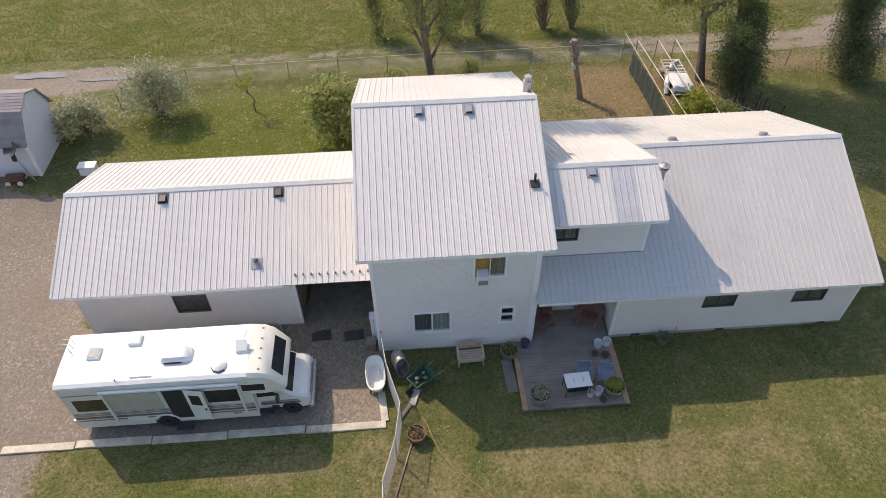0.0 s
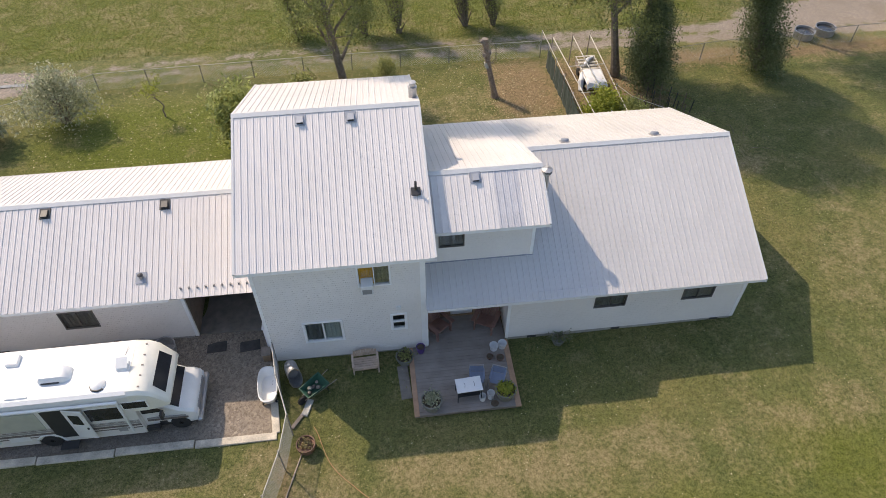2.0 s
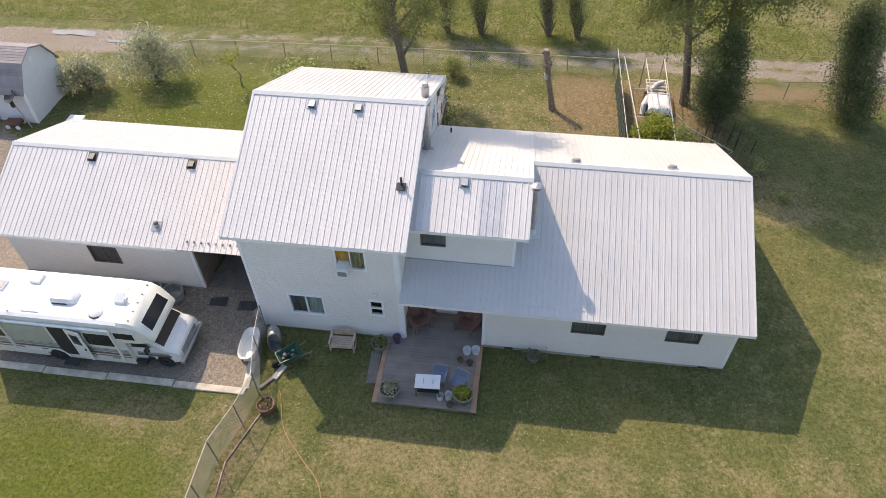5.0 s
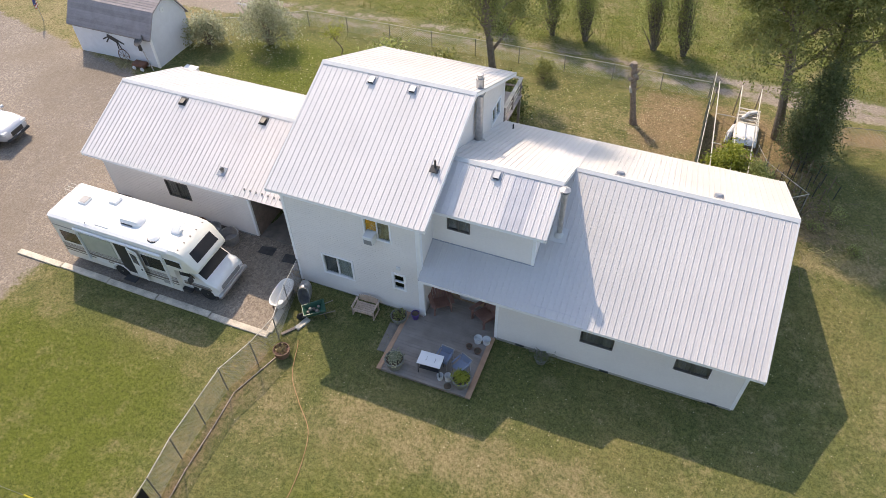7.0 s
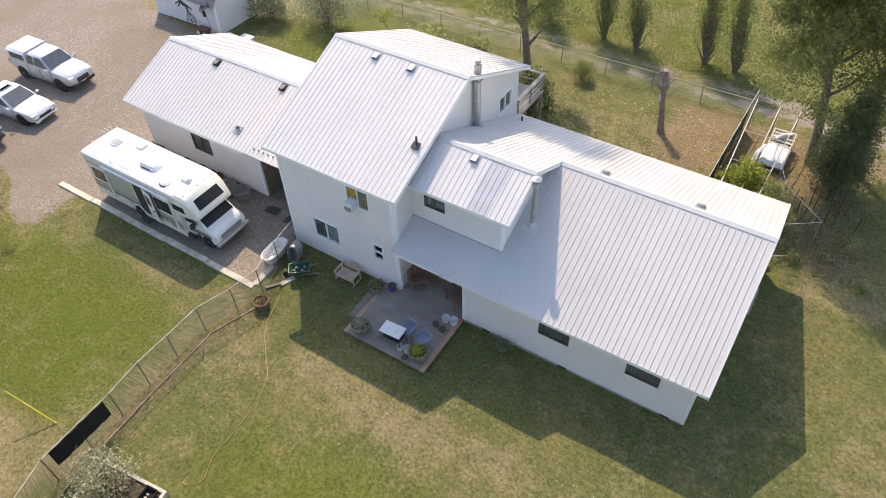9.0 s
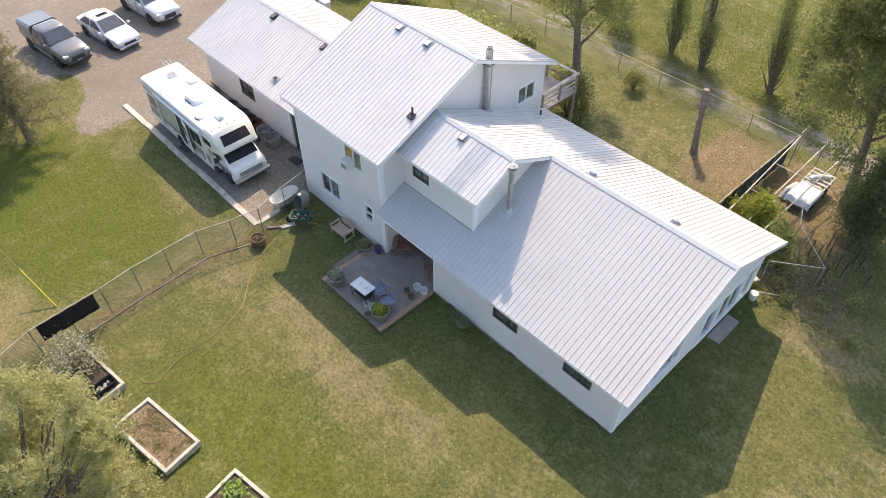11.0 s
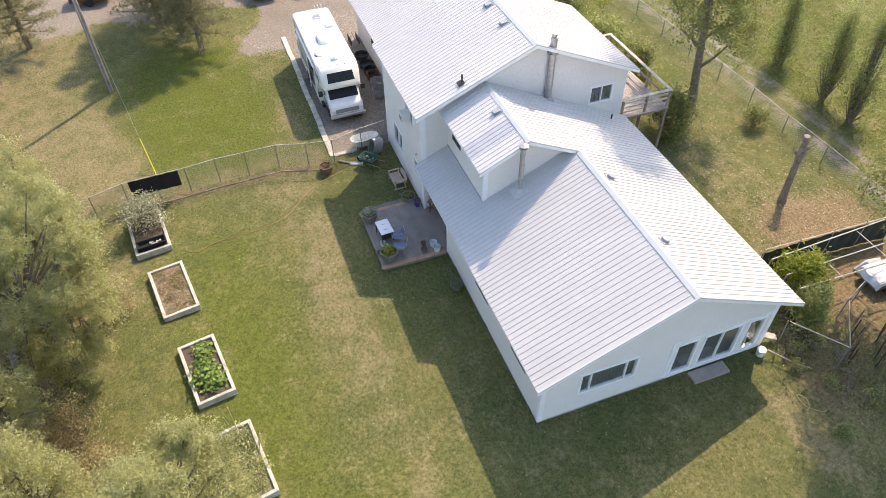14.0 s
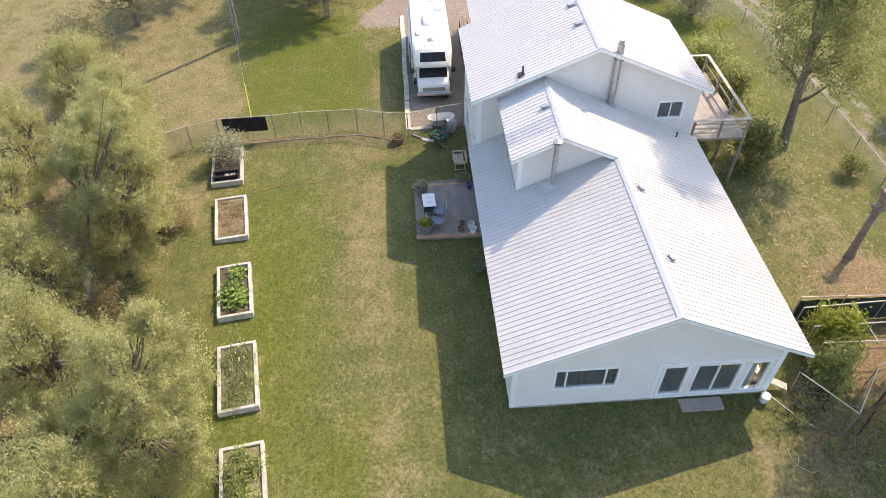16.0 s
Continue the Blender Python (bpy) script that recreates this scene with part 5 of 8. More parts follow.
def motorhome():
    z0 = 0.12
    rv = thing("motorhome", "white and cream motorhome parked on gravel, door open", "motorhome", (-7.5, 14.6, z0))
    Y0, Y1 = 13.46, 15.78
    X0, XF = -11.42, -5.0
    ZB, ZT = z0 + 0.5, z0 + 2.82

    # body with rounded roof edges, the front of the roof running into the cab-over
    def ring(x, zb, zt, i=0.0, e=0.10):
        a, b = Y0 + i, Y1 - i
        return [(x, a, zb), (x, b, zb), (x, b, zt - e * 1.6), (x, b - e * 0.5, zt - e * 0.5), (x, b - e * 1.6, zt), (x, a + e * 1.6, zt), (x, a + e * 0.5, zt - e * 0.5), (x, a, zt - e * 1.6)]
    body = part("body", G().loft([ring(X0, ZB, ZT - 0.05, 0.04), ring(X0 + 0.06, ZB, ZT), ring(XF, ZB, ZT + 0.03)]), RVCREAM, rv)
    roofm = [(Y0 + 0.03, ZT - 0.06), (Y0 + 0.16, ZT + 0.015), (14.62, ZT + 0.035), (Y1 - 0.16, ZT + 0.015), (Y1 - 0.03, ZT - 0.06)]
    k = len(roofm)
    g = G()
    g.add([(X0 - 0.01, y, z) for y, z in roofm] + [(XF, y, z + 0.03) for y, z in roofm], [(i, i + 1, k + i + 1, k + i) for i in range(k - 1)])
    g.add([(X0 - 0.01, y, z - 0.03) for y, z in roofm] + [(X0 - 0.01, y, z) for y, z in roofm], [(i, i + 1, k + i + 1, k + i) for i in range(k - 1)])
    part("roof_skin", g, RVWHITE, rv, "white fibreglass roof")
    # cab-over: nose leaning forwards
    def r2(x, lo, hi, i=0.0, e=0.12):
        a, b = Y0 + i, Y1 - i
        return [(x, a, lo), (x, b, lo), (x, b, hi - e), (x, b - e, hi), (x, a + e, hi), (x, a, hi - e)]
    part("cab_over", G().loft([r2(XF - 0.02, z0 + 1.78, ZT + 0.045), r2(-4.62, z0 + 1.74, ZT + 0.01, 0.02), r2(-4.3, z0 + 1.74, z0 + 2.66, 0.05), r2(-3.86, z0 + 1.8, z0 + 2.06, 0.12), r2(-3.8, z0 + 1.86, z0 + 1.98, 0.18, 0.06)]), RVYEL, rv, "cream cab-over bunk", True)
    # big dark window on the sloping nose
    def nose(f, y, off=0.012):
        a, b = Vector((-4.3, y, z0 + 2.66)), Vector((-3.86, y, z0 + 2.06))
        n = Vector((0.6, 0, 0.44)).normalized()
        return a.lerp(b, f) + n * off
    g = G().add([nose(0.12, 13.9), nose(0.12, 15.34), nose(0.84, 15.38), nose(0.84, 13.86)], [(0, 1, 2, 3)])
    part("nose_window", g, WINDSCREEN, rv, "wide dark front bunk window")
    for y in (13.75, 14.2, 14.62, 15.04, 15.5):
        part("marker_lamp", G().box(-4.66, -4.59, y - 0.03, y + 0.03, ZT - 0.02, ZT + 0.03, None, 0.01), WOOD_OLD, rv)
    # van cab
    c0, c1 = 13.62, 15.62
    def r3(x, lo, hi, i=0.0, e=0.1):
        a, b = c0 + i, c1 - i
        return [(x, a, lo), (x, b, lo), (x, b, hi - e), (x, b - e, hi), (x, a + e, hi), (x, a, hi - e)]
    part("cab", G().loft([r3(XF - 0.1, z0 + 0.42, z0 + 1.9, 0.02), r3(-4.5, z0 + 0.42, z0 + 1.84, 0.1), r3(-3.7, z0 + 0.4, z0 + 1.22, 0.06), r3(-3.45, z0 + 0.4, z0 + 1.16, 0.05), r3(-3.24, z0 + 0.42, z0 + 1.05, 0.08), r3(-3.18, z0 + 0.45, z0 + 0.92, 0.12)]), RVWHITE, rv, "white van cab and hood", True)
    sn = Vector((0.62, 0, 0.8)).normalized() * 0.014
    g = G().add([Vector(v) + sn for v in ((-4.47, 13.84, z0 + 1.815), (-4.47, 15.4, z0 + 1.815), (-3.73, 15.46, z0 + 1.243), (-3.73, 13.78, z0 + 1.243))], [(0, 1, 2, 3)])
    part("windscreen", g, WINDSCREEN, rv)
    part("grille", G().box(-3.19, -3.15, 13.95, 15.28, z0 + 0.66, z0 + 0.9, None, 0.01), PLASTIC_G, rv)
    for y in (13.84, 15.4):
        part("headlight", G().box(-3.24, -3.16, y - 0.13, y + 0.13, z0 + 0.68, z0 + 0.88, None, 0.02), PLASTIC_W, rv)
    part("bumper", G().box(-3.22, -3.04, 13.6, 15.64, z0 + 0.4, z0 + 0.6, None, 0.04), CHROME, rv)
    for y, s in ((c0 - 0.005, -1), (c1 + 0.005, 1)):
        g = G().add([(-4.95, y + 0.03 * -s, z0 + 1.75), (-4.6, y + 0.06 * -s, z0 + 1.72), (-4.15, y + 0.02 * -s, z0 + 1.3), (-4.95, y, z0 + 1.28)], [(0, 1, 2, 3)])
        part("cab_window", g, DARKGLASS, rv)
        part("mirror", G().box(-4.23, -4.13, y + s * 0.1, y + s * 0.34, z0 + 1.3, z0 + 1.62, None, 0.02).tube([(-4.2, y, z0 + 1.4), (-4.18, y + s * 0.2, z0 + 1.42)], 0.02), DARKMETAL, rv)
    # windows, stripes and panels along both sides
    for y, s in ((Y0, -1), (Y1, 1)):
        ya, yb = (y - 0.012, y + 0.02) if s < 0 else (y - 0.02, y + 0.012)
        for x0, x1, lo, hi in ((-11.1, -9.95, 1.35, 2.05), (-6.6, -5.45, 1.4, 2.15), (-5.3, -4.5, 1.98, 2.36)):
            w = part("side_window", G().box(x0, x1, ya, yb, z0 + lo, z0 + hi, None, 0.01), DARKGLASS, rv)
            part("window_rim", G().box(x0 - 0.04, x1 + 0.04, ya + 0.006 * -s, yb - 0.004 * s, z0 + lo - 0.04, z0 + hi + 0.04), RVWHITE, w)
        ya, yb = (y - 0.007, y + 0.02) if s < 0 else (y - 0.02, y + 0.007)
        part("stripe", G().box(X0 + 0.1, -5.05, ya, yb, z0 + 0.84, z0 + 0.96), RVSTRIPE, rv)
        part("stripe", G().box(X0 + 0.1, -5.05, ya, yb, z0 + 1.0, z0 + 1.1), RVGREY, rv)
        part("stripe", G().box(X0 + 0.1, -5.05, ya, yb, z0 + 2.3, z0 + 2.36), RVGREY, rv)
        part("skirt", G().box(X0 + 0.05, -8.72, y - 0.004 if s < 0 else y - 0.05, y + 0.05 if s < 0 else y + 0.004, z0 + 0.28, z0 + 0.52), RVCREAM, rv)
        part("skirt", G().box(-7.85, -5.0, y - 0.004 if s < 0 else y - 0.05, y + 0.05 if s < 0 else y + 0.004, z0 + 0.3, z0 + 0.52), RVCREAM, rv)
    for lo, hi, mt_ in ((0.70, 0.76, RVSTRIPE), (1.13, 1.16, RVSTRIPE), (1.19, 1.22, RVGREY)):
        part("stripe", G().box(X0 + 0.1, -5.05, Y0 - 0.006, Y0 + 0.02, z0 + lo, z0 + hi), mt_, rv)
    part("cab_stripe", G().box(-4.9, -3.5, c0 + 0.02, c0 + 0.06, z0 + 0.72, z0 + 0.8), RVSTRIPE, rv)
    part("cab_stripe", G().box(-4.9, -3.55, c0 + 0.02, c0 + 0.06, z0 + 0.84, z0 + 0.9), RVGREY, rv)
    part("step_well", G().box(-5.02, -4.55, Y0 + 0.02, c0 + 0.02, z0 + 0.35, z0 + 0.5), DARKMETAL, rv)
    part("fuel_door", G().box(-5.9, -5.6, Y0 - 0.009, Y0, z0 + 0.56, z0 + 0.8), RVGREY, rv)
    part("locker_door", G().box(-9.6, -8.9, Y0 - 0.009, Y0, z0 + 0.55, z0 + 0.82), RVWHITE, rv)
    part("wheel_arch", G().tube([(-8.28 + 0.46 * math.cos(a), Y0 - 0.01, z0 + 0.4 + 0.42 * math.sin(a)) for a in np.linspace(0, math.pi, 13)], 0.035, 6), RVWHITE, rv)
    part("slide_panel", G().box(-9.9, -8.15, Y0 - 0.03, Y0 + 0.02, z0 + 1.25, z0 + 2.28, None, 0.01), RVGREEN, rv, "pale green side panel")
    part("awning", G().tube([(-10.0, Y0 - 0.07, z0 + 2.52), (-5.35, Y0 - 0.07, z0 + 2.52)], 0.06, 10), RVWHITE, rv, "rolled white awning")
    for x in (-9.95, -5.4):
        part("awning_arm", G().box(x - 0.03, x + 0.03, Y0 - 0.09, Y0 - 0.01, z0 + 0.6, z0 + 2.5), RVWHITE, rv)
    # open entrance
    # flat dark panel paints the unlit interior beyond the open door
    part("doorway", G().box(-8.0, -7.28, Y0 - 0.008, Y0 + 0.03, z0 + 0.55, z0 + 2.38), DARKMETAL, rv)
    dm = pose(-7.26, Y0 - 0.02, 0, 0, 0, -11)
    d = part("door", G().box(0, 0.7, -0.05, 0.0, z0 + 0.56, z0 + 2.36, dm, 0.02), RVWHITE, rv, "open white entrance door")
    part("door_window", G().box(0.15, 0.55, -0.056, 0.006, z0 + 1.5, z0 + 2.1, dm), DARKGLASS, d)
    part("door_handle", G().box(0.58, 0.64, -0.09, -0.05, z0 + 1.25, z0 + 1.33, dm), DARKMETAL, d)
    part("step", G().box(-7.95, -7.35, Y0 - 0.36, Y0 - 0.05, z0 + 0.28, z0 + 0.33), DARKMETAL, rv)
    # roof fittings
    for x, y, l, w, h in ((-10.35, 14.78, 0.46, 0.5, 0.1), (-9.05, 15.25, 0.44, 0.46, 0.12), (-8.55, 13.72, 0.75, 0.08, 0.05)):
        part("roof_hatch", G().box(x - l / 2, x + l / 2, y - w / 2, y + w / 2, ZT + 0.0, ZT + 0.03 + h, None, 0.03), RVWHITE, rv, "white roof hatch")
        if l < 0.5:
            part("hatch_lid", G().box(x - l * 0.4, x + l * 0.4, y - w * 0.4, y + w * 0.4, ZT + 0.03 + h, ZT + 0.045 + h, None, 0.01), PLASTIC_G if x < -10 else PLASTIC_W, rv)
    part("roof_air_conditioner", G().loft([[(x, 14.5 + s * a, ZT + 0.02 + h) for s, h in ((-1, 0), (1, 0), (1, q * 0.6), (0.75, q), (-0.75, q), (-1, q * 0.6))] for x, a, q in ((-7.95, 0.3, 0.2), (-7.88, 0.34, 0.27), (-7.2, 0.33, 0.27), (-6.98, 0.26, 0.16), (-6.9, 0.18, 0.05))]), RVWHITE, rv, "white roof air conditioner", True)
    part("ac_mouth", G().box(-7.96, -7.93, 14.26, 14.74, ZT + 0.06, ZT + 0.16), DARKMETAL, rv, "dark air conditioner grille")
    part("ac_mouth", G().box(-7.85, -7.25, 14.155, 14.175, ZT + 0.05, ZT + 0.13), DARKMETAL, rv, "dark air conditioner grille")
    part("vent_mouth", G().tube([(-6.2, 13.9, ZT + 0.06), (-6.1, 13.72, ZT + 0.08), (-5.92, 13.68, ZT + 0.08), (-5.75, 13.76, ZT + 0.06)], 0.035, 6), DARKMETAL, rv, "dark vent opening")
    part("hatch_lid", G().box(-0.2, 0.2, -0.2, 0.2, 0, 0.03, pose(-5.25, 14.62, ZT + 0.24, 28, 0, 0), 0.01), RVWHITE, rv, "propped white hatch lid")
    part("antenna", G().tube([(-5.3, 14.9, ZT + 0.03), (-5.2, 15.4, ZT + 0.1)], 0.012, 5).tube([(-9.4, 13.65, ZT), (-9.4, 13.65, ZT + 0.12)], 0.03, 6), GALV, rv)
    part("tv_dome", G().lathe([(0.26, 0.0), (0.25, 0.08), (0.17, 0.15), (0.03, 0.18)], 18, pose(-5.95, 13.95, ZT + 0.02)), RVWHITE, rv, "", True)
    part("roof_hatch", G().box(-5.45, -5.05, 14.4, 14.8, ZT + 0.02, ZT + 0.14, None, 0.03), RVWHITE, rv)
    for y in (14.9, 15.1, 15.3):
        part("ladder_rung", G().tube([(X0 - 0.1, y, ZT + 0.0), (X0 - 0.1, y + 0.02, ZT + 0.28), (X0 + 0.2, y + 0.02, ZT + 0.25), (X0 + 0.25, y, ZT)], 0.015, 6), PIPEWHITE, rv)
    part("rear_bumper", G().box(X0 - 0.18, X0 - 0.02, Y0 + 0.1, Y1 - 0.1, z0 + 0.45, z0 + 0.6, None, 0.03), CHROME, rv)
    part("underbody", G().box(X0 + 0.15, -3.4, Y0 + 0.25, Y1 - 0.25, z0 + 0.28, z0 + 0.56), DARKMETAL, rv)
    for x in (-8.28, -3.84):
        inset = 0.11 if x < -6 else 0.32
        for y in (Y0 + inset, Y1 - inset):
            wheel(rv, x, y, z0 + 0.37, 0.37, 0.24)
    return rv


motorhome()


# ---- cars ----
def car(name, label, x, y, rz, paint, kind):
    """A car whose nose points along its own x; origin under its middle."""
    z = gz(x, y)
    m = pose(x, y, z, 0, 0, rz)
    c = thing(name, label, "car" if kind == "sedan" else "pickup", (0, 0, 0))
    c.matrix_basis = m
    L, W = (4.9, 0.92) if kind == "sedan" else (5.5, 0.95)
    lift = 0.22 if kind == "sedan" else 0.38
    belt = 0.92 if kind == "sedan" else 1.2

    h = L / 2
    hood = belt - 0.02
    rear = hood + 0.02 if kind == "sedan" else belt

    def ring(px, lo, hi, w, e=0.1):
        return [(px, -w, lo + 0.08), (px, -w + 0.06, lo), (px, w - 0.06, lo), (px, w, lo + 0.08), (px, w, hi - e), (px, w - e, hi), (px, -w + e, hi), (px, -w, hi - e)]

    def hull(px, lo, hi, w, crown=0.03):
        half = [(w * 0.86, lo), (w * 0.97, lo + 0.1), (w, lo + (hi - lo) * 0.45), (w * 0.985, hi - 0.16), (w * 0.93, hi - 0.04), (w * 0.8, hi), (w * 0.4, hi + crown)]
        return [(px, a, b) for a, b in half] + [(px, -a, b) for a, b in reversed(half)]
    part("body", G().loft([hull(-h, lift + 0.22, rear - 0.1, W - 0.16), hull(-h + 0.06, lift + 0.08, rear - 0.02, W - 0.06), hull(-h * 0.6, lift, rear, W), hull(0, lift, belt, W), hull(h * 0.3, lift, belt, W), hull(h * 0.46, lift, hood, W, 0.05), hull(h * 0.7, lift, hood - 0.03, W - 0.01, 0.05),
                           hull(h - 0.32, lift + 0.04, hood - 0.1, W - 0.05, 0.04), hull(h - 0.1, lift + 0.1, hood - 0.2, W - 0.15, 0.02), hull(h, lift + 0.18, hood - 0.32, W - 0.28, 0.0)], m), paint, c, "", True)
    top = 1.45 if kind == "sedan" else 1.82
    x0, x1, x2, x3 = (-1.95, -1.15, 0.1, 1.0) if kind == "sedan" else (-0.95, -0.8, 0.45, 1.2)
    wb, wt = W - 0.06, W - 0.22

    def deckring(f, z, inset):
        a, b = x0 + (x1 - x0) * f + inset, x3 + (x2 - x3) * f - inset
        w = wb + (wt - wb) * f - inset
        q = 0.09
        return [(a + q, -w, z), (b - q, -w, z), (b, -w + q, z), (b, w - q, z), (b - q, w, z), (a + q, w, z), (a, w - q, z), (a, -w + q, z)]
    part("cabin", G().loft([deckring(0, belt - 0.02, 0), deckring(0.5, (belt + top) / 2, 0), deckring(0.93, top - 0.07, 0), deckring(1, top - 0.015, 0.05), deckring(1, top + 0.02, 0.16), deckring(1, top + 0.03, 0.35)], m), paint, c, "", True)

    def pane(nm, a, bb, cc, d, n, s=0.86):
        q = [Vector(v) for v in (a, bb, cc, d)]
        ce = sum(q, Vector()) / 4
        q = [m @ (ce + (v - ce) * s + Vector(n) * 0.03) for v in q]
        part(nm, G().add(q, [(0, 1, 2, 3)]), CARGLASS, c)
    pane("windscreen", (x3, -wb, belt), (x3, wb, belt), (x2, wt, top - 0.03), (x2, -wt, top - 0.03), (0.6, 0, 0.7), 0.9)
    pane("rear_window", (x0, wb, belt), (x0, -wb, belt), (x1, -wt, top - 0.03), (x1, wt, top - 0.03), (-0.6, 0, 0.7), 0.88)
    mid = (x1 + x2) / 2
    for s in (-1, 1):
        for a, bb, at, bt in ((x0 + 0.12, mid - 0.04, x1 + 0.08, mid - 0.04), (mid + 0.04, x3 - 0.2, mid + 0.04, x2 - 0.02)):
            pane("side_window", (a, s * wb, belt + 0.02), (bb, s * wb, belt + 0.02), (bt, s * wt, top - 0.06), (at, s * wt, top - 0.06), (0, s, 0.25), 0.92)
        part("mirror", G().box(x3 - 0.2, x3 - 0.05, s * (W + 0.02), s * (W + 0.2), belt, belt + 0.14, m, 0.03), paint, c)
        part("headlight", G().box(h - 0.3, h - 0.04, s * (W - 0.42), s * (W - 0.1), hood - 0.32, hood - 0.17, m, 0.03), PLASTIC_W, c)
        part("tail_light", G().box(-h - 0.01, -h + 0.14, s * (W - 0.3), s * (W - 0.06), rear - 0.35, rear - 0.15, m, 0.02), RED, c)
    part("grille", G().box(h - 0.06, h + 0.02, -0.42, 0.42, lift + 0.22, hood - 0.3, m, 0.02), DARKMETAL, c)
    part("number_plate", G().box(h + 0.02, h + 0.03, -0.15, 0.15, lift + 0.12, lift + 0.22, m), PLASTIC_W, c)
    part("bumper", G().box(h - 0.12, h + 0.05, -W + 0.15, W - 0.15, lift + 0.02, lift + 0.2, m, 0.05), paint if kind == "sedan" else DARKMETAL, c)
    for s in (-1, 1):
        part("sill_trim", G().box(-h * 0.42, h * 0.42, s * (W - 0.06), s * (W + 0.012), lift - 0.02, lift + 0.1, m, 0.02), PLASTIC_G, c)
    for s in (-1, 1):
        for sx in ((-0.95, 0.02, 0.98) if kind == "sedan" else (-0.85, 0.2, 1.15)):
            part("door_seam", G().box(sx - 0.012, sx + 0.012, s * (W - 0.02), s * (W + 0.006), lift + 0.12, belt - 0.06, m), DARKMETAL, c)
        for sx in ((-0.75, 0.22) if kind == "sedan" else (-0.6, 0.4)):
            part("door_handle", G().box(sx, sx + 0.16, s * (W - 0.02), s * (W + 0.03), belt - 0.2, belt - 0.16, m), paint, c)
    part("lower_grille", G().box(h - 0.04, h + 0.055, -0.5, 0.5, lift + 0.06, lift + 0.14, m, 0.02), DARKMETAL, c)
    for sy in (-0.3, 0.3):
        part("wiper", G().tube([(x3 + 0.02, sy, belt + 0.03), (x3 - 0.25, sy + 0.3, belt + 0.17)], 0.012, 4, m), DARKMETAL, c)
    if kind == "sedan":
        part("sunroof", G().box(-0.45, -0.1, -0.36, 0.36, top + 0.012, top + 0.03, m), DARKGLASS, c)
    if kind == "canopy":
        part("canopy", G().loft([ring(-h + 0.1, belt - 0.02, 1.72, W - 0.05, 0.14), ring(-h + 0.3, belt - 0.02, 1.86, W - 0.06, 0.14), ring(-0.9, belt - 0.02, 1.86, W - 0.06, 0.14)], m), PAINT_WHITE, c, "white truck bed canopy", True)
        for s in (-1, 1):
            part("canopy_window", G().box(-h + 0.5, -1.05, s * (W - 0.065), s * (W - 0.04), 1.32, 1.66, m), DARKGLASS, c)
    elif kind == "pickup":
        part("canopy", G().loft([ring(-h + 0.1, belt - 0.02, 1.7, W - 0.05, 0.14), ring(-0.9, belt - 0.02, 1.8, W - 0.06, 0.14)], m), paint, c)
    r = 0.33 if kind == "sedan" else 0.39
    for wx in (-h * 0.58, h * 0.6):
        for s in (-1, 1):
            part("wheel_arch", G().lathe([(r + 0.09, -0.03), (r + 0.09, 0.03)], 16, m @ pose(wx, s * (W - 0.02), r, 90)), DARKMETAL, c)
            wheel(c, wx, s * (W - 0.08), r, r, 0.22, m)
    return c


car("pickup", "silver pickup with white bed canopy parked on the drive", -23.0, 19.3, 4, PAINT_SILVER, "canopy")
car("sedan", "white sedan with sunroof parked on the drive", -21.9, 15.9, 6, PAINT_WHITE, "sedan")
car("pickup", "dark grey truck with closed bed parked on the drive", -22.5, 12.7, 6, PAINT_GREY, "pickup")


# low open trailer with a slatted top beside the drive
tl = thing("trailer", "low dark red-brown trailer with pale slatted top", "trailer", (-24.6, 0.95, gz(-24.6, 0.95)))
tm = pose(-24.6, 0.95, gz(-24.6, 0.95), 0, 0, 84)
part("bed", G().box(-1.35, 1.35, -0.75, 0.75, 0.3, 0.42, tm, 0.02), RUST, tl)
for sgn in (-1, 1):
    part("side_panel", G().box(-1.35, 1.35, sgn * 0.75, sgn * 0.71, 0.42, 0.95, tm, 0.01), RUST, tl)
    part("end_panel", G().box(sgn * 1.35, sgn * 1.31, -0.71, 0.71, 0.42, 0.95, tm, 0.01), RUST, tl)
    part("wheel", G().lathe([(0.2, -0.08), (0.28, -0.07), (0.3, 0), (0.28, 0.07), (0.2, 0.08)], 16, tm @ pose(0, sgn * 0.86, 0.29, 90, 0, 0)), RUBBER, tl)
for i in range(8):
    part("slat", G().box(-1.3 + i * 0.34, -1.16 + i * 0.34, -0.72, 0.72, 0.95, 0.98, tm), WOOD_OLD, tl)
part("hitch", G().tube([(1.35, 0.3, 0.36), (2.2, 0, 0.36), (1.35, -0.3, 0.36)], 0.04, 6, tm), DARKMETAL, tl)


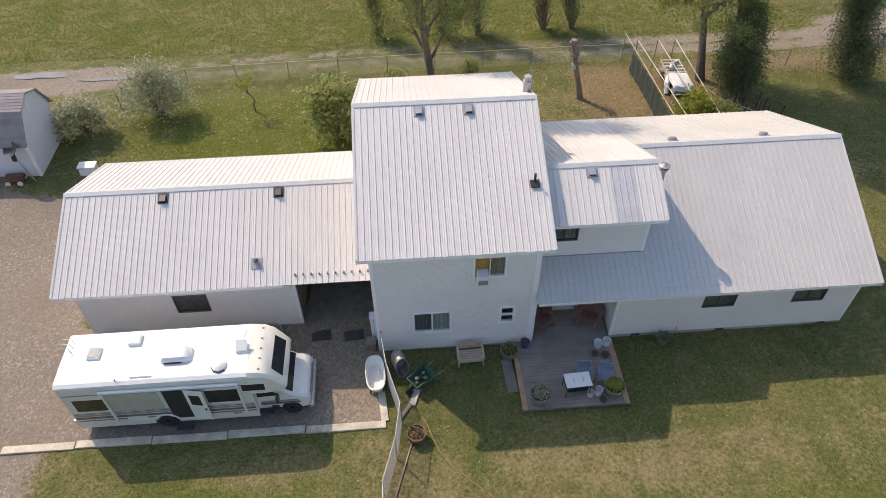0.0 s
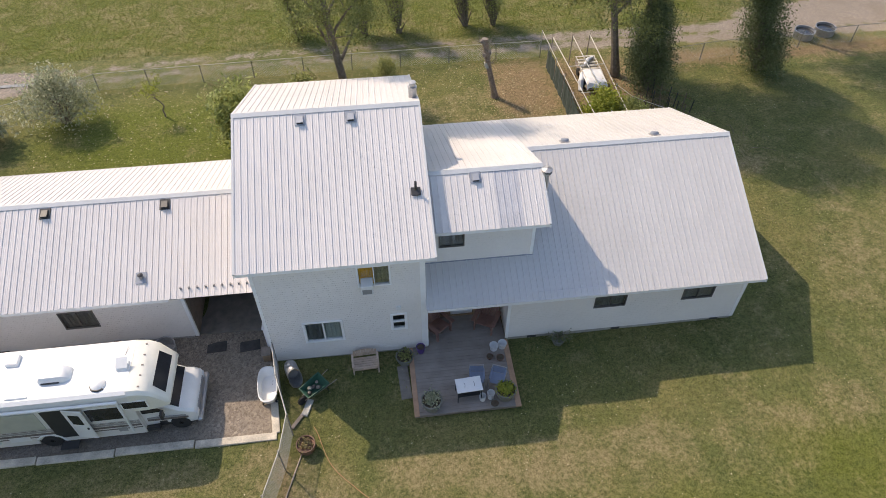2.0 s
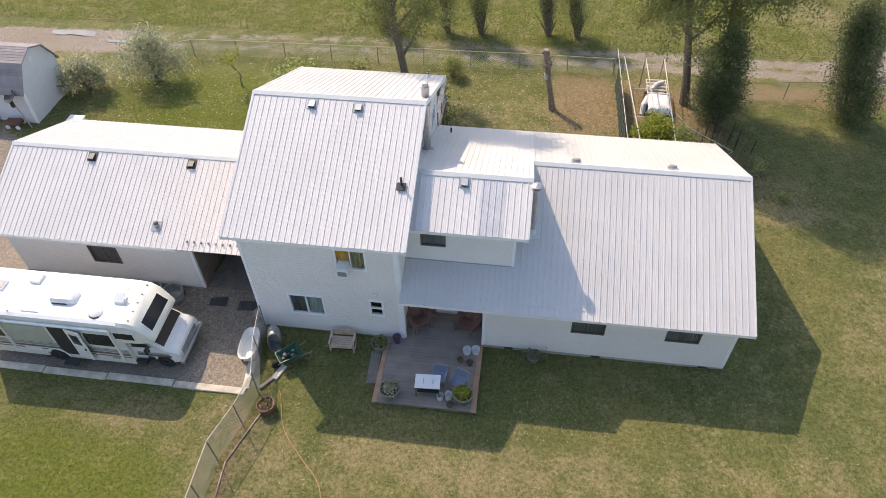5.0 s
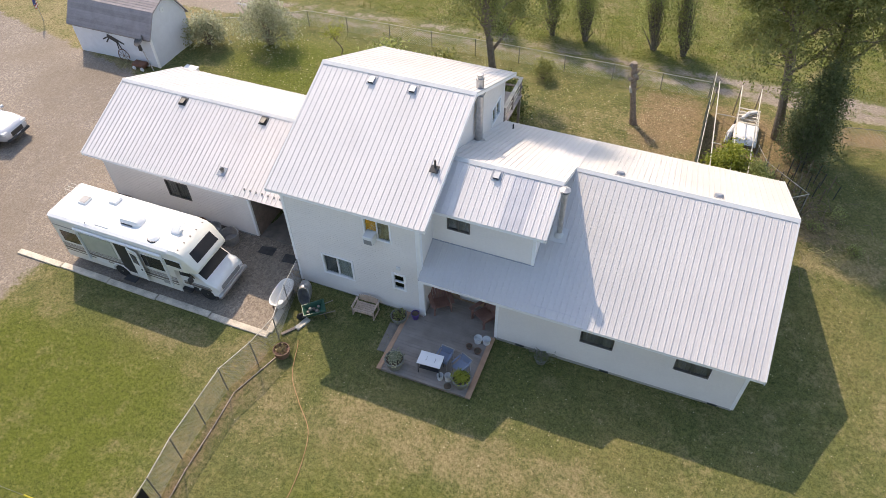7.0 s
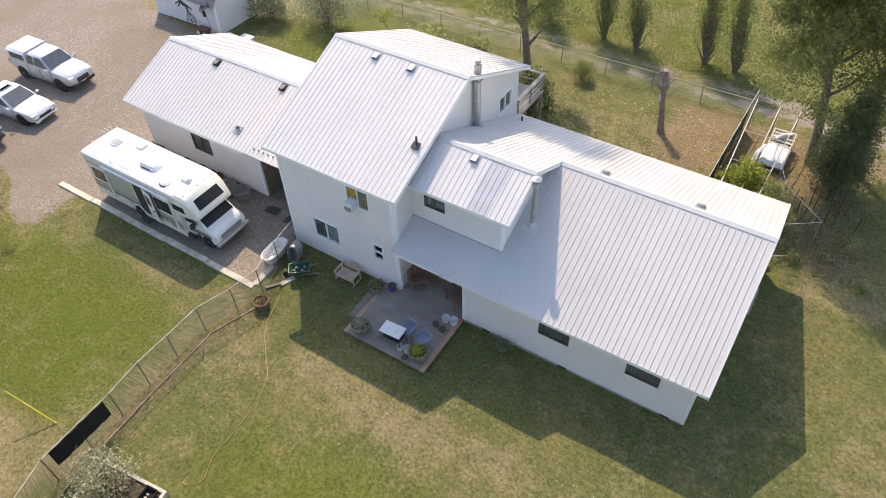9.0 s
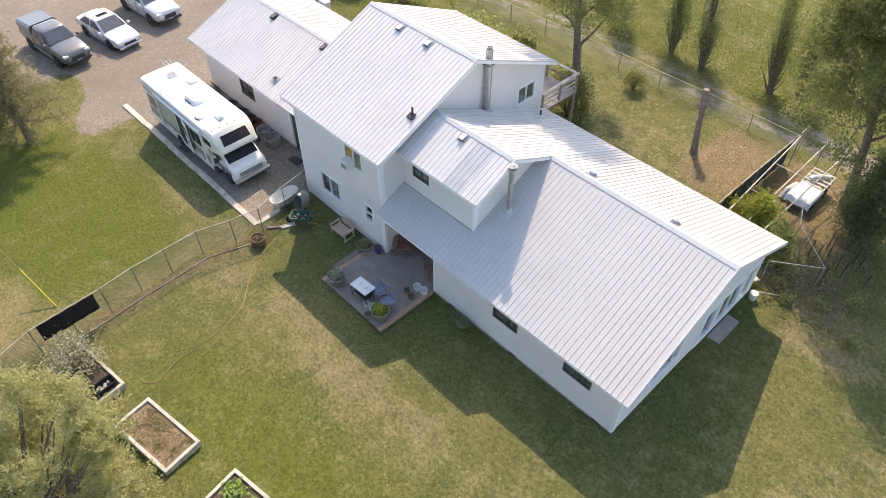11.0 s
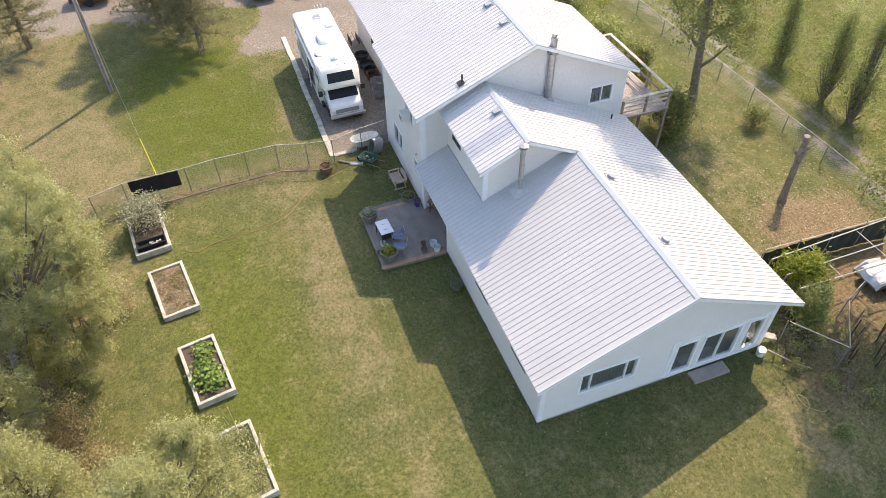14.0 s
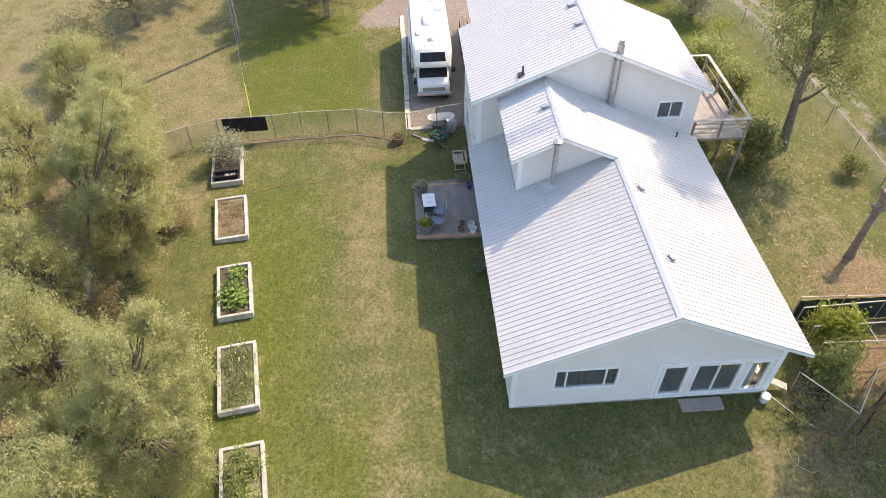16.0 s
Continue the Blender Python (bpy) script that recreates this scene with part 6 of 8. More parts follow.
# ---- shed ----
def shed():
    x0, x1, y0, y1 = -23.6, -17.5, 28.1, 31.6
    z = gz(-19, 29) - 0.05
    s = thing("shed", "pale barn-shaped garden shed with shingled roof", "shed", (-20.5, 29.8, z))
    prof = [(y0, z + 2.25), (y0 + 0.75, z + 3.35), ((y0 + y1) / 2, z + 3.75), (y1 - 0.75, z + 3.35), (y1, z + 2.25)]
    for a, b in ((x1 - 0.08, x1), (x0, x0 + 0.08)):
        part("wall", G().prism([(y0 + 0.02, z - 0.3), *[(p, q - 0.06) for p, q in prof], (y1 - 0.02, z - 0.3)], a, b), SHEDWALL, s)
    part("wall", G().box(x0 + 0.08, x1 - 0.08, y0 + 0.02, y0 + 0.1, z - 0.3, z + 2.2), SHEDWALL, s)
    part("wall", G().box(x0 + 0.08, x1 - 0.08, y1 - 0.1, y1 - 0.02, z - 0.3, z + 2.2), SHEDWALL, s)
    ex = [(y0 - 0.18, z + 2.0), *prof[1:4], (y1 + 0.18, z + 2.0)]
    for (ya, za), (yb, zb) in zip(ex, ex[1:]):
        r = part("roof", G().prism([(ya, za), (yb, zb), (yb, zb - 0.07), (ya, za - 0.07)], x0 - 0.15, x1 + 0.15), SHINGLE, s)
        n = max(int(math.hypot(yb - ya, zb - za) / 0.16), 1)
        for i in range(n):
            f0, f1 = i / n, (i + 1.15) / n
            up = za < zb
            if not up:
                f0, f1 = 1 - f0, 1 - f1
            pa = (ya + (yb - ya) * f0, za + (zb - za) * f0 + 0.022)
            pb = (ya + (yb - ya) * f1, za + (zb - za) * f1 + 0.006)
            part("shingle_course", G().prism([pa, pb, (pb[0], pb[1] - 0.012), (pa[0], pa[1] - 0.018)], x0 - 0.16, x1 + 0.16), SHINGLE, r)
    for yy in (y0 + 0.0,):
        part("corner_trim", G().box(x1 - 0.1, x1 + 0.02, yy - 0.01, yy + 0.1, z - 0.2, z + 2.2), TRIM, s)
    part("gable_vent", G().lathe([(0.17, 0), (0.17, 0.03), (0.1, 0.03), (0.1, 0.01)], 16, pose(x1, (y0 + y1) / 2 - 0.1, z + 3.1, 0, 90, 0)), PLASTIC_W, s)
    # dark metal ornament, kept as a plain running shape
    om = pose(-20.55, y0 + 0.01, z + 1.45, 0, 22, 0)
    g = G().box(-0.42, 0.42, -0.02, 0, -0.15, 0.15, om, 0.06)
    g.box(-0.72, -0.34, -0.022, 0, 0.04, 0.22, om @ pose(0, 0, 0.02, 0, 28, 0), 0.05)
    g.box(0.36, 0.82, -0.022, 0, 0.02, 0.13, om, 0.04)
    for k, (lx, lr) in enumerate(((-0.36, 40), (-0.26, 20), (0.28, -18), (0.36, -40))):
        g.box(-0.045, 0.045, -0.024, 0, -0.5, 0.0, om @ pose(lx, 0, -0.08, 0, lr, 0), 0.02)
    part("ornament", g, DARKMETAL, s, "dark metal wall ornament")
    w = thing("cartwheel", "old dark cartwheel leaning on the shed", "wheel", (-20.0, y0 - 0.12, z))
    g = G()
    g.tube([(-20.0 + 0.42 * math.cos(a), y0 - 0.12 + 0.1 * math.sin(a) * 0.3, z + 0.45 + 0.42 * math.sin(a)) for a in np.linspace(0, 2 * math.pi, 25)], 0.025, 6)
    part("rim", g, RUST, w)
    for i in range(8):
        a = i * math.pi / 4
        part("spoke", G().tube([(-20.0, y0 - 0.12, z + 0.45), (-20.0 + 0.42 * math.cos(a), y0 - 0.12, z + 0.45 + 0.42 * math.sin(a))], 0.012, 5), RUST, w)
    # low wagon
    wg = thing("wagon", "small dark garden wagon with pale wheels", "wagon", (-18.6, 27.7, z))
    part("tray", G().box(-19.05, -18.15, 27.45, 27.95, z + 0.2, z + 0.42, None, 0.03), RUST, wg)
    for x in (-18.9, -18.3):
        for y in (27.42, 27.98):
            part("wheel", G().lathe([(0.13, -0.03), (0.13, 0.03), (0.03, 0.04)], 12, pose(x, y, z + 0.13, 90, 0, 0)), PLASTIC_W, wg)
    # dish on a pole
    d = thing("satellite_dish", "dark satellite dish on a leaning pole", "dish", (-17.7, 27.8, z))
    part("pole", G().tube([(-17.65, 27.7, z - 0.1), (-18.1, 27.75, z + 1.75)], 0.035, 8), GALV, d)
    part("dish", G().lathe([(0.02, -0.1), (0.2, -0.06), (0.38, 0.03), (0.39, 0.05), (0.2, -0.03), (0.02, -0.07)], 18, pose(-18.1, 27.8, z + 1.95, 35, -20, 0)), DARKMETAL, d, "", True)
    part("receiver", G().box(-0.1, 0.1, -0.08, 0.08, 0, 0.45, pose(-18.1, 27.7, z + 1.35, 10, 10, 0), 0.03), DARKMETAL, d)
    return s


shed()
cr = thing("chest", "white slatted chest on the grass behind the garage", "chest", (-15.2, 28.3, gz(-15.2, 28.3)))
zc = gz(-15.2, 28.3)
part("body", G().box(-15.62, -14.8, 28.05, 28.5, zc - 0.05, zc + 0.5, None, 0.02), PLASTIC_W, cr)
for i in range(4):
    part("slat", G().box(-15.6, -14.82, 28.03, 28.06, zc + 0.06 + i * 0.11, zc + 0.12 + i * 0.11), TRIM, cr)
part("lid", G().box(-15.66, -14.76, 28.0, 28.55, zc + 0.5, zc + 0.56, None, 0.02), PLASTIC_W, cr)
fl = thing("flag", "small striped flag on a leaning pole", "flag", (-29.3, 30.5, gz(-29.3, 30.5)))
zc = gz(-29.3, 30.5)
part("pole", G().tube([(-29.3, 30.5, zc - 0.2), (-29.0, 30.4, zc + 2.6)], 0.025, 6), GALV, fl)
for i in range(7):
    part("stripe", G().box(-0.03, 0.03, -0.25, 0.25, 0, 0.09, pose(-28.95, 30.25, zc + 1.2 + i * 0.09, 0, 8, 30 + 3 * (i % 2))), RED if i % 2 == 0 else PLASTIC_W, fl)
part("canton", G().box(-0.04, 0.04, -0.26, 0.0, 0, 0.36, pose(-28.95, 30.25, zc + 1.47, 0, 8, 30)), NAVY, fl)


# ---- fences ----
def fence(name, label, pts, h=1.15, mesh=0.11, post_r=0.025, rail=True, rail_mat=None, wire_r=0.004):
    """A chain-link fence along plan points: posts, top rail and crossing wires."""
    f = thing(name, label, "fence", (pts[0][0], pts[0][1], gz(*pts[0])))
    P = [Vector((x, y, gz(x, y))) for x, y in pts]
    for p in P:
        part("post", G().tube([p - Vector((0, 0, 0.2)), p + Vector((rng.normal() * 0.03, rng.normal() * 0.03, h + 0.04))], post_r, 7), FENCEPIPE, f)
    for a, b in zip(P, P[1:]):
        if rail:
            part("rail", G().tube([a + Vector((0, 0, h)), b + Vector((0, 0, h))], 0.016, 6), rail_mat or FENCEPIPE, f)
        ln = (b - a).length
        g = G()
        n = int((ln + h) / mesh)
        for i in range(n):
            s = -h + i * mesh
            for sg in (1, -1):
                u0, v0, u1, v1 = s, 0.03, s + h, h
                if u0 < 0:
                    v0 += -u0 * (h - 0.03) / h
                    u0 = 0
                if u1 > ln:
                    v1 -= (u1 - ln) * (h - 0.03) / h
                    u1 = ln
                if u1 - u0 < 0.03:
                    continue
                if sg < 0:
                    v0, v1 = h + 0.03 - v0, h + 0.03 - v1
                p, q = a.lerp(b, u0 / ln) + Vector((0, 0, v0)), a.lerp(b, u1 / ln) + Vector((0, 0, v1))
                g.tube([p, q], wire_r, 3, caps=False)
        tagged(part("chain_link", g, WIRE, f), kind="stuff")
    return f


front = [(-0.55, 16.0), (-0.35, 14.6), (0.1, 12.95), (-0.1, 11.6), (-0.55, 10.1), (-0.52, 8.5), (-0.5, 7.0), (-0.3, 5.5), (-0.25, 4.0), (-0.15, 2.5), (0.35, 1.0), (1.1, -0.4)]
ff = fence("chain_link_fence", "curving grey chain-link fence across the front lawn", front, 1.52, 0.085, rail_mat=PIPEWHITE)
zc = 0.0
for a, b in (((-0.2, 2.8), (-0.24, 4.0)), ((-0.24, 4.0), (-0.29, 5.17))):
    m = frame_of((a[0] + 0.06, a[1], 0), (Vector((b[0], b[1], 0)) - Vector((a[0], a[1], 0))).normalized(), (-1, 0, 0))
    ln = math.hypot(b[0] - a[0], b[1] - a[1])
    k = 8
    part("shade_cloth", G().add([(ln * i / k, 0.02 * math.sin(i * 1.7), z) for z in (0.62, 1.53) for i in range(k + 1)] + [(ln * i / k, -0.006 + 0.02 * math.sin(i * 1.7), z) for z in (0.62, 1.53) for i in range(k + 1)],
         [(i, i + 1, k + 2 + i, k + 1 + i) for i in range(k)] + [(2 * k + 2 + i, 3 * k + 3 + i, 3 * k + 4 + i, 2 * k + 3 + i) for i in range(k)], m), BLACKCLOTH, ff, "black shade cloth tied to the wire")
bf = [(-21.5, 30.5), (-18.2, 32.4), (-15.2, 34.2), (-12.0, 37.0), (-9.1, 37.2), (-6.0, 37.3), (-3.0, 37.4), (0.0, 37.5), (2.9, 37.6), (5.9, 37.6), (8.9, 37.7), (11.9, 37.7), (14.7, 37.7)]
fence("chain_link_fence", "long grey chain-link fence along the back lane", bf, 1.15, 0.15, rail_mat=PIPEWHITE)
fence("wire_fence", "wire fence beyond the shaded lawn", [(21.0, 35.2), (24.4, 35.9), (27.6, 36.3), (31.2, 36.7), (35.0, 37.0), (37.5, 37.1)], 1.2, 0.2, 0.03)
bd_ = thing("edging_board", "reddish boards lying along the fence foot", "board", (0, 9, 0))
for (xa, ya), (xb, yb) in zip([(0.55, 12.5), (-0.25, 10.1), (-0.15, 8.4), (-0.1, 6.8), (0.05, 5.2), (0.15, 3.2)], [(-0.25, 10.1), (-0.15, 8.4), (-0.1, 6.8), (0.05, 5.2), (0.15, 3.2), (0.6, 1.4)]):
    ub = Vector((xb - xa, yb - ya, 0))
    mb = frame_of((xa, ya, (gz(xa, ya) + gz(xb, yb)) / 2), ub.normalized(), (-ub.normalized().y, ub.normalized().x, 0))
    half = ub.length / 2
    part("board", G().box(0.0, half + 0.1, -0.02, 0.02, 0.0, 0.04, mb, 0.006), PINKWOOD, bd_)
    part("board", G().box(half - 0.15, ub.length - 0.03, 0.0, 0.04, 0.03, 0.062, mb, 0.006), WOOD_OLD, bd_)

# pen behind the wing
pen = thing("pen_fence", "dark green cloth fence round the dog run", "fence", (14.7, 34, gz(14.7, 34)))
ys = [38.0, 36.2, 34.3, 32.4, 30.5, 28.6]
for y in ys:
    part("post", G().tube([(14.75, y, gz(14.75, y) - 0.2), (14.75, y, gz(14.75, y) + 1.72)], 0.026, 7), GALV, pen)
for a, b in zip(ys[1:], ys[2:]):
    k = 8
    za, zb = gz(14.75, a), gz(14.75, b)
    vs = [(14.72 + 0.03 * math.sin(i * 1.9 + j), a + (b - a) * i / k, za + (zb - za) * i / k + (0.05, 0.75, 1.4)[j]) for j in range(3) for i in range(k + 1)]
    vs += [(x + 0.008, y, z) for x, y, z in vs]
    o = 3 * (k + 1)
    fs = [(j * (k + 1) + i, j * (k + 1) + i + 1, (j + 1) * (k + 1) + i + 1, (j + 1) * (k + 1) + i) for j in range(2) for i in range(k)]
    part("cloth", G().add(vs, fs + [tuple(o + v for v in reversed(f)) for f in fs]), GREENCLOTH, pen)
part("rail", G().tube([(14.75, 38.0, gz(14.7, 38) + 1.7), (14.75, 28.6, gz(14.7, 28.6) + 1.7)], 0.02, 6), PIPEWHITE, pen)
fr = thing("pergola", "pale pipe pergola over the dog run", "pergola", (16.2, 32, gz(16.2, 32)))
for xa, xb in ((14.98, 15.35), (16.2, 16.3), (17.25, 17.1)):
    part("pipe", G().tube([(xa, 36.5, 1.6), (xb, 28.4, 1.75)], 0.028, 7), PIPEWHITE, fr)
    for y, x in ((36.4, xa), (28.4, xb)):
        part("upright", G().tube([(x, y, gz(x, y) - 0.2), (x, y, 1.75)], 0.03, 6), WOOD_OLD, fr)
for y in (30.6, 33.2):
    part("cross_pipe", G().tube([(15.2, y, 1.6), (17.2, y, 1.62)], 0.022, 6), PIPEWHITE, fr)
fence("chain_link_fence", "low wire fence with pale top pipe closing the dog run", [(18.15, 27.2), (20.0, 28.5), (18.0, 30.3), (17.5, 31.6)], 1.35, 0.3, rail_mat=PIPEWHITE, wire_r=0.002)
t = thing("pipe", "loose pale pipe lying by the wing corner", "pipe", (18.6, 26.3, gz(18.6, 26.3)))
part("tube", G().tube([(18.5, 26.25, gz(18.5, 26.25) + 0.35), (19.3, 27.1, gz(19.3, 27.1) + 0.04), (19.7, 27.55, gz(19.7, 27.5) + 0.02)], 0.022, 7), PIPEWHITE, t)
# rows of dark steel stakes with cross bars beside the pen
for r, (xa, ya, xb, yb) in enumerate(((18.6, 30.7, 20.1, 28.95), (19.3, 31.3, 20.9, 29.6), (20.0, 31.9, 21.5, 30.3))):
    st = thing("trellis", "row of dark rusty stakes with cross bars", "trellis", (xa, ya, gz(xa, ya)), "stake rows beside the dog run")
    for i in range(6):
        x, y = xa + (xb - xa) * i / 5 + rng.normal() * 0.05, ya + (yb - ya) * i / 5 + rng.normal() * 0.05
        part("stake", G().tube([(x, y, gz(x, y) - 0.2), (x + rng.normal() * 0.05, y + rng.normal() * 0.05, gz(x, y) + rng.uniform(0.95, 1.2))], 0.026, 5), DEADWOOD if (i + r) % 3 == 0 else DARKMETAL, st)
    for z in (0.35, 0.8):
        part("cross_bar", G().tube([(xa, ya, gz(xa, ya) + z), (xb, yb, gz(xb, yb) + z + 0.06)], 0.012, 4), RUST, st)
# cart under a white sheet
tz = gz(16.8, 33.9)
cx, cy = 16.35, 32.85
tr = thing("cart", "small flat cart with crates under a white sheet", "cart", (16.8, 33.9, tz))
part("bed", G().box(cx, cx + 1.15, cy, cy + 2.9, tz + 0.3, tz + 0.38, None, 0.02), WOOD_OLD, tr)
for x in (cx + 0.03, cx + 1.12):
    part("side_rail", G().tube([(x, cy, tz + 0.72), (x, cy + 2.9, tz + 0.76)], 0.03, 6), PIPEWHITE, tr)
    for y in (cy + 0.1, cy + 1.4, cy + 2.8):
        part("stanchion", G().tube([(x, y, tz + 0.36), (x, y, tz + 0.73)], 0.025, 6), PIPEWHITE, tr)
    for y in (cy + 0.7, cy + 2.1):
        part("wheel", G().lathe([(0.2, -0.07), (0.23, -0.03), (0.23, 0.03), (0.2, 0.07)], 14, pose(x, y, tz + 0.22, 0, 90, 0)), RUBBER, tr)
for i in range(5):
    part("lath", G().box(cx - 0.02, cx + 1.17, cy + 1.45 + i * 0.34, cy + 1.56 + i * 0.34, tz + 0.75, tz + 0.78), WOOD_LIGHT, tr)
part("crate", G().box(cx + 0.12, cx + 1.0, cy + 1.4, cy + 2.75, tz + 0.38, tz + 0.7, None, 0.03), WOOD_PALE, tr)
part("crate", G().box(cx + 0.08, cx + 1.05, cy + 0.05, cy + 1.1, tz + 0.38, tz + 0.66, None, 0.03), NAVY, tr)
k = 10
def drape(u, v):
    z = tz + 0.79 + 0.03 * math.sin(u * 9 + v * 5) - (0.3 * (0.12 - v) / 0.12 if v < 0.12 else 0) - (0.12 if u in (0, 1) else 0)
    return (cx - 0.04 + 1.24 * u, cy - 0.1 + 1.5 * v + 0.03 * math.sin(u * 13), z)
part("sheet", G().add([drape(i / k, j / k) for j in range(k + 1) for i in range(k + 1)], [(j * (k + 1) + i, j * (k + 1) + i + 1, (j + 1) * (k + 1) + i + 1, (j + 1) * (k + 1) + i) for j in range(k) for i in range(k)]), SHEET, tr, "smooth white sheet", True)
part("net_roll", G().tube([(cx + 0.25, cy + 1.8, tz + 0.85), (cx + 0.55, cy + 2.3, tz + 0.88), (cx + 0.95, cy + 2.6, tz + 0.85)], [0.08, 0.12, 0.08], 8), SHEET, tr)
part("net_roll", G().tube([(cx - 0.05, cy + 1.2, tz + 0.7), (cx - 0.2, cy + 0.7, tz + 0.5), (cx - 0.28, cy + 0.3, tz + 0.12)], [0.1, 0.17, 0.12], 8), SHEET, tr)

# carved stump
sz = gz(10.9, 33.1)
sp = thing("stump", "tall bare cut tree stump with ragged top", "stump", (10.9, 33.1, sz))
part("trunk", G().tube([(11.06, 33.2, sz - 0.2), (10.95, 33.26, sz + 0.4), (10.66, 33.55, sz + 1.7), (10.52, 33.72, sz + 2.5), (10.4, 33.8, sz + 3.4)], [0.26, 0.18, 0.15, 0.17, 0.15], 12), STUMPWOOD, sp, "", True)
part("wrap", G().lathe([(0.185, 0), (0.185, 0.32)], 12, pose(10.62, 33.6, sz + 1.75, -12, -12, 0)), WOOD_LIGHT, sp)
for i in range(6):
    a = i * 1.05
    part("stub", G().tube([(10.47, 33.74, sz + 2.45 + 0.22 * (i % 4)), (10.47 + 0.3 * math.cos(a), 33.74 + 0.3 * math.sin(a), sz + 2.6 + 0.25 * (i % 4))], [0.12, 0.1], 7), WOOD_OLD, sp)
g = G()
for i in range(40):
    a, q = rng.uniform(0, 2 * math.pi), rng.uniform(1.7, 3.1)
    b0 = Vector((10.62 - 0.13 * (q - 1.7), 33.6 + 0.13 * (q - 1.7), sz + q))
    g.tube([b0, b0 + Vector((math.cos(a) * 0.3, math.sin(a) * 0.3, 0.2)), b0 + Vector((math.cos(a) * 0.55, math.sin(a) * 0.55, rng.uniform(0.3, 0.75)))], [0.016, 0.01, 0.004], 4, caps=False)
part("sprouts", g, WOOD_OLD, sp, "thin bare sprouts")
part("cut_top", G().lathe([(0.17, 0), (0.15, 0.12), (0.02, 0.14)], 10, pose(10.38, 33.82, sz + 3.3)), WOOD_OLD, sp)

# white shed and troughs at the far side
ws = thing("outbuilding", "white boarded outbuilding with small windows", "shed", (40.2, 38.0, gz(40, 38)))
wm = pose(37.6, 34.6, gz(38, 36), 0, 0, -16)
part("wall", G().box(0, 6, 0, 0.12, -0.3, 2.4, wm).box(0, 0.12, 0.12, 5, -0.3, 2.4, wm).box(5.88, 6, 0.12, 5, -0.3, 2.4, wm).box(0.12, 5.88, 4.88, 5, -0.3, 2.4, wm), TRIM, ws)
part("roof", G().prism([(-0.3, 2.3), (2.5, 3.5), (5.3, 2.3), (5.3, 2.4), (2.5, 3.62), (-0.3, 2.4)], -0.3, 6.3, wm), ROOF, ws)
for y in (1.2, 2.0):
    part("window", G().box(-0.02, 0.02, y, y + 0.6, 1.4, 1.9, wm), DARKGLASS, ws)
for i, (x, y) in enumerate(((32.3, 38.1), (33.9, 38.4))):
    t = thing("trough", "oval galvanised stock trough by the fence", "trough", (x, y, gz(x, y)), "stock troughs")
    part("tank", G().lathe([(0.6, 0.0), (0.63, 0.05), (0.63, 0.5), (0.65, 0.55), (0.6, 0.55), (0.59, 0.12), (0.02, 0.1)], 24, pose(x, y, gz(x, y) - 0.02)), GALV, t, "", True)
    part("water", G().lathe([(0.585, 0.0), (0.02, 0.001)], 24, pose(x, y, gz(x, y) + 0.38)), DARKGLASS, t)

# utility pole with stay
uz = gz(-11.6, 1.9)
up = thing("utility_pole", "tall grey wooden utility pole with a stay wire", "pole", (-11.6, 1.9, uz))
part("pole", G().tube([(-11.6, 1.9, uz - 0.3), (-11.62, 1.92, uz + 8.5)], [0.16, 0.12], 12), WOOD_OLD, up, "", True)
part("conduit", G().tube([(-11.44, 1.86, uz - 0.1), (-11.46, 1.88, uz + 7.0)], 0.04, 7), GALV, up)
part("stay_wire", G().tube([(-2.2, 3.9, gz(-2.2, 3.9)), (-11.6, 1.95, uz + 7.6)], 0.006, 5), GALV, up)
va, vb = Vector((-2.2, 3.9, gz(-2.2, 3.9) + 0.02)), Vector((-11.6, 1.95, uz + 7.6))
part("stay_guard", G().tube([va, va.lerp(vb, 0.18)], 0.028, 8), YELLOW, up, "yellow plastic stay guard")


# ---- raised beds ----
def bed(x, y, ln, w, rz, label, h=0.3, fill=None):
    z = gz(x, y)
    m = pose(x, y, z, 0, 0, rz)
    b = thing("raised_bed", label, "garden bed", (0, 0, 0), "raised beds")
    b.matrix_basis = m
    for y0, y1, x0, x1 in ((-w / 2, -w / 2 + 0.13, -ln / 2, ln / 2), (w / 2 - 0.13, w / 2, -ln / 2, ln / 2), (-w / 2 + 0.13, w / 2 - 0.13, -ln / 2, -ln / 2 + 0.13), (-w / 2 + 0.13, w / 2 - 0.13, ln / 2 - 0.13, ln / 2)):
        part("side_board", G().box(x0, x1, y0, y1, -0.1, h, m, 0.012), WOOD_LIGHT, b)
    n = 14
    g = G().add([(-ln / 2 + 0.12 + (ln - 0.24) * i / n, -w / 2 + 0.12 + (w - 0.24) * j / 8, h - 0.09 + 0.02 * math.sin(i * 2.3 + j * 1.7)) for j in range(9) for i in range(n + 1)], [(j * (n + 1) + i, j * (n + 1) + i + 1, (j + 1) * (n + 1) + i + 1, (j + 1) * (n + 1) + i) for j in range(8) for i in range(n)], m)
    part("soil", g, fill or SOIL, b, "", True)
    return b, m, h


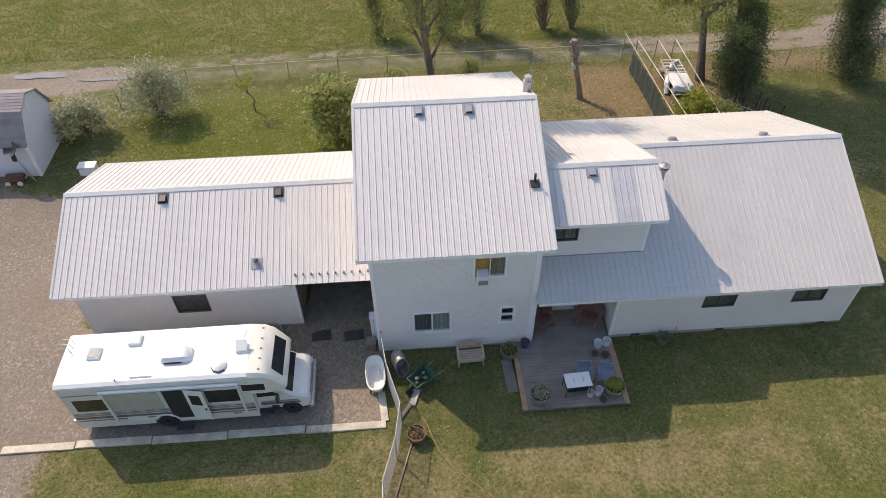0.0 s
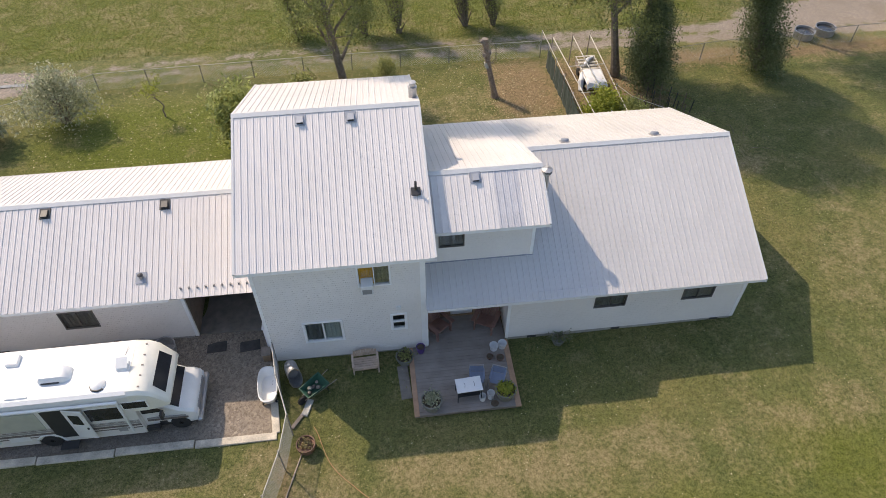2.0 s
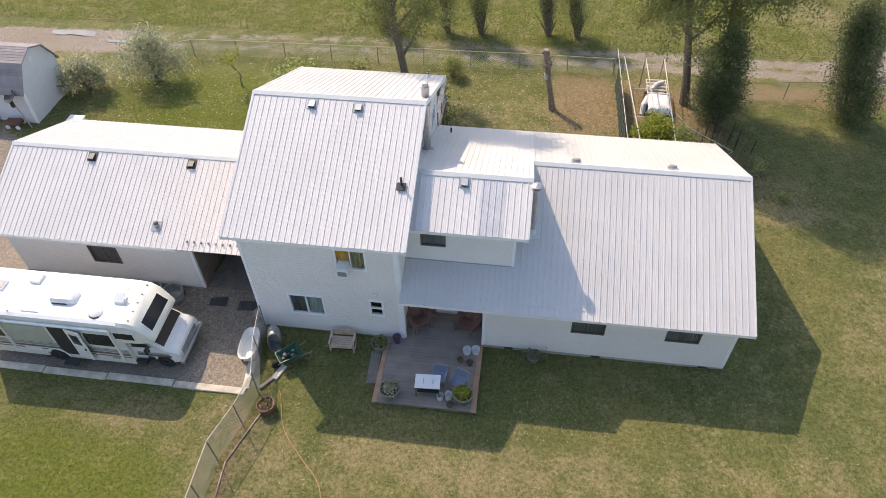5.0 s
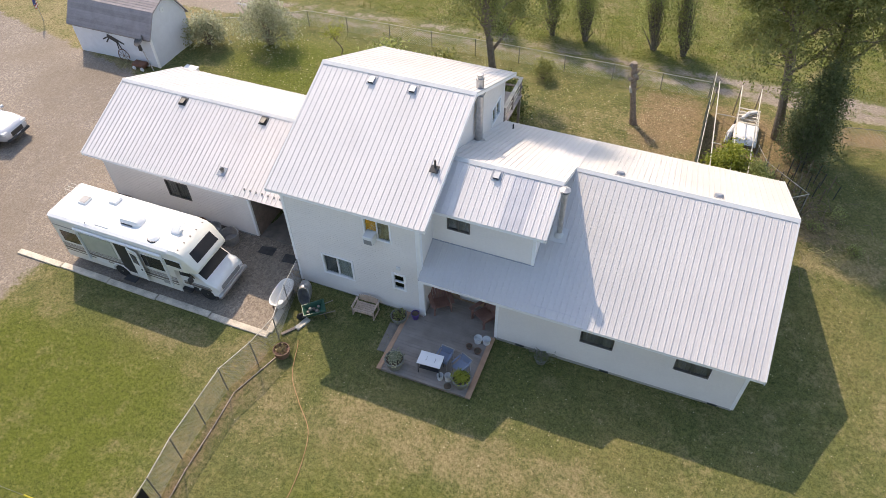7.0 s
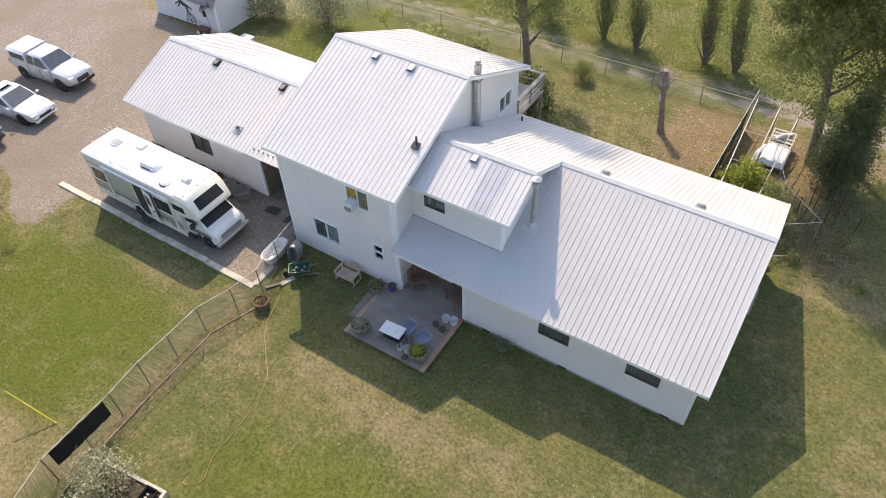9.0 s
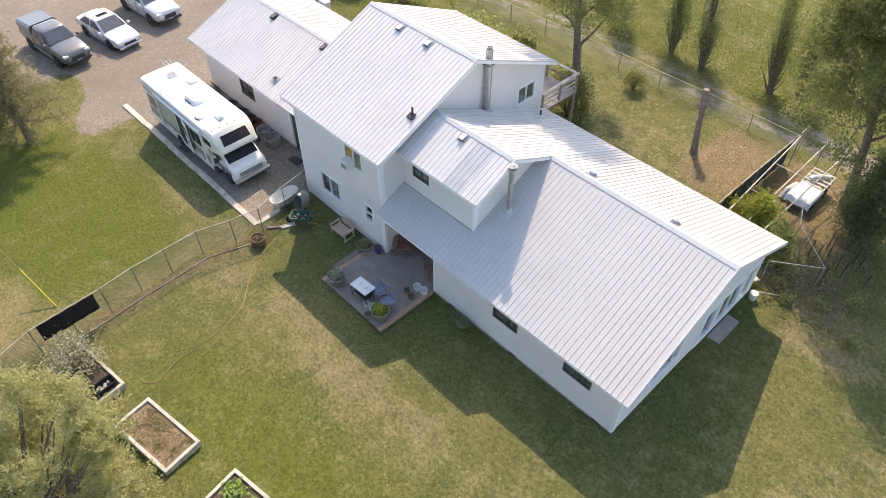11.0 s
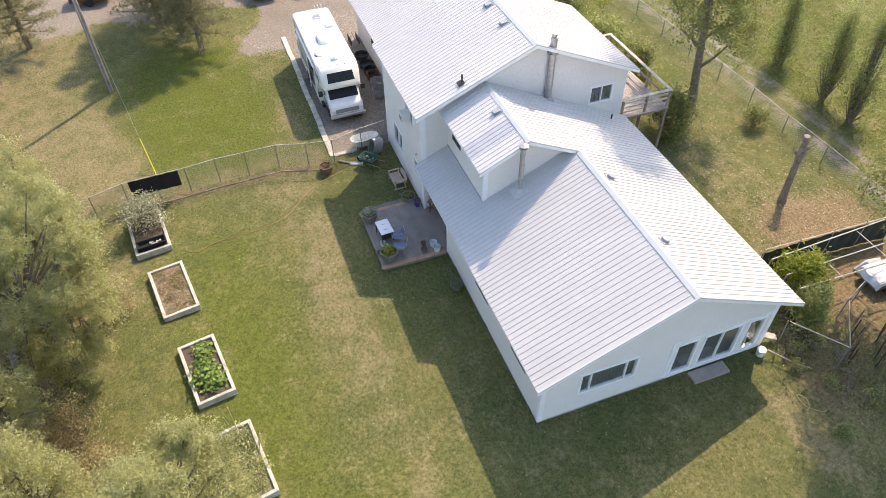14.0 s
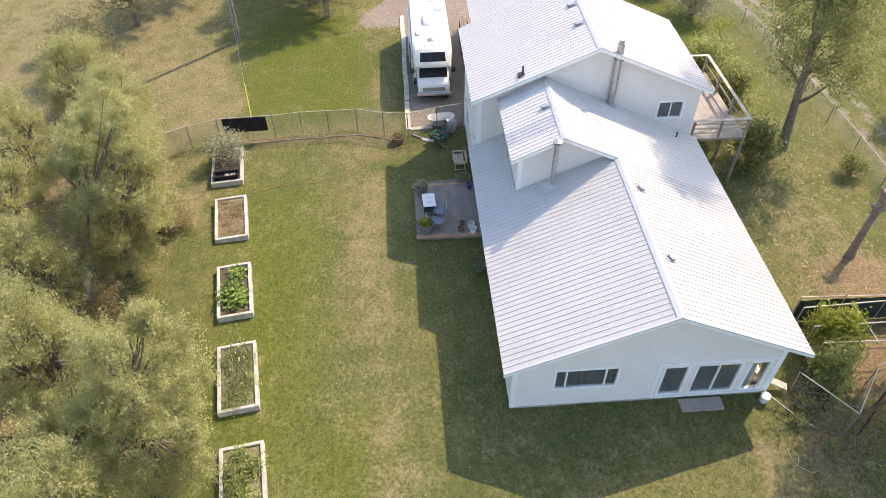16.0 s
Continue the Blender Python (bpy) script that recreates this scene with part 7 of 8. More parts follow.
def plants(name, label, m, h, ln, w, n, size, mt, top, spots=None, aspect=0.7, cat="plant"):
    p = thing(name, label, cat, (0, 0, 0))
    p.matrix_basis = m
    k = spots or 9
    S = np.stack([rng.uniform(-ln / 2, ln / 2, k), rng.uniform(-w / 2, w / 2, k), np.full(k, h - 0.1)], -1)
    C = S[rng.integers(0, k, n)] + np.abs(rng.normal(size=(n, 3))) * np.array([0, 0, top]) + rng.normal(size=(n, 3)) * np.array([0.17, 0.17, 0.03])
    V = leaf_quads(C, size, aspect, up=0.8)
    R, T = np.array(m.to_3x3()), np.array(m.translation)
    part("foliage", quads_mesh("foliage", V @ R.T + T, mt), None, p)
    g = G()
    for s in S:
        for i in range(4):
            g.tube([s, s + np.array([rng.normal() * 0.12, rng.normal() * 0.12, top * rng.uniform(0.8, 1.8)])], [0.012, 0.005], 4, m, caps=False)
    tagged(part("stalk", g, LEAF_GREEN if top < 0.5 else WOOD_PALE, p), kind="stuff")
    return p


b, m, h = bed(2.4, 3.25, 2.9, 1.6, 7, "dark-soiled raised bed with a black inner tray", 0.34)
tr = thing("trough_planter", "long black plastic trough standing in the raised bed", "planter", (0, 0, 0))
tr.matrix_basis = m
part("shell", G().loft([[(0.82, -0.58, h - 0.06), (1.2, -0.58, h - 0.06), (1.2, 0.58, h - 0.06), (0.82, 0.58, h - 0.06)], [(0.76, -0.66, h + 0.2), (1.26, -0.66, h + 0.2), (1.26, 0.66, h + 0.2), (0.76, 0.66, h + 0.2)],
                        [(0.8, -0.62, h + 0.2), (1.22, -0.62, h + 0.2), (1.22, 0.62, h + 0.2), (0.8, 0.62, h + 0.2)], [(0.85, -0.55, h + 0.03), (1.17, -0.55, h + 0.03), (1.17, 0.55, h + 0.03), (0.85, 0.55, h + 0.03)]], m), BLACKCLOTH, tr)
for i in range(7):
    part("rubble", G().lathe([(0.05, -0.03), (0.07, 0), (0.04, 0.03), (0.005, 0.04)], 7, m @ pose(1.0 + rng.uniform(-0.1, 0.1), 0.05 + rng.uniform(-0.1, 0.45), h + 0.07, 20 * i, 0, 40 * i)), WOOD_LIGHT, tr)
b, m, h = bed(6.58, 4.05, 3.05, 1.55, 9, "raised bed of dry straw in pale boards", 0.3, STRAW)
plants("dry_stubble", "dry plant stubble in the straw bed", m, h, 2.8, 1.15, 3600, 0.075, TUFT_DRY, 0.04, 60, 0.35)
b, m, h = bed(11.4, 4.9, 3.1, 1.5, 9, "raised bed full of leafy green squash", 0.3)
plants("squash_plant", "bright green broad-leaved squash plants in the bed", m, h, 2.6, 1.0, 1250, 0.16, LEAF_SQUASH, 0.16, 13, 0.8)
b, m, h = bed(15.95, 5.65, 3.2, 1.55, 9, "raised bed of tall seeding onions", 0.3, WEEDY)
on = thing("onion_plant", "tall seeding onion stalks with pale yellow heads", "plant", (0, 0, 0))
on.matrix_basis = m
g, hd = G(), G()
for i in range(46):
    px, py = rng.uniform(-1.35, 0.9), rng.uniform(-0.3, 0.6)
    tx, ty, tall = px + rng.normal() * 0.28 - 0.1, py + rng.normal() * 0.22, rng.uniform(0.55, 1.15)
    g.tube([(px, py, h - 0.1), ((px + tx) / 2, (py + ty) / 2, h + tall * 0.55), (tx, ty, h + tall)], [0.013, 0.011, 0.007], 5, m, caps=False)
    if i % 2:
        continue
    r = rng.uniform(0.022, 0.045)
    hd.lathe([(r * 0.5, -r * 0.8), (r, -r * 0.2), (r * 0.9, r * 0.4), (0.004, r)], 8, m @ pose(tx, ty, h + tall))
tagged(part("stalk", g, LEAF_GREY, on), kind="stuff")
tagged(part("seed_head", hd, FLOWERHEAD, on), kind="stuff")
plants("garden_weeds", "low green weeds in the raised bed", m, h, 2.8, 1.1, 2600, 0.12, LEAF_POPLAR, 0.1, 40, 0.3)
b, m, h = bed(20.55, 6.45, 3.2, 1.6, 9, "raised bed of mixed herbs in pale boards", 0.32, WEEDY)
cn = thing("garden_cane", "bundle of thin grey canes leaning on the raised bed", "canes", (0, 0, 0))
cn.matrix_basis = m
for i in range(9):
    part("cane", G().tube([(-1.3 + 0.14 * i, -0.86 - 0.03 * (i % 3), -0.02), (-1.5 + 0.2 * i + rng.normal() * 0.1, -0.8, 0.95 + rng.uniform(-0.1, 0.2))], 0.012, 5, m), WOOD_OLD, cn)
plants("herb_plant", "dark green bushy herbs in the bed", m, h, 2.5, 1.0, 2600, 0.13, LEAF_POPLAR, 0.25, 10, 0.5)
bush("bush", "silvery shrub growing in the raised bed", 1.7, 3.2, 1.7, 2.3, LEAF_GREY, 2600, 0.11)

# ---- timber edging of the gravel pad ----
ed = thing("timber_edging", "sun-bleached timber boards edging the gravel", "edging", (-7, 12.95, 0.05))
xs = [-14.2, -11.6, -8.9, -6.2, -3.4, -0.45]
for i, (a, b_) in enumerate(zip(xs, xs[1:])):
    z = gz((a + b_) / 2, 12.95)
    part("timber", G().box(a + 0.02, b_ - 0.02, 12.82 + 0.03 * (i % 2), 13.12 + 0.03 * (i % 2), z - 0.1, z + 0.07 + 0.01 * (i % 2), None, 0.015), WOOD_PALE, ed)
part("timber", G().box(0, 1.35, -0.14, 0.14, -0.1, 0.07, pose(-0.5, 13.1, 0, 0, 0, 96), 0.015), WOOD_PALE, ed)


def rounded_tub(prof, m, n=28, ex=3.0, sx=1.0, sy=1.0):
    """Rings of a rounded oblong."""
    rings = []
    for r, z in prof:
        ring = []
        for k in range(n):
            w = 2 * math.pi * k / n
            c, s = math.cos(w), math.sin(w)
            q = (abs(c) ** ex + abs(s) ** ex) ** (-1 / ex)
            ring.append((r * sx * c * q, r * sy * s * q, z))
        rings.append(ring)
    return G().loft(rings, m)


# bathtub
t = thing("bathtub", "old white enamel bathtub standing on the gravel", "bathtub", (-0.82, 14.88, 0.05))
m = pose(-0.82, 14.88, 0.03, 0, 0, 4)
part("tub", rounded_tub([(0.6, 0.1), (0.8, 0.14), (0.95, 0.5), (1.03, 0.53), (1.04, 0.57), (0.97, 0.58), (0.9, 0.54), (0.74, 0.22), (0.5, 0.19), (0.02, 0.18)], m, sx=0.36, sy=0.76), ENAMEL, t, "", True)
for x, y in ((-0.22, -0.5), (0.22, -0.5), (-0.22, 0.5), (0.22, 0.5)):
    part("foot", G().tube([(x, y, 0.14), (x * 1.2, y * 1.05, 0.0)], [0.05, 0.03], 7, m), DARKMETAL, t)
part("drain", G().lathe([(0.035, 0), (0.03, 0.012), (0.005, 0.012)], 10, m @ pose(0, -0.5, 0.19)), DARKMETAL, t)
for x in (-0.07, 0.07):
    part("tap_hole", G().lathe([(0.03, 0), (0.03, 0.01), (0.004, 0.01)], 8, m @ pose(0.18 + x * 0.1, 0.12 + x, 0.4, 0, -70, 0)), DARKMETAL, t)

# stock tank on its side
t = thing("stock_tank", "galvanised oval stock tank leaning on its side", "tank", (0.02, 15.65, 0.0))
m = pose(0.02, 15.55, 0.47, 78, 0, 20)
part("tank", rounded_tub([(0.95, 0.0), (1.0, 0.03), (1.0, 0.18), (1.02, 0.2), (1.0, 0.22), (1.0, 0.38), (1.03, 0.4), (1.0, 0.42), (1.0, 0.58), (1.05, 0.62), (0.97, 0.62), (0.95, 0.08), (0.02, 0.06)], m, ex=2.4, sx=0.25, sy=0.47), GALV, t, "", True)

# wheelbarrow
t = thing("wheelbarrow", "green wheelbarrow full of dark clutter", "wheelbarrow", (0.95, 14.68, 0))
m = pose(0.92, 14.62, 0, 0, 0, 38)
part("tray", G().loft([[(-0.32, -0.2, 0.3), (0.3, -0.24, 0.3), (0.3, 0.24, 0.3), (-0.32, 0.2, 0.3)], [(-0.5, -0.3, 0.56), (0.48, -0.36, 0.6), (0.48, 0.36, 0.6), (-0.5, 0.3, 0.56)], [(-0.47, -0.27, 0.56), (0.45, -0.33, 0.6), (0.45, 0.33, 0.6), (-0.47, 0.27, 0.56)], [(-0.3, -0.18, 0.33), (0.28, -0.22, 0.33), (0.28, 0.22, 0.33), (-0.3, 0.18, 0.33)]], m), GREENPAINT, t)
for s in (-1, 1):
    part("handle", G().tube([(-0.55, s * 0.1, 0.25), (0.2, s * 0.24, 0.32), (0.85, s * 0.3, 0.4)], 0.02, 6, m), WOOD_OLD, t)
    part("leg", G().tube([(0.35, s * 0.25, 0.34), (0.42, s * 0.25, 0.0)], 0.018, 6, m), DARKMETAL, t)
part("wheel", G().lathe([(0.1, -0.03), (0.19, -0.045), (0.2, 0.0), (0.19, 0.045), (0.1, 0.03)], 16, m @ pose(-0.6, 0, 0.2, 90, 0, 0)), RUBBER, t, "", True)
for x, y, r, mt in ((-0.15, 0.08, 0.1, STONEPOT), (0.1, -0.1, 0.09, STONE), (0.2, 0.12, 0.07, WOOD_OLD), (-0.28, -0.08, 0.09, DARKMETAL), (0.0, 0.02, 0.1, DARKMETAL)):
    part("clutter", G().lathe([(r * 0.6, -r * 0.6), (r, 0), (r * 0.7, r * 0.5), (0.01, r * 0.6)], 9, m @ pose(x, y, 0.45)), mt, t)
t = thing("plank", "pale offcut plank lying in the grass", "plank", (0.7, 14.0, 0))
part("plank_board", G().box(-0.35, 0.35, -0.12, 0.12, 0.0, 0.09, pose(0.62, 14.0, 0.01, 0, 0, 70), 0.01), WOOD_LIGHT, t)
part("plank_board", G().box(-0.5, 0.5, -0.07, 0.07, 0.0, 0.05, pose(0.35, 13.6, 0.03, 0, 3, 55), 0.01), WOOD_OLD, t)

# cut barrel planter by the fence
t = thing("barrel_planter", "rusty half-barrel planter with dry flowers", "planter", (0.62, 12.35, 0))
part("barrel", G().lathe([(0.26, 0), (0.33, 0.18), (0.34, 0.36), (0.35, 0.4), (0.31, 0.4), (0.3, 0.3), (0.02, 0.28)], 20, pose(0.62, 12.35, 0)), TERRA, t, "", True)
C = np.array([0.62, 12.35, 0.36]) + rng.normal(size=(160, 3)) * np.array([0.13, 0.13, 0.06])
tagged(part("dry_flower", quads_mesh("dry_flower", leaf_quads(C, 0.09, 0.7), TUFT_DRY), None, t), kind="stuff")

# wooden garden seat
t = thing("bench", "sun-faded pinkish wooden garden bench with arched back", "bench", (2.9, 15.6, 0))
m = pose(2.88, 15.62, 0.0, 0, 0, 2) @ Matrix.Diagonal((0.88, 0.88, 0.88, 1))
for i in range(5):
    part("seat_slat", G().box(-0.52, 0.52, -0.36 + i * 0.12, -0.26 + i * 0.12, 0.4, 0.43, m, 0.006), PINKWOOD, t)
for i in range(9):
    x = -0.46 + i * 0.115
    part("back_slat", G().box(x - 0.054, x + 0.054, 0.26, 0.29, 0.44, 0.72 + 0.12 * math.cos(x * 2.6), m @ pose(0, 0, 0, -8, 0, 0), 0.006), PINKWOOD, t)
for s in (-1, 1):
    part("armrest", G().box(s * 0.5, s * 0.6, -0.42, 0.3, 0.6, 0.64, m, 0.01), PINKWOOD, t)
    part("leg", G().box(s * 0.52, s * 0.58, -0.38, -0.32, 0.0, 0.6, m), PINKWOOD, t)
    part("leg", G().box(s * 0.52, s * 0.58, 0.2, 0.26, 0.0, 0.62, m), PINKWOOD, t)
    part("runner", G().box(s * 0.52, s * 0.58, -0.42, 0.32, 0.02, 0.07, m), PINKWOOD, t)
part("apron", G().box(-0.52, 0.52, -0.39, -0.36, 0.3, 0.4, m), PINKWOOD, t)


def pot(name, label, x, y, z, r, h, mt, leafm=None, n=0, spread=0.8, up=0.18, size=0.09):
    t = thing(name, label, "planter", (x, y, z))
    part("pot", G().lathe([(r * 0.72, 0), (r * 0.95, h * 0.55), (r, h * 0.9), (r * 1.06, h * 0.93), (r * 1.06, h), (r * 0.92, h), (r * 0.9, h * 0.85), (0.02, h * 0.84)], 22, pose(x, y, z)), mt, t, "", True)
    part("soil", G().lathe([(r * 0.9, 0), (0.02, 0.02)], 14, pose(x, y, z + h * 0.86)), SOIL, t)
    if n:
        C = np.array([x, y, z + h * 0.95]) + rng.normal(size=(n, 3)) * np.array([r * spread * 0.5, r * spread * 0.5, 0.02]) + np.abs(rng.normal(size=(n, 1))) * np.array([0, 0, up])
        part("foliage", quads_mesh("foliage", leaf_quads(C, size, 0.6, up=0.6), leafm), None, t)
    return t


pot("stone_planter", "mossy round planter beside the house wall", 4.42, 15.66, 0.0, 0.34, 0.42, STONEPOT, LEAF_GREEN, 160, 0.9, 0.08)
pot("glazed_pot", "small purple glazed pot at the deck corner", 5.08, 15.92, 0.2, 0.17, 0.34, PURPLE)
pot("stone_planter", "mossy round planter with mixed flowers on the deck", 5.25, 13.42, 0.2, 0.38, 0.5, STONEPOT, LEAF_GREY, 420, 0.78, 0.1)
pot("stone_planter", "round planter of yellow-green flowers on the deck", 8.06, 13.55, 0.2, 0.38, 0.5, STONEPOT, LEAF_BRIGHT, 520, 0.78, 0.12)
t = thing("flagstone", "flat grey flagstone set in the lawn", "stone", (4.3, 14.6, 0))
part("slab", G().box(-0.08, 0.34, -0.75, 0.75, -0.05, 0.03, pose(4.2, 14.7, 0.0, 0, 0, 3), 0.015), STONE, t)

# table and chairs on the deck
t = thing("patio_table", "white-topped patio table with black legs", "table", (6.6, 13.72, 0.2))
m = pose(6.68, 13.76, 0.2, 0, 0, 3) @ Matrix.Diagonal((0.86, 0.86, 0.95, 1))
part("tabletop", G().box(-0.56, 0.56, -0.36, 0.36, 0.72, 0.76, m, 0.01), PLASTIC_W, t)
for x in (-0.2, 0.22):
    part("handle_mark", G().tube([(x, -0.12, 0.763), (x + 0.03, 0.0, 0.764), (x, 0.12, 0.763)], 0.012, 5, m), PLASTIC_G, t)
for x in (-0.5, 0.5):
    for y in (-0.3, 0.3):
        part("leg", G().tube([(x, y, 0.72), (x * 1.04, y * 1.05, 0)], 0.022, 7, m), DARKMETAL, t)
part("shelf", G().box(-0.48, 0.48, -0.28, 0.28, 0.3, 0.33, m, 0.006), DARKMETAL, t)
part("apron", G().box(-0.52, 0.52, -0.32, 0.32, 0.64, 0.715, m), DARKMETAL, t)


def patio_chair(x, y, rz, z=0.2):
    t = thing("patio_chair", "faded blue sling patio chair with metal frame", "chair", (0, 0, 0), "chairs by the patio table")
    m = pose(x, y, z, 0, 0, rz)
    t.matrix_basis = m
    k = 6
    part("seat", G().add([(-0.25 + 0.5 * (i % 2), -0.24 + 0.5 * (i // 2) / k, 0.42 - 0.03 * math.sin(math.pi * (i // 2) / k)) for i in range(2 * k + 2)] + [(-0.25 + 0.5 * (i % 2), -0.24 + 0.5 * (i // 2) / k, 0.41 - 0.03 * math.sin(math.pi * (i // 2) / k)) for i in range(2 * k + 2)],
         [(2 * i, 2 * i + 1, 2 * i + 3, 2 * i + 2) for i in range(k)] + [(2 * k + 4 + 2 * i, 2 * k + 5 + 2 * i, 2 * k + 3 + 2 * i, 2 * k + 2 + 2 * i) for i in range(k)], m), BLUE, t)
    part("backrest", G().add([(-0.25, 0.27, 0.42), (0.25, 0.27, 0.42), (0.25, 0.38, 0.64), (-0.25, 0.38, 0.64), (-0.25, 0.282, 0.42), (0.25, 0.282, 0.42), (0.25, 0.392, 0.64), (-0.25, 0.392, 0.64)], [(0, 1, 2, 3), (7, 6, 5, 4)], m), BLUE, t)
    for s in (-1, 1):
        part("side_frame", G().tube([(s * 0.27, -0.26, 0), (s * 0.27, -0.24, 0.42), (s * 0.28, -0.2, 0.62), (s * 0.28, 0.3, 0.62)], 0.015, 6, m).tube([(s * 0.27, 0.3, 0), (s * 0.27, 0.26, 0.42), (s * 0.27, 0.4, 0.68)], 0.015, 6, m), GALV, t)
        part("armrest", G().box(s * 0.26 - 0.03, s * 0.26 + 0.03, -0.22, 0.3, 0.62, 0.645, m, 0.008), BLUE, t)
    part("top_bar", G().tube([(-0.27, 0.4, 0.68), (0.27, 0.4, 0.68)], 0.015, 6, m), GALV, t)
    return t


patio_chair(7.06, 14.2, -6)
patio_chair(7.82, 14.08, -22)


def bucket(label, x, y, z, r, h, mt, grp=""):
    t = thing("bucket", label, "bucket", (x, y, z), grp)
    part("pail", G().lathe([(r * 0.85, 0), (r, h), (r * 1.05, h), (r * 1.05, h - 0.03), (r * 0.97, h - 0.02), (r * 0.94, h - 0.005), (r * 0.82, 0.03), (0.01, 0.03)], 20, pose(x, y, z)), mt, t, "", True)
    part("bail", G().tube([(x - r, y, z + h * 0.9), (x - r * 0.7, y - r * 0.8, z + h * 0.75), (x + r * 0.7, y - r * 0.8, z + h * 0.75), (x + r, y, z + h * 0.9)], 0.006, 5), GALV, t)
    return t


bucket("open white plastic bucket on the deck", 7.98, 15.72, 0.2, 0.17, 0.26, PLASTIC_W, "buckets by the porch")
bucket("open white plastic bucket on the deck", 8.33, 15.78, 0.2, 0.17, 0.26, PLASTIC_W, "buckets by the porch")
bucket("small white plastic pail under the table", 7.18, 13.5, 0.2, 0.13, 0.26, PLASTIC_W)
bucket("white plastic jug beside the table", 7.5, 13.55, 0.2, 0.14, 0.34, PLASTIC_W)
pot("clay_pot", "small empty brown clay pot on the deck", 7.75, 15.3, 0.2, 0.13, 0.14, TERRA)
pot("clay_pot", "small empty brown clay pot on the deck", 8.15, 15.2, 0.2, 0.15, 0.14, TERRA)
pot("clay_pot", "low grey dish pot beside the table", 7.6, 13.22, 0.2, 0.17, 0.12, STONEPOT)


def lounge_chair(x, y, rz, z=0.2):
    t = thing("slatted_armchair", "red-brown slatted wooden armchair in the porch", "chair", (0, 0, 0), "porch armchairs")
    m = pose(x, y, z, 0, 0, rz)
    t.matrix_basis = m
    m = m @ Matrix.Diagonal((1.16, 1.16, 1.2, 1))
    for i in range(6):
        part("seat_slat", G().box(-0.28, 0.28, -0.32 + i * 0.1, -0.235 + i * 0.1, 0.36 - i * 0.025, 0.385 - i * 0.025, m, 0.005), WOOD_RED, t)
    for i in range(6):
        xx = -0.25 + i * 0.1
        part("back_slat", G().box(xx - 0.042, xx + 0.042, 0, 0.022, 0.0, 0.78 + 0.1 * math.cos(xx * 5), m @ pose(0, 0.26, 0.24, -24, 0, 0), 0.005), WOOD_RED, t)
    for s in (-1, 1):
        part("armrest", G().box(s * 0.28, s * 0.43, -0.42, 0.34, 0.55, 0.575, m, 0.006), WOOD_RED, t)
        part("leg", G().box(s * 0.3, s * 0.34, -0.36, -0.27, 0, 0.55, m), WOOD_RED, t)
        part("side_rail", G().box(s * 0.27, s * 0.3, -0.36, 0.5, 0.02, 0.14, m @ pose(0, 0, 0.16, -12, 0, 0)), WOOD_RED, t)
        part("rear_post", G().box(s * 0.3, s * 0.34, 0.24, 0.32, 0, 0.55, m), WOOD_RED, t)
    return t


lounge_chair(5.86, 16.86, 38)
lounge_chair(7.86, 16.9, -30)

# tubs and tyres along the garage wall
for i, (x, y, r, h) in enumerate(((-4.92, 17.0, 0.42, 0.55), (-5.9, 17.1, 0.38, 0.45))):
    z = gz(x, y)
    t = thing("tub_planter", "old round galvanised tub against the garage wall", "tub", (x, y, z), "tubs by the garage")
    part("tub", G().lathe([(r * 0.9, 0), (r, h * 0.5), (r * 1.02, h * 0.52), (r, h * 0.54), (r * 1.04, h), (r * 1.08, h), (r * 0.98, h - 0.01), (r * 0.9, 0.1), (0.01, 0.1)], 22, pose(x, y, z - 0.03)), GALV, t, "", True)
for x, y, r, h, mt, lab in ((-9.3, 17.1, 0.42, 0.3, DARKMETAL, "low dark tub beside the garage wall"), (-8.2, 17.1, 0.45, 0.26, DARKMETAL, "low dark tub beside the garage wall"), (-7.4, 17.1, 0.4, 0.32, DARKMETAL, "low dark tub beside the garage wall"), (-6.75, 17.1, 0.38, 0.42, RUST, "rusty brown tub against the garage wall")):
    z = gz(x, y)
    t = thing("tub_planter", lab, "tub", (x, y, z), "tubs by the garage")
    part("tub", G().lathe([(r * 0.9, 0), (r, h * 0.5), (r * 1.02, h * 0.52), (r, h * 0.54), (r * 1.04, h), (r * 1.08, h), (r * 0.98, h - 0.01), (r * 0.9, 0.08), (0.01, 0.08)], 22, pose(x, y, z - 0.03)), mt, t, "", True)
z = gz(-11.3, 17.1)
t = thing("wire_crate", "dark wire crate against the garage corner", "crate", (-11.3, 17.1, z))
part("base", G().box(-11.8, -10.8, 16.85, 17.4, z - 0.02, z + 0.05), WOOD_OLD, t)
for i in range(9):
    for y in (16.85, 17.38):
        part("bar", G().box(-11.8 + i * 0.122, -11.775 + i * 0.122, y, y + 0.02, z + 0.05, z + 0.5), DARKMETAL, t)
for y in (16.84, 17.11, 17.37):
    part("top_bar", G().box(-11.82, -10.78, y, y + 0.03, z + 0.5, z + 0.53), DARKMETAL, t)
t = thing("doormat", "dark mat on the ground before the breezeway", "mat", (-1.9, 17.2, 0.1))
part("mat", G().box(-0.4, 0.4, -0.25, 0.25, 0.0, 0.025, pose(-1.7, 17.05, gz(-1.7, 17.05) + 0.005, 0, 0, 6), 0.008), MATGREY, t)
t = thing("doormat", "dark mat beside the breezeway slab", "mat", (-3.0, 17.2, 0.1))
part("mat", G().box(-0.38, 0.38, -0.25, 0.25, 0.0, 0.025, pose(-3.0, 17.1, gz(-3.0, 17.1) + 0.005, 0, 0, 2), 0.008), MATGREY, t)
t = thing("utility_box", "tall white meter box at the house corner", "box", (-0.8, 16.9, 0.3))
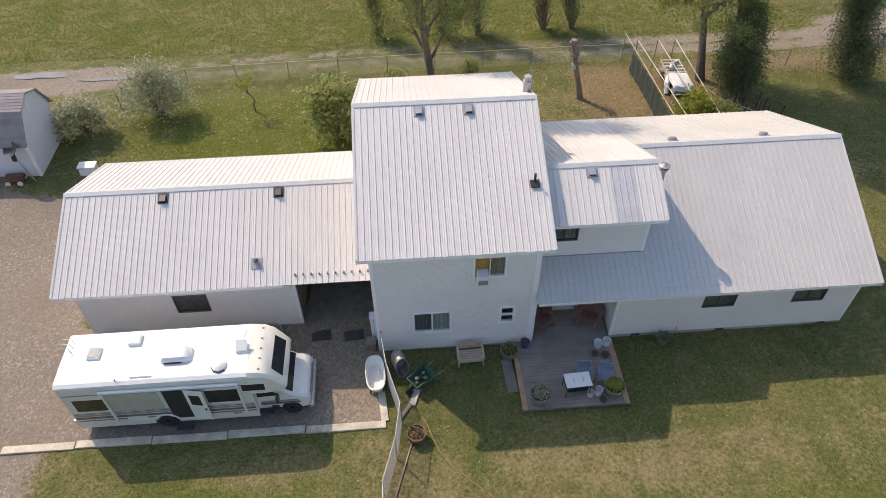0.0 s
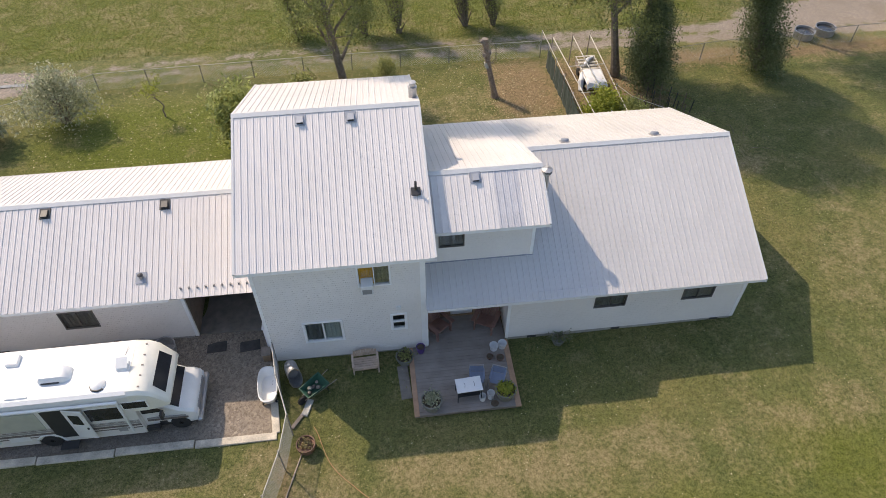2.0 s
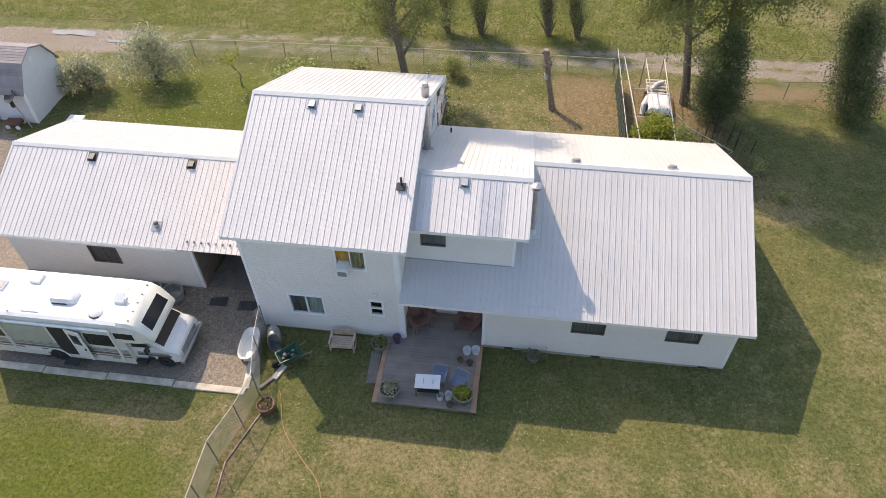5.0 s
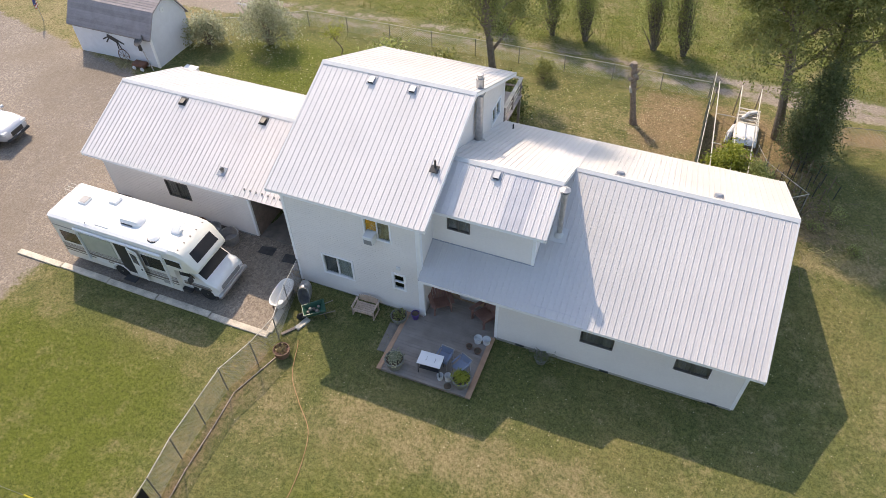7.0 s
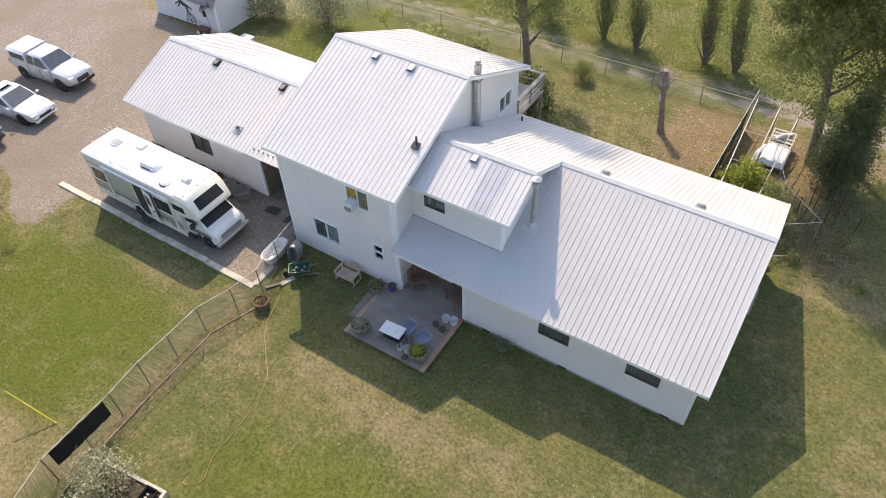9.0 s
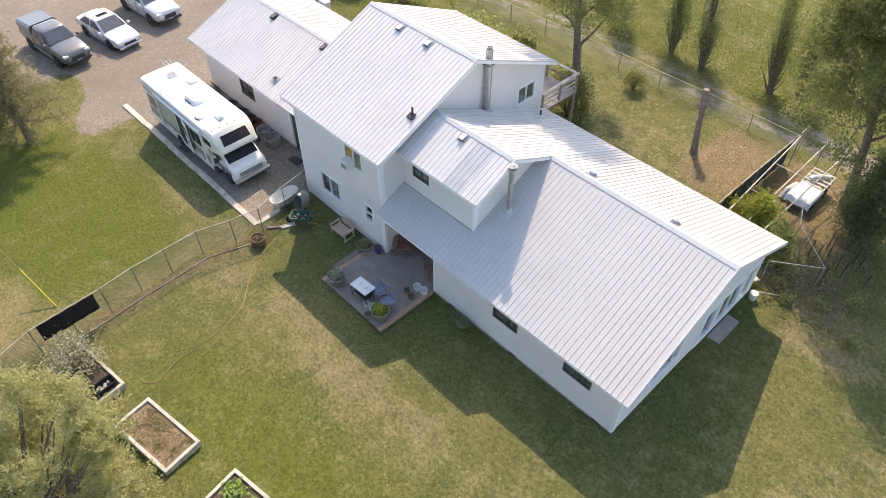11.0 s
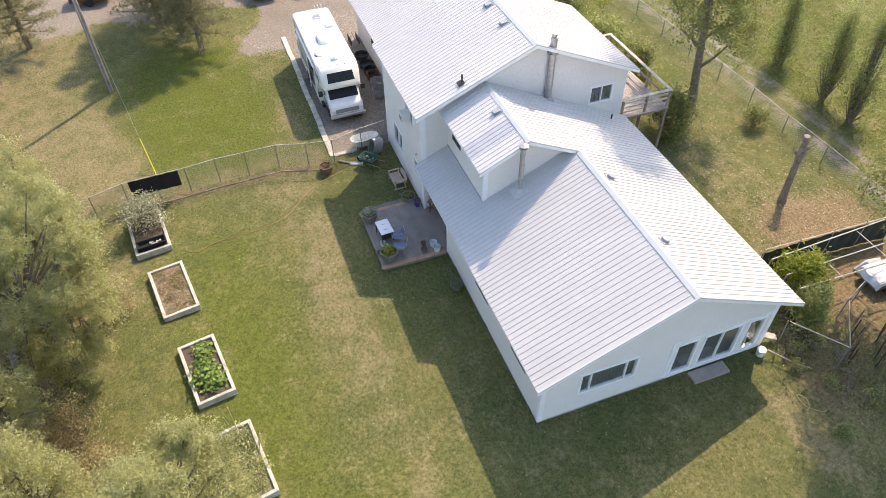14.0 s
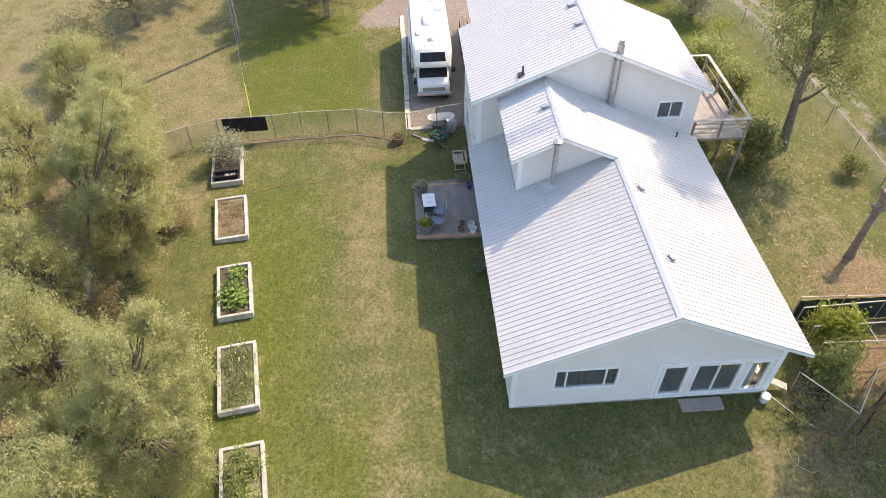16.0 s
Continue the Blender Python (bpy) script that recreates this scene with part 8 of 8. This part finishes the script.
part("case", G().box(-0.95, -0.70, 16.75, 17.05, 0.1, 1.5, None, 0.02), TRIM, t)
part("lid", G().box(-0.98, -0.70, 16.72, 17.08, 1.5, 1.54, None, 0.01), TRIM, t)
t = thing("wooden_box", "small brown wooden box by the house corner", "box", (-0.95, 16.4, 0.1))
part("crate_body", G().box(-1.12, -0.82, 16.25, 16.6, 0.0, 0.5, None, 0.02), WOOD_BROWN, t)
part("crate_lid", G().box(-1.15, -0.79, 16.22, 16.63, 0.5, 0.54, None, 0.01), WOOD_OLD, t)
t = thing("wall_plant", "straggly dry plant in a pot by the wing wall", "plant", (10.65, 15.85, 0))
part("pot", G().lathe([(0.2, 0), (0.28, 0.3), (0.3, 0.32), (0.26, 0.32), (0.25, 0.25), (0.01, 0.24)], 16, pose(10.65, 15.85, 0)), STONEPOT, t, "", True)
g = G()
for i in range(9):
    a = i * 0.7
    g.tube([(10.65, 15.85, 0.25), (10.65 + 0.2 * math.cos(a), 15.82 + 0.12 * math.sin(a), 0.6), (10.65 + 0.55 * math.cos(a), 15.75 + 0.2 * math.sin(a), 0.45 + 0.3 * (i % 2))], [0.015, 0.01, 0.006], 5, caps=False)
part("stalk", g, WOOD_OLD, t)
C = np.array([10.65, 15.78, 0.45]) + rng.normal(size=(200, 3)) * np.array([0.28, 0.12, 0.14])
part("foliage", quads_mesh("foliage", leaf_quads(C, 0.12, 0.35), LEAF_DARK), None, t)
# garden hose across the lawn
t = thing("garden_hose", "long orange-brown garden hose lying on the grass", "hose", (2, 9, 0))
pts = [(0.85, 13.2), (1.0, 12.9), (1.5, 11.6), (2.4, 10.6), (3.3, 9.7), (3.7, 8.6), (3.9, 7.4), (3.95, 6.2), (4.3, 5.3), (4.15, 4.9), (3.8, 4.8), (3.75, 5.1)]
sm = []
for i in range(len(pts) - 1):
    p0, p1, p2, p3 = (Vector(pts[max(min(i + k, len(pts) - 1), 0)]) for k in (-1, 0, 1, 2))
    for f in np.linspace(0, 1, 6, endpoint=False):
        q = 0.5 * ((2 * p1) + (p2 - p0) * f + (2 * p0 - 5 * p1 + 4 * p2 - p3) * f * f + (3 * p1 - p0 - 3 * p2 + p3) * f ** 3)
        sm.append((q.x, q.y, gz(q.x, q.y) + 0.02))
part("hose_line", G().tube(sm, 0.012, 6), HOSE, t)
t = thing("garden_hose", "short yellow hose lying in a loose loop", "hose", (21.0, 26.0, gz(21, 26)))
part("hose_line", G().tube([(20.9 + (0.22 + 0.05 * a) * math.cos(a) + 0.05 * math.sin(3 * a), 25.9 + 0.28 * math.sin(a) + 0.1 * a, gz(21, 26) + 0.03 + 0.003 * a) for a in np.linspace(0.3, 6.9, 46)], 0.012, 6), YELLOWHOSE, t)
# white round lid at the back corner of the wing, board on the ground
t = thing("bucket", "white round bucket at the wing corner", "bucket", (18.35, 26.1, 0))
part("pail", G().lathe([(0.15, 0), (0.18, 0.34), (0.19, 0.36), (0.02, 0.37)], 16, pose(18.4, 26.05, gz(18.4, 26) - 0.02)), PLASTIC_W, t, "", True)
t = thing("plank", "pale plank lying behind the wing", "plank", (18.9, 27.2, 0))
part("plank_board", G().box(-0.35, 0.35, -0.16, 0.16, 0, 0.06, pose(17.9, 26.75, gz(17.9, 26.75) + 0.3, 0, 18, 70), 0.01), WOOD_LIGHT, t)
t = thing("board_pile", "row of weathered grey boards lying under trees", "boards", (11.0, -1.6, 0.2))
for i, (x, y, r, ln) in enumerate(((6.4, -2.75, 14, 2.2), (8.5, -2.3, 16, 2.0), (10.6, -1.8, 12, 2.2), (12.0, -1.45, 14, 1.4), (13.6, -1.2, 9, 2.0), (10.9, -1.45, 15, 1.6))):
    part("board", G().box(-ln / 2, ln / 2, -0.13, 0.13, 0, 0.08, pose(x, y, gz(x, y) + 0.02, 0, 1.0, r), 0.01), WOOD_OLD if i % 2 else WOOD_LIGHT, t)
t = thing("plastic_sheet", "crumpled white plastic sheet under the trees", "sheet", (5.0, -1.9, 0))
k = 6
part("sheet", G().add([(4.65 + 0.7 * i / k + 0.25 * j / k, -2.3 + 0.8 * j / k, gz(5, -2) + 0.06 + 0.09 * abs(math.sin(i * 1.9 + j * 1.3))) for j in range(k + 1) for i in range(k + 1)], [(j * (k + 1) + i, j * (k + 1) + i + 1, (j + 1) * (k + 1) + i + 1, (j + 1) * (k + 1) + i) for j in range(k) for i in range(k)]), SHEET, t)
PUDDLE = mat("puddle_water", (0.15, 0.14, 0.122), 0.28, var=0.3, scale=1.5, spec=0.45)
for x, y, rx, ry in ((-21.4, 39.1, 1.6, 0.5), (-17.2, 38.2, 1.8, 0.2)):
    rim = [(x + rx * (1 + 0.16 * math.sin(3 * a + x) + 0.1 * math.sin(7 * a)) * math.cos(a), y + ry * (1 + 0.25 * math.sin(2 * a + y) + 0.12 * math.sin(5 * a)) * math.sin(a)) for a in np.linspace(0, 2 * math.pi, 40, endpoint=False)]
    g = G().add([(px, py, gz(px, py) + 0.035) for px, py in rim] + [(x, y, gz(x, y) + 0.036)], [(i, (i + 1) % 40, 40) for i in range(40)])
    tagged(part("puddle", g, PUDDLE), "shallow muddy puddle on the back lane", "puddle", kind="structure")

# dead vines and sticks tangled beside the pen gate
g = G()
for k in range(150):
    x, y = 18.9 + rng.normal() * 1.3, 28.6 + rng.normal() * 1.1
    if x < 18.3 and y < 27.2:
        continue
    z, a, ln = gz(x, y), rng.uniform(0, 2 * math.pi), rng.uniform(0.5, 1.6)
    d = Vector((math.cos(a), math.sin(a), 0))
    up_ = rng.uniform(0.05, 0.75)
    p = Vector((x, y, z - 0.03))
    g.tube([p, p + d * ln * 0.4 + Vector((0, 0, up_)), p + d * ln + Vector((rng.normal() * 0.15, rng.normal() * 0.15, up_ * rng.uniform(0.3, 1.0)))], [0.016, 0.012, 0.005], 4, caps=False)
tagged(new("dead_vines", g.mesh("dead_vines", DEADWOOD)), "tangle of dry grey-brown vines and sticks", "brush", kind="stuff")

# weeds and thin dead stems on the rough ground behind the wing
for x, y, h, w in ((18.8, 27.5, 0.55, 0.9), (19.5, 26.9, 0.4, 0.8), (18.9, 28.4, 0.7, 0.8), (20.6, 27.6, 0.45, 0.9), (21.6, 28.8, 0.6, 1.1), (22.4, 26.6, 0.35, 0.8)):
    bush("weed", "straggly green weed clump on rough ground", x, y, h, w, LEAF_POPLAR, 260, 0.09, "weeds behind the wing")
g = G()
for k in range(60):
    x, y = 21.0 + rng.normal() * 1.3, 27.2 + rng.normal() * 1.5
    if x < 18.6:
        continue
    z, a, ln = gz(x, y), rng.uniform(0, 2 * math.pi), rng.uniform(0.3, 1.2)
    p, d, up_ = Vector((x, y, z - 0.02)), Vector((math.cos(a), math.sin(a), 0)), rng.uniform(0.02, 0.3)
    g.tube([p, p + d * ln * 0.5 + Vector((0, 0, up_)), p + d * ln + Vector((rng.normal() * 0.1, rng.normal() * 0.1, up_ * 0.4))], [0.008, 0.007, 0.003], 4, caps=False)
tagged(new("dry_stems", g.mesh("dry_stems", DEADWOOD)), "scattered dry brown stems on the ground", "brush", kind="stuff")

# ---- lawn relief: blades and fallen leaves ----
def scatter(n, x0, x1, y0, y1, keep):
    X, Y = rng.uniform(x0, x1, n), rng.uniform(y0, y1, n)
    inside = ((X > -0.8) & (X < 5.5) & (Y > 16.1) & (Y < 26.8)) | ((X > 5.2) & (X < 18.2) & (Y > 16.1) & (Y < 26.4)) | ((X > -12.1) & (X < -0.6) & (Y > 17.5) & (Y < 24.6)) | ((X > 4.5) & (X < 8.7) & (Y > 13) & (Y < 16.3)) | ((X < -17) & (X > -24) & (Y > 28) & (Y < 31.8))
    ok = ~inside & keep(X, Y)
    X, Y = X[ok], Y[ok]
    return np.stack([X, Y, np.vectorize(gz)(X, Y) + 0.02 * np.sin(X * 1.7 + 0.6 * np.sin(Y * 1.3)) * np.sin(Y * 1.9 + 0.7 * np.sin(X * 0.9))], -1)


def blades(P, h, w):
    n = len(P)
    a = rng.uniform(0, 2 * math.pi, n)
    d = np.stack([np.cos(a), np.sin(a), np.zeros(n)], -1)
    lean = rng.normal(size=(n, 3)) * np.array([0.6, 0.6, 0])
    hh = (h * rng.uniform(0.5, 1.4, n))[:, None]
    V = np.empty((n, 4, 3))
    V[:, 0] = P - d * w * 0.5
    V[:, 1] = P + d * w * 0.5
    V[:, 2] = P + d * w * 0.3 + (lean + np.array([0, 0, 1])) * hh
    V[:, 3] = P - d * w * 0.3 + (lean + np.array([0, 0, 1])) * hh
    return V


def on_grass(X, Y):
    g_, d_, l_, u_ = zones(X, Y)
    # no pale blades over the lawn strip with shade in its colour
    return (g_ < 0.3) & (l_ < 0.6) & (d_ > -0.45) & (d_ + rng.uniform(-0.5, 0.5, len(X)) < 0.55)


def on_dry(X, Y):
    g_, d_, l_, u_ = zones(X, Y)
    return (g_ < 0.45) & (np.maximum(d_, l_ * 0.7) + rng.uniform(-0.4, 0.4, len(X)) > 0.5)


tagged(new("grass_tufts", quads_mesh("grass_tufts", blades(scatter(150000, -14, 30, -2, 38, on_grass), 0.028, 0.03), TUFT)), "short green grass blades of the lawn", "grass", kind="stuff")
tagged(new("dry_grass_tufts", quads_mesh("dry_grass_tufts", blades(scatter(60000, -26, 32, -4, 44, on_dry), 0.04, 0.035), TUFT_DRY)), "short dry yellow grass blades", "grass", kind="stuff")
tagged(new("pasture_grass", quads_mesh("pasture_grass", blades(scatter(60000, -32, 36, 41, 52, on_grass), 0.06, 0.05), TUFT)), "rough long grass of the back pasture", "grass", kind="stuff")
P = scatter(5200, -14, 30, -1, 38, lambda X, Y: (zones(X, Y)[0] < 0.9) & (zones(X, Y)[3] + rng.uniform(-0.4, 0.4, len(X)) < 0.35))
P[:, 2] += 0.03
tagged(new("fallen_leaves", quads_mesh("fallen_leaves", leaf_quads(P, 0.048, 0.7, up=2.0, flat=True), LEAF_FALLEN)), "pale fallen leaves scattered over the lawn", "leaves", kind="stuff")
P = scatter(13000, 9.5, 30, 27.5, 38, lambda X, Y: (zones(X, Y)[2] > 0.4) & ~((X > 14.9) & (X < 19) & (rng.uniform(size=len(X)) < 0.8)))
P[:, 2] += 0.03
tagged(new("leaf_litter", quads_mesh("leaf_litter", leaf_quads(P, 0.055, 0.7, up=1.5, flat=True), leaf_mat("litter_leaves", (0.20, 0.13, 0.06), (0.52, 0.40, 0.22), trans=0.05))), "thick brown leaf litter under the trees", "leaves", kind="stuff")
P = scatter(1700, -14, 14, 27.5, 37.4, lambda X, Y: zones(X, Y)[0] < 0.5)
P[:, 2] += 0.03
tagged(new("lawn_leaves", quads_mesh("lawn_leaves", leaf_quads(P, 0.075, 0.75, up=1.5, flat=True), LEAF_FALLEN)), "pale yellow leaves dropped on the back lawn", "leaves", kind="stuff")
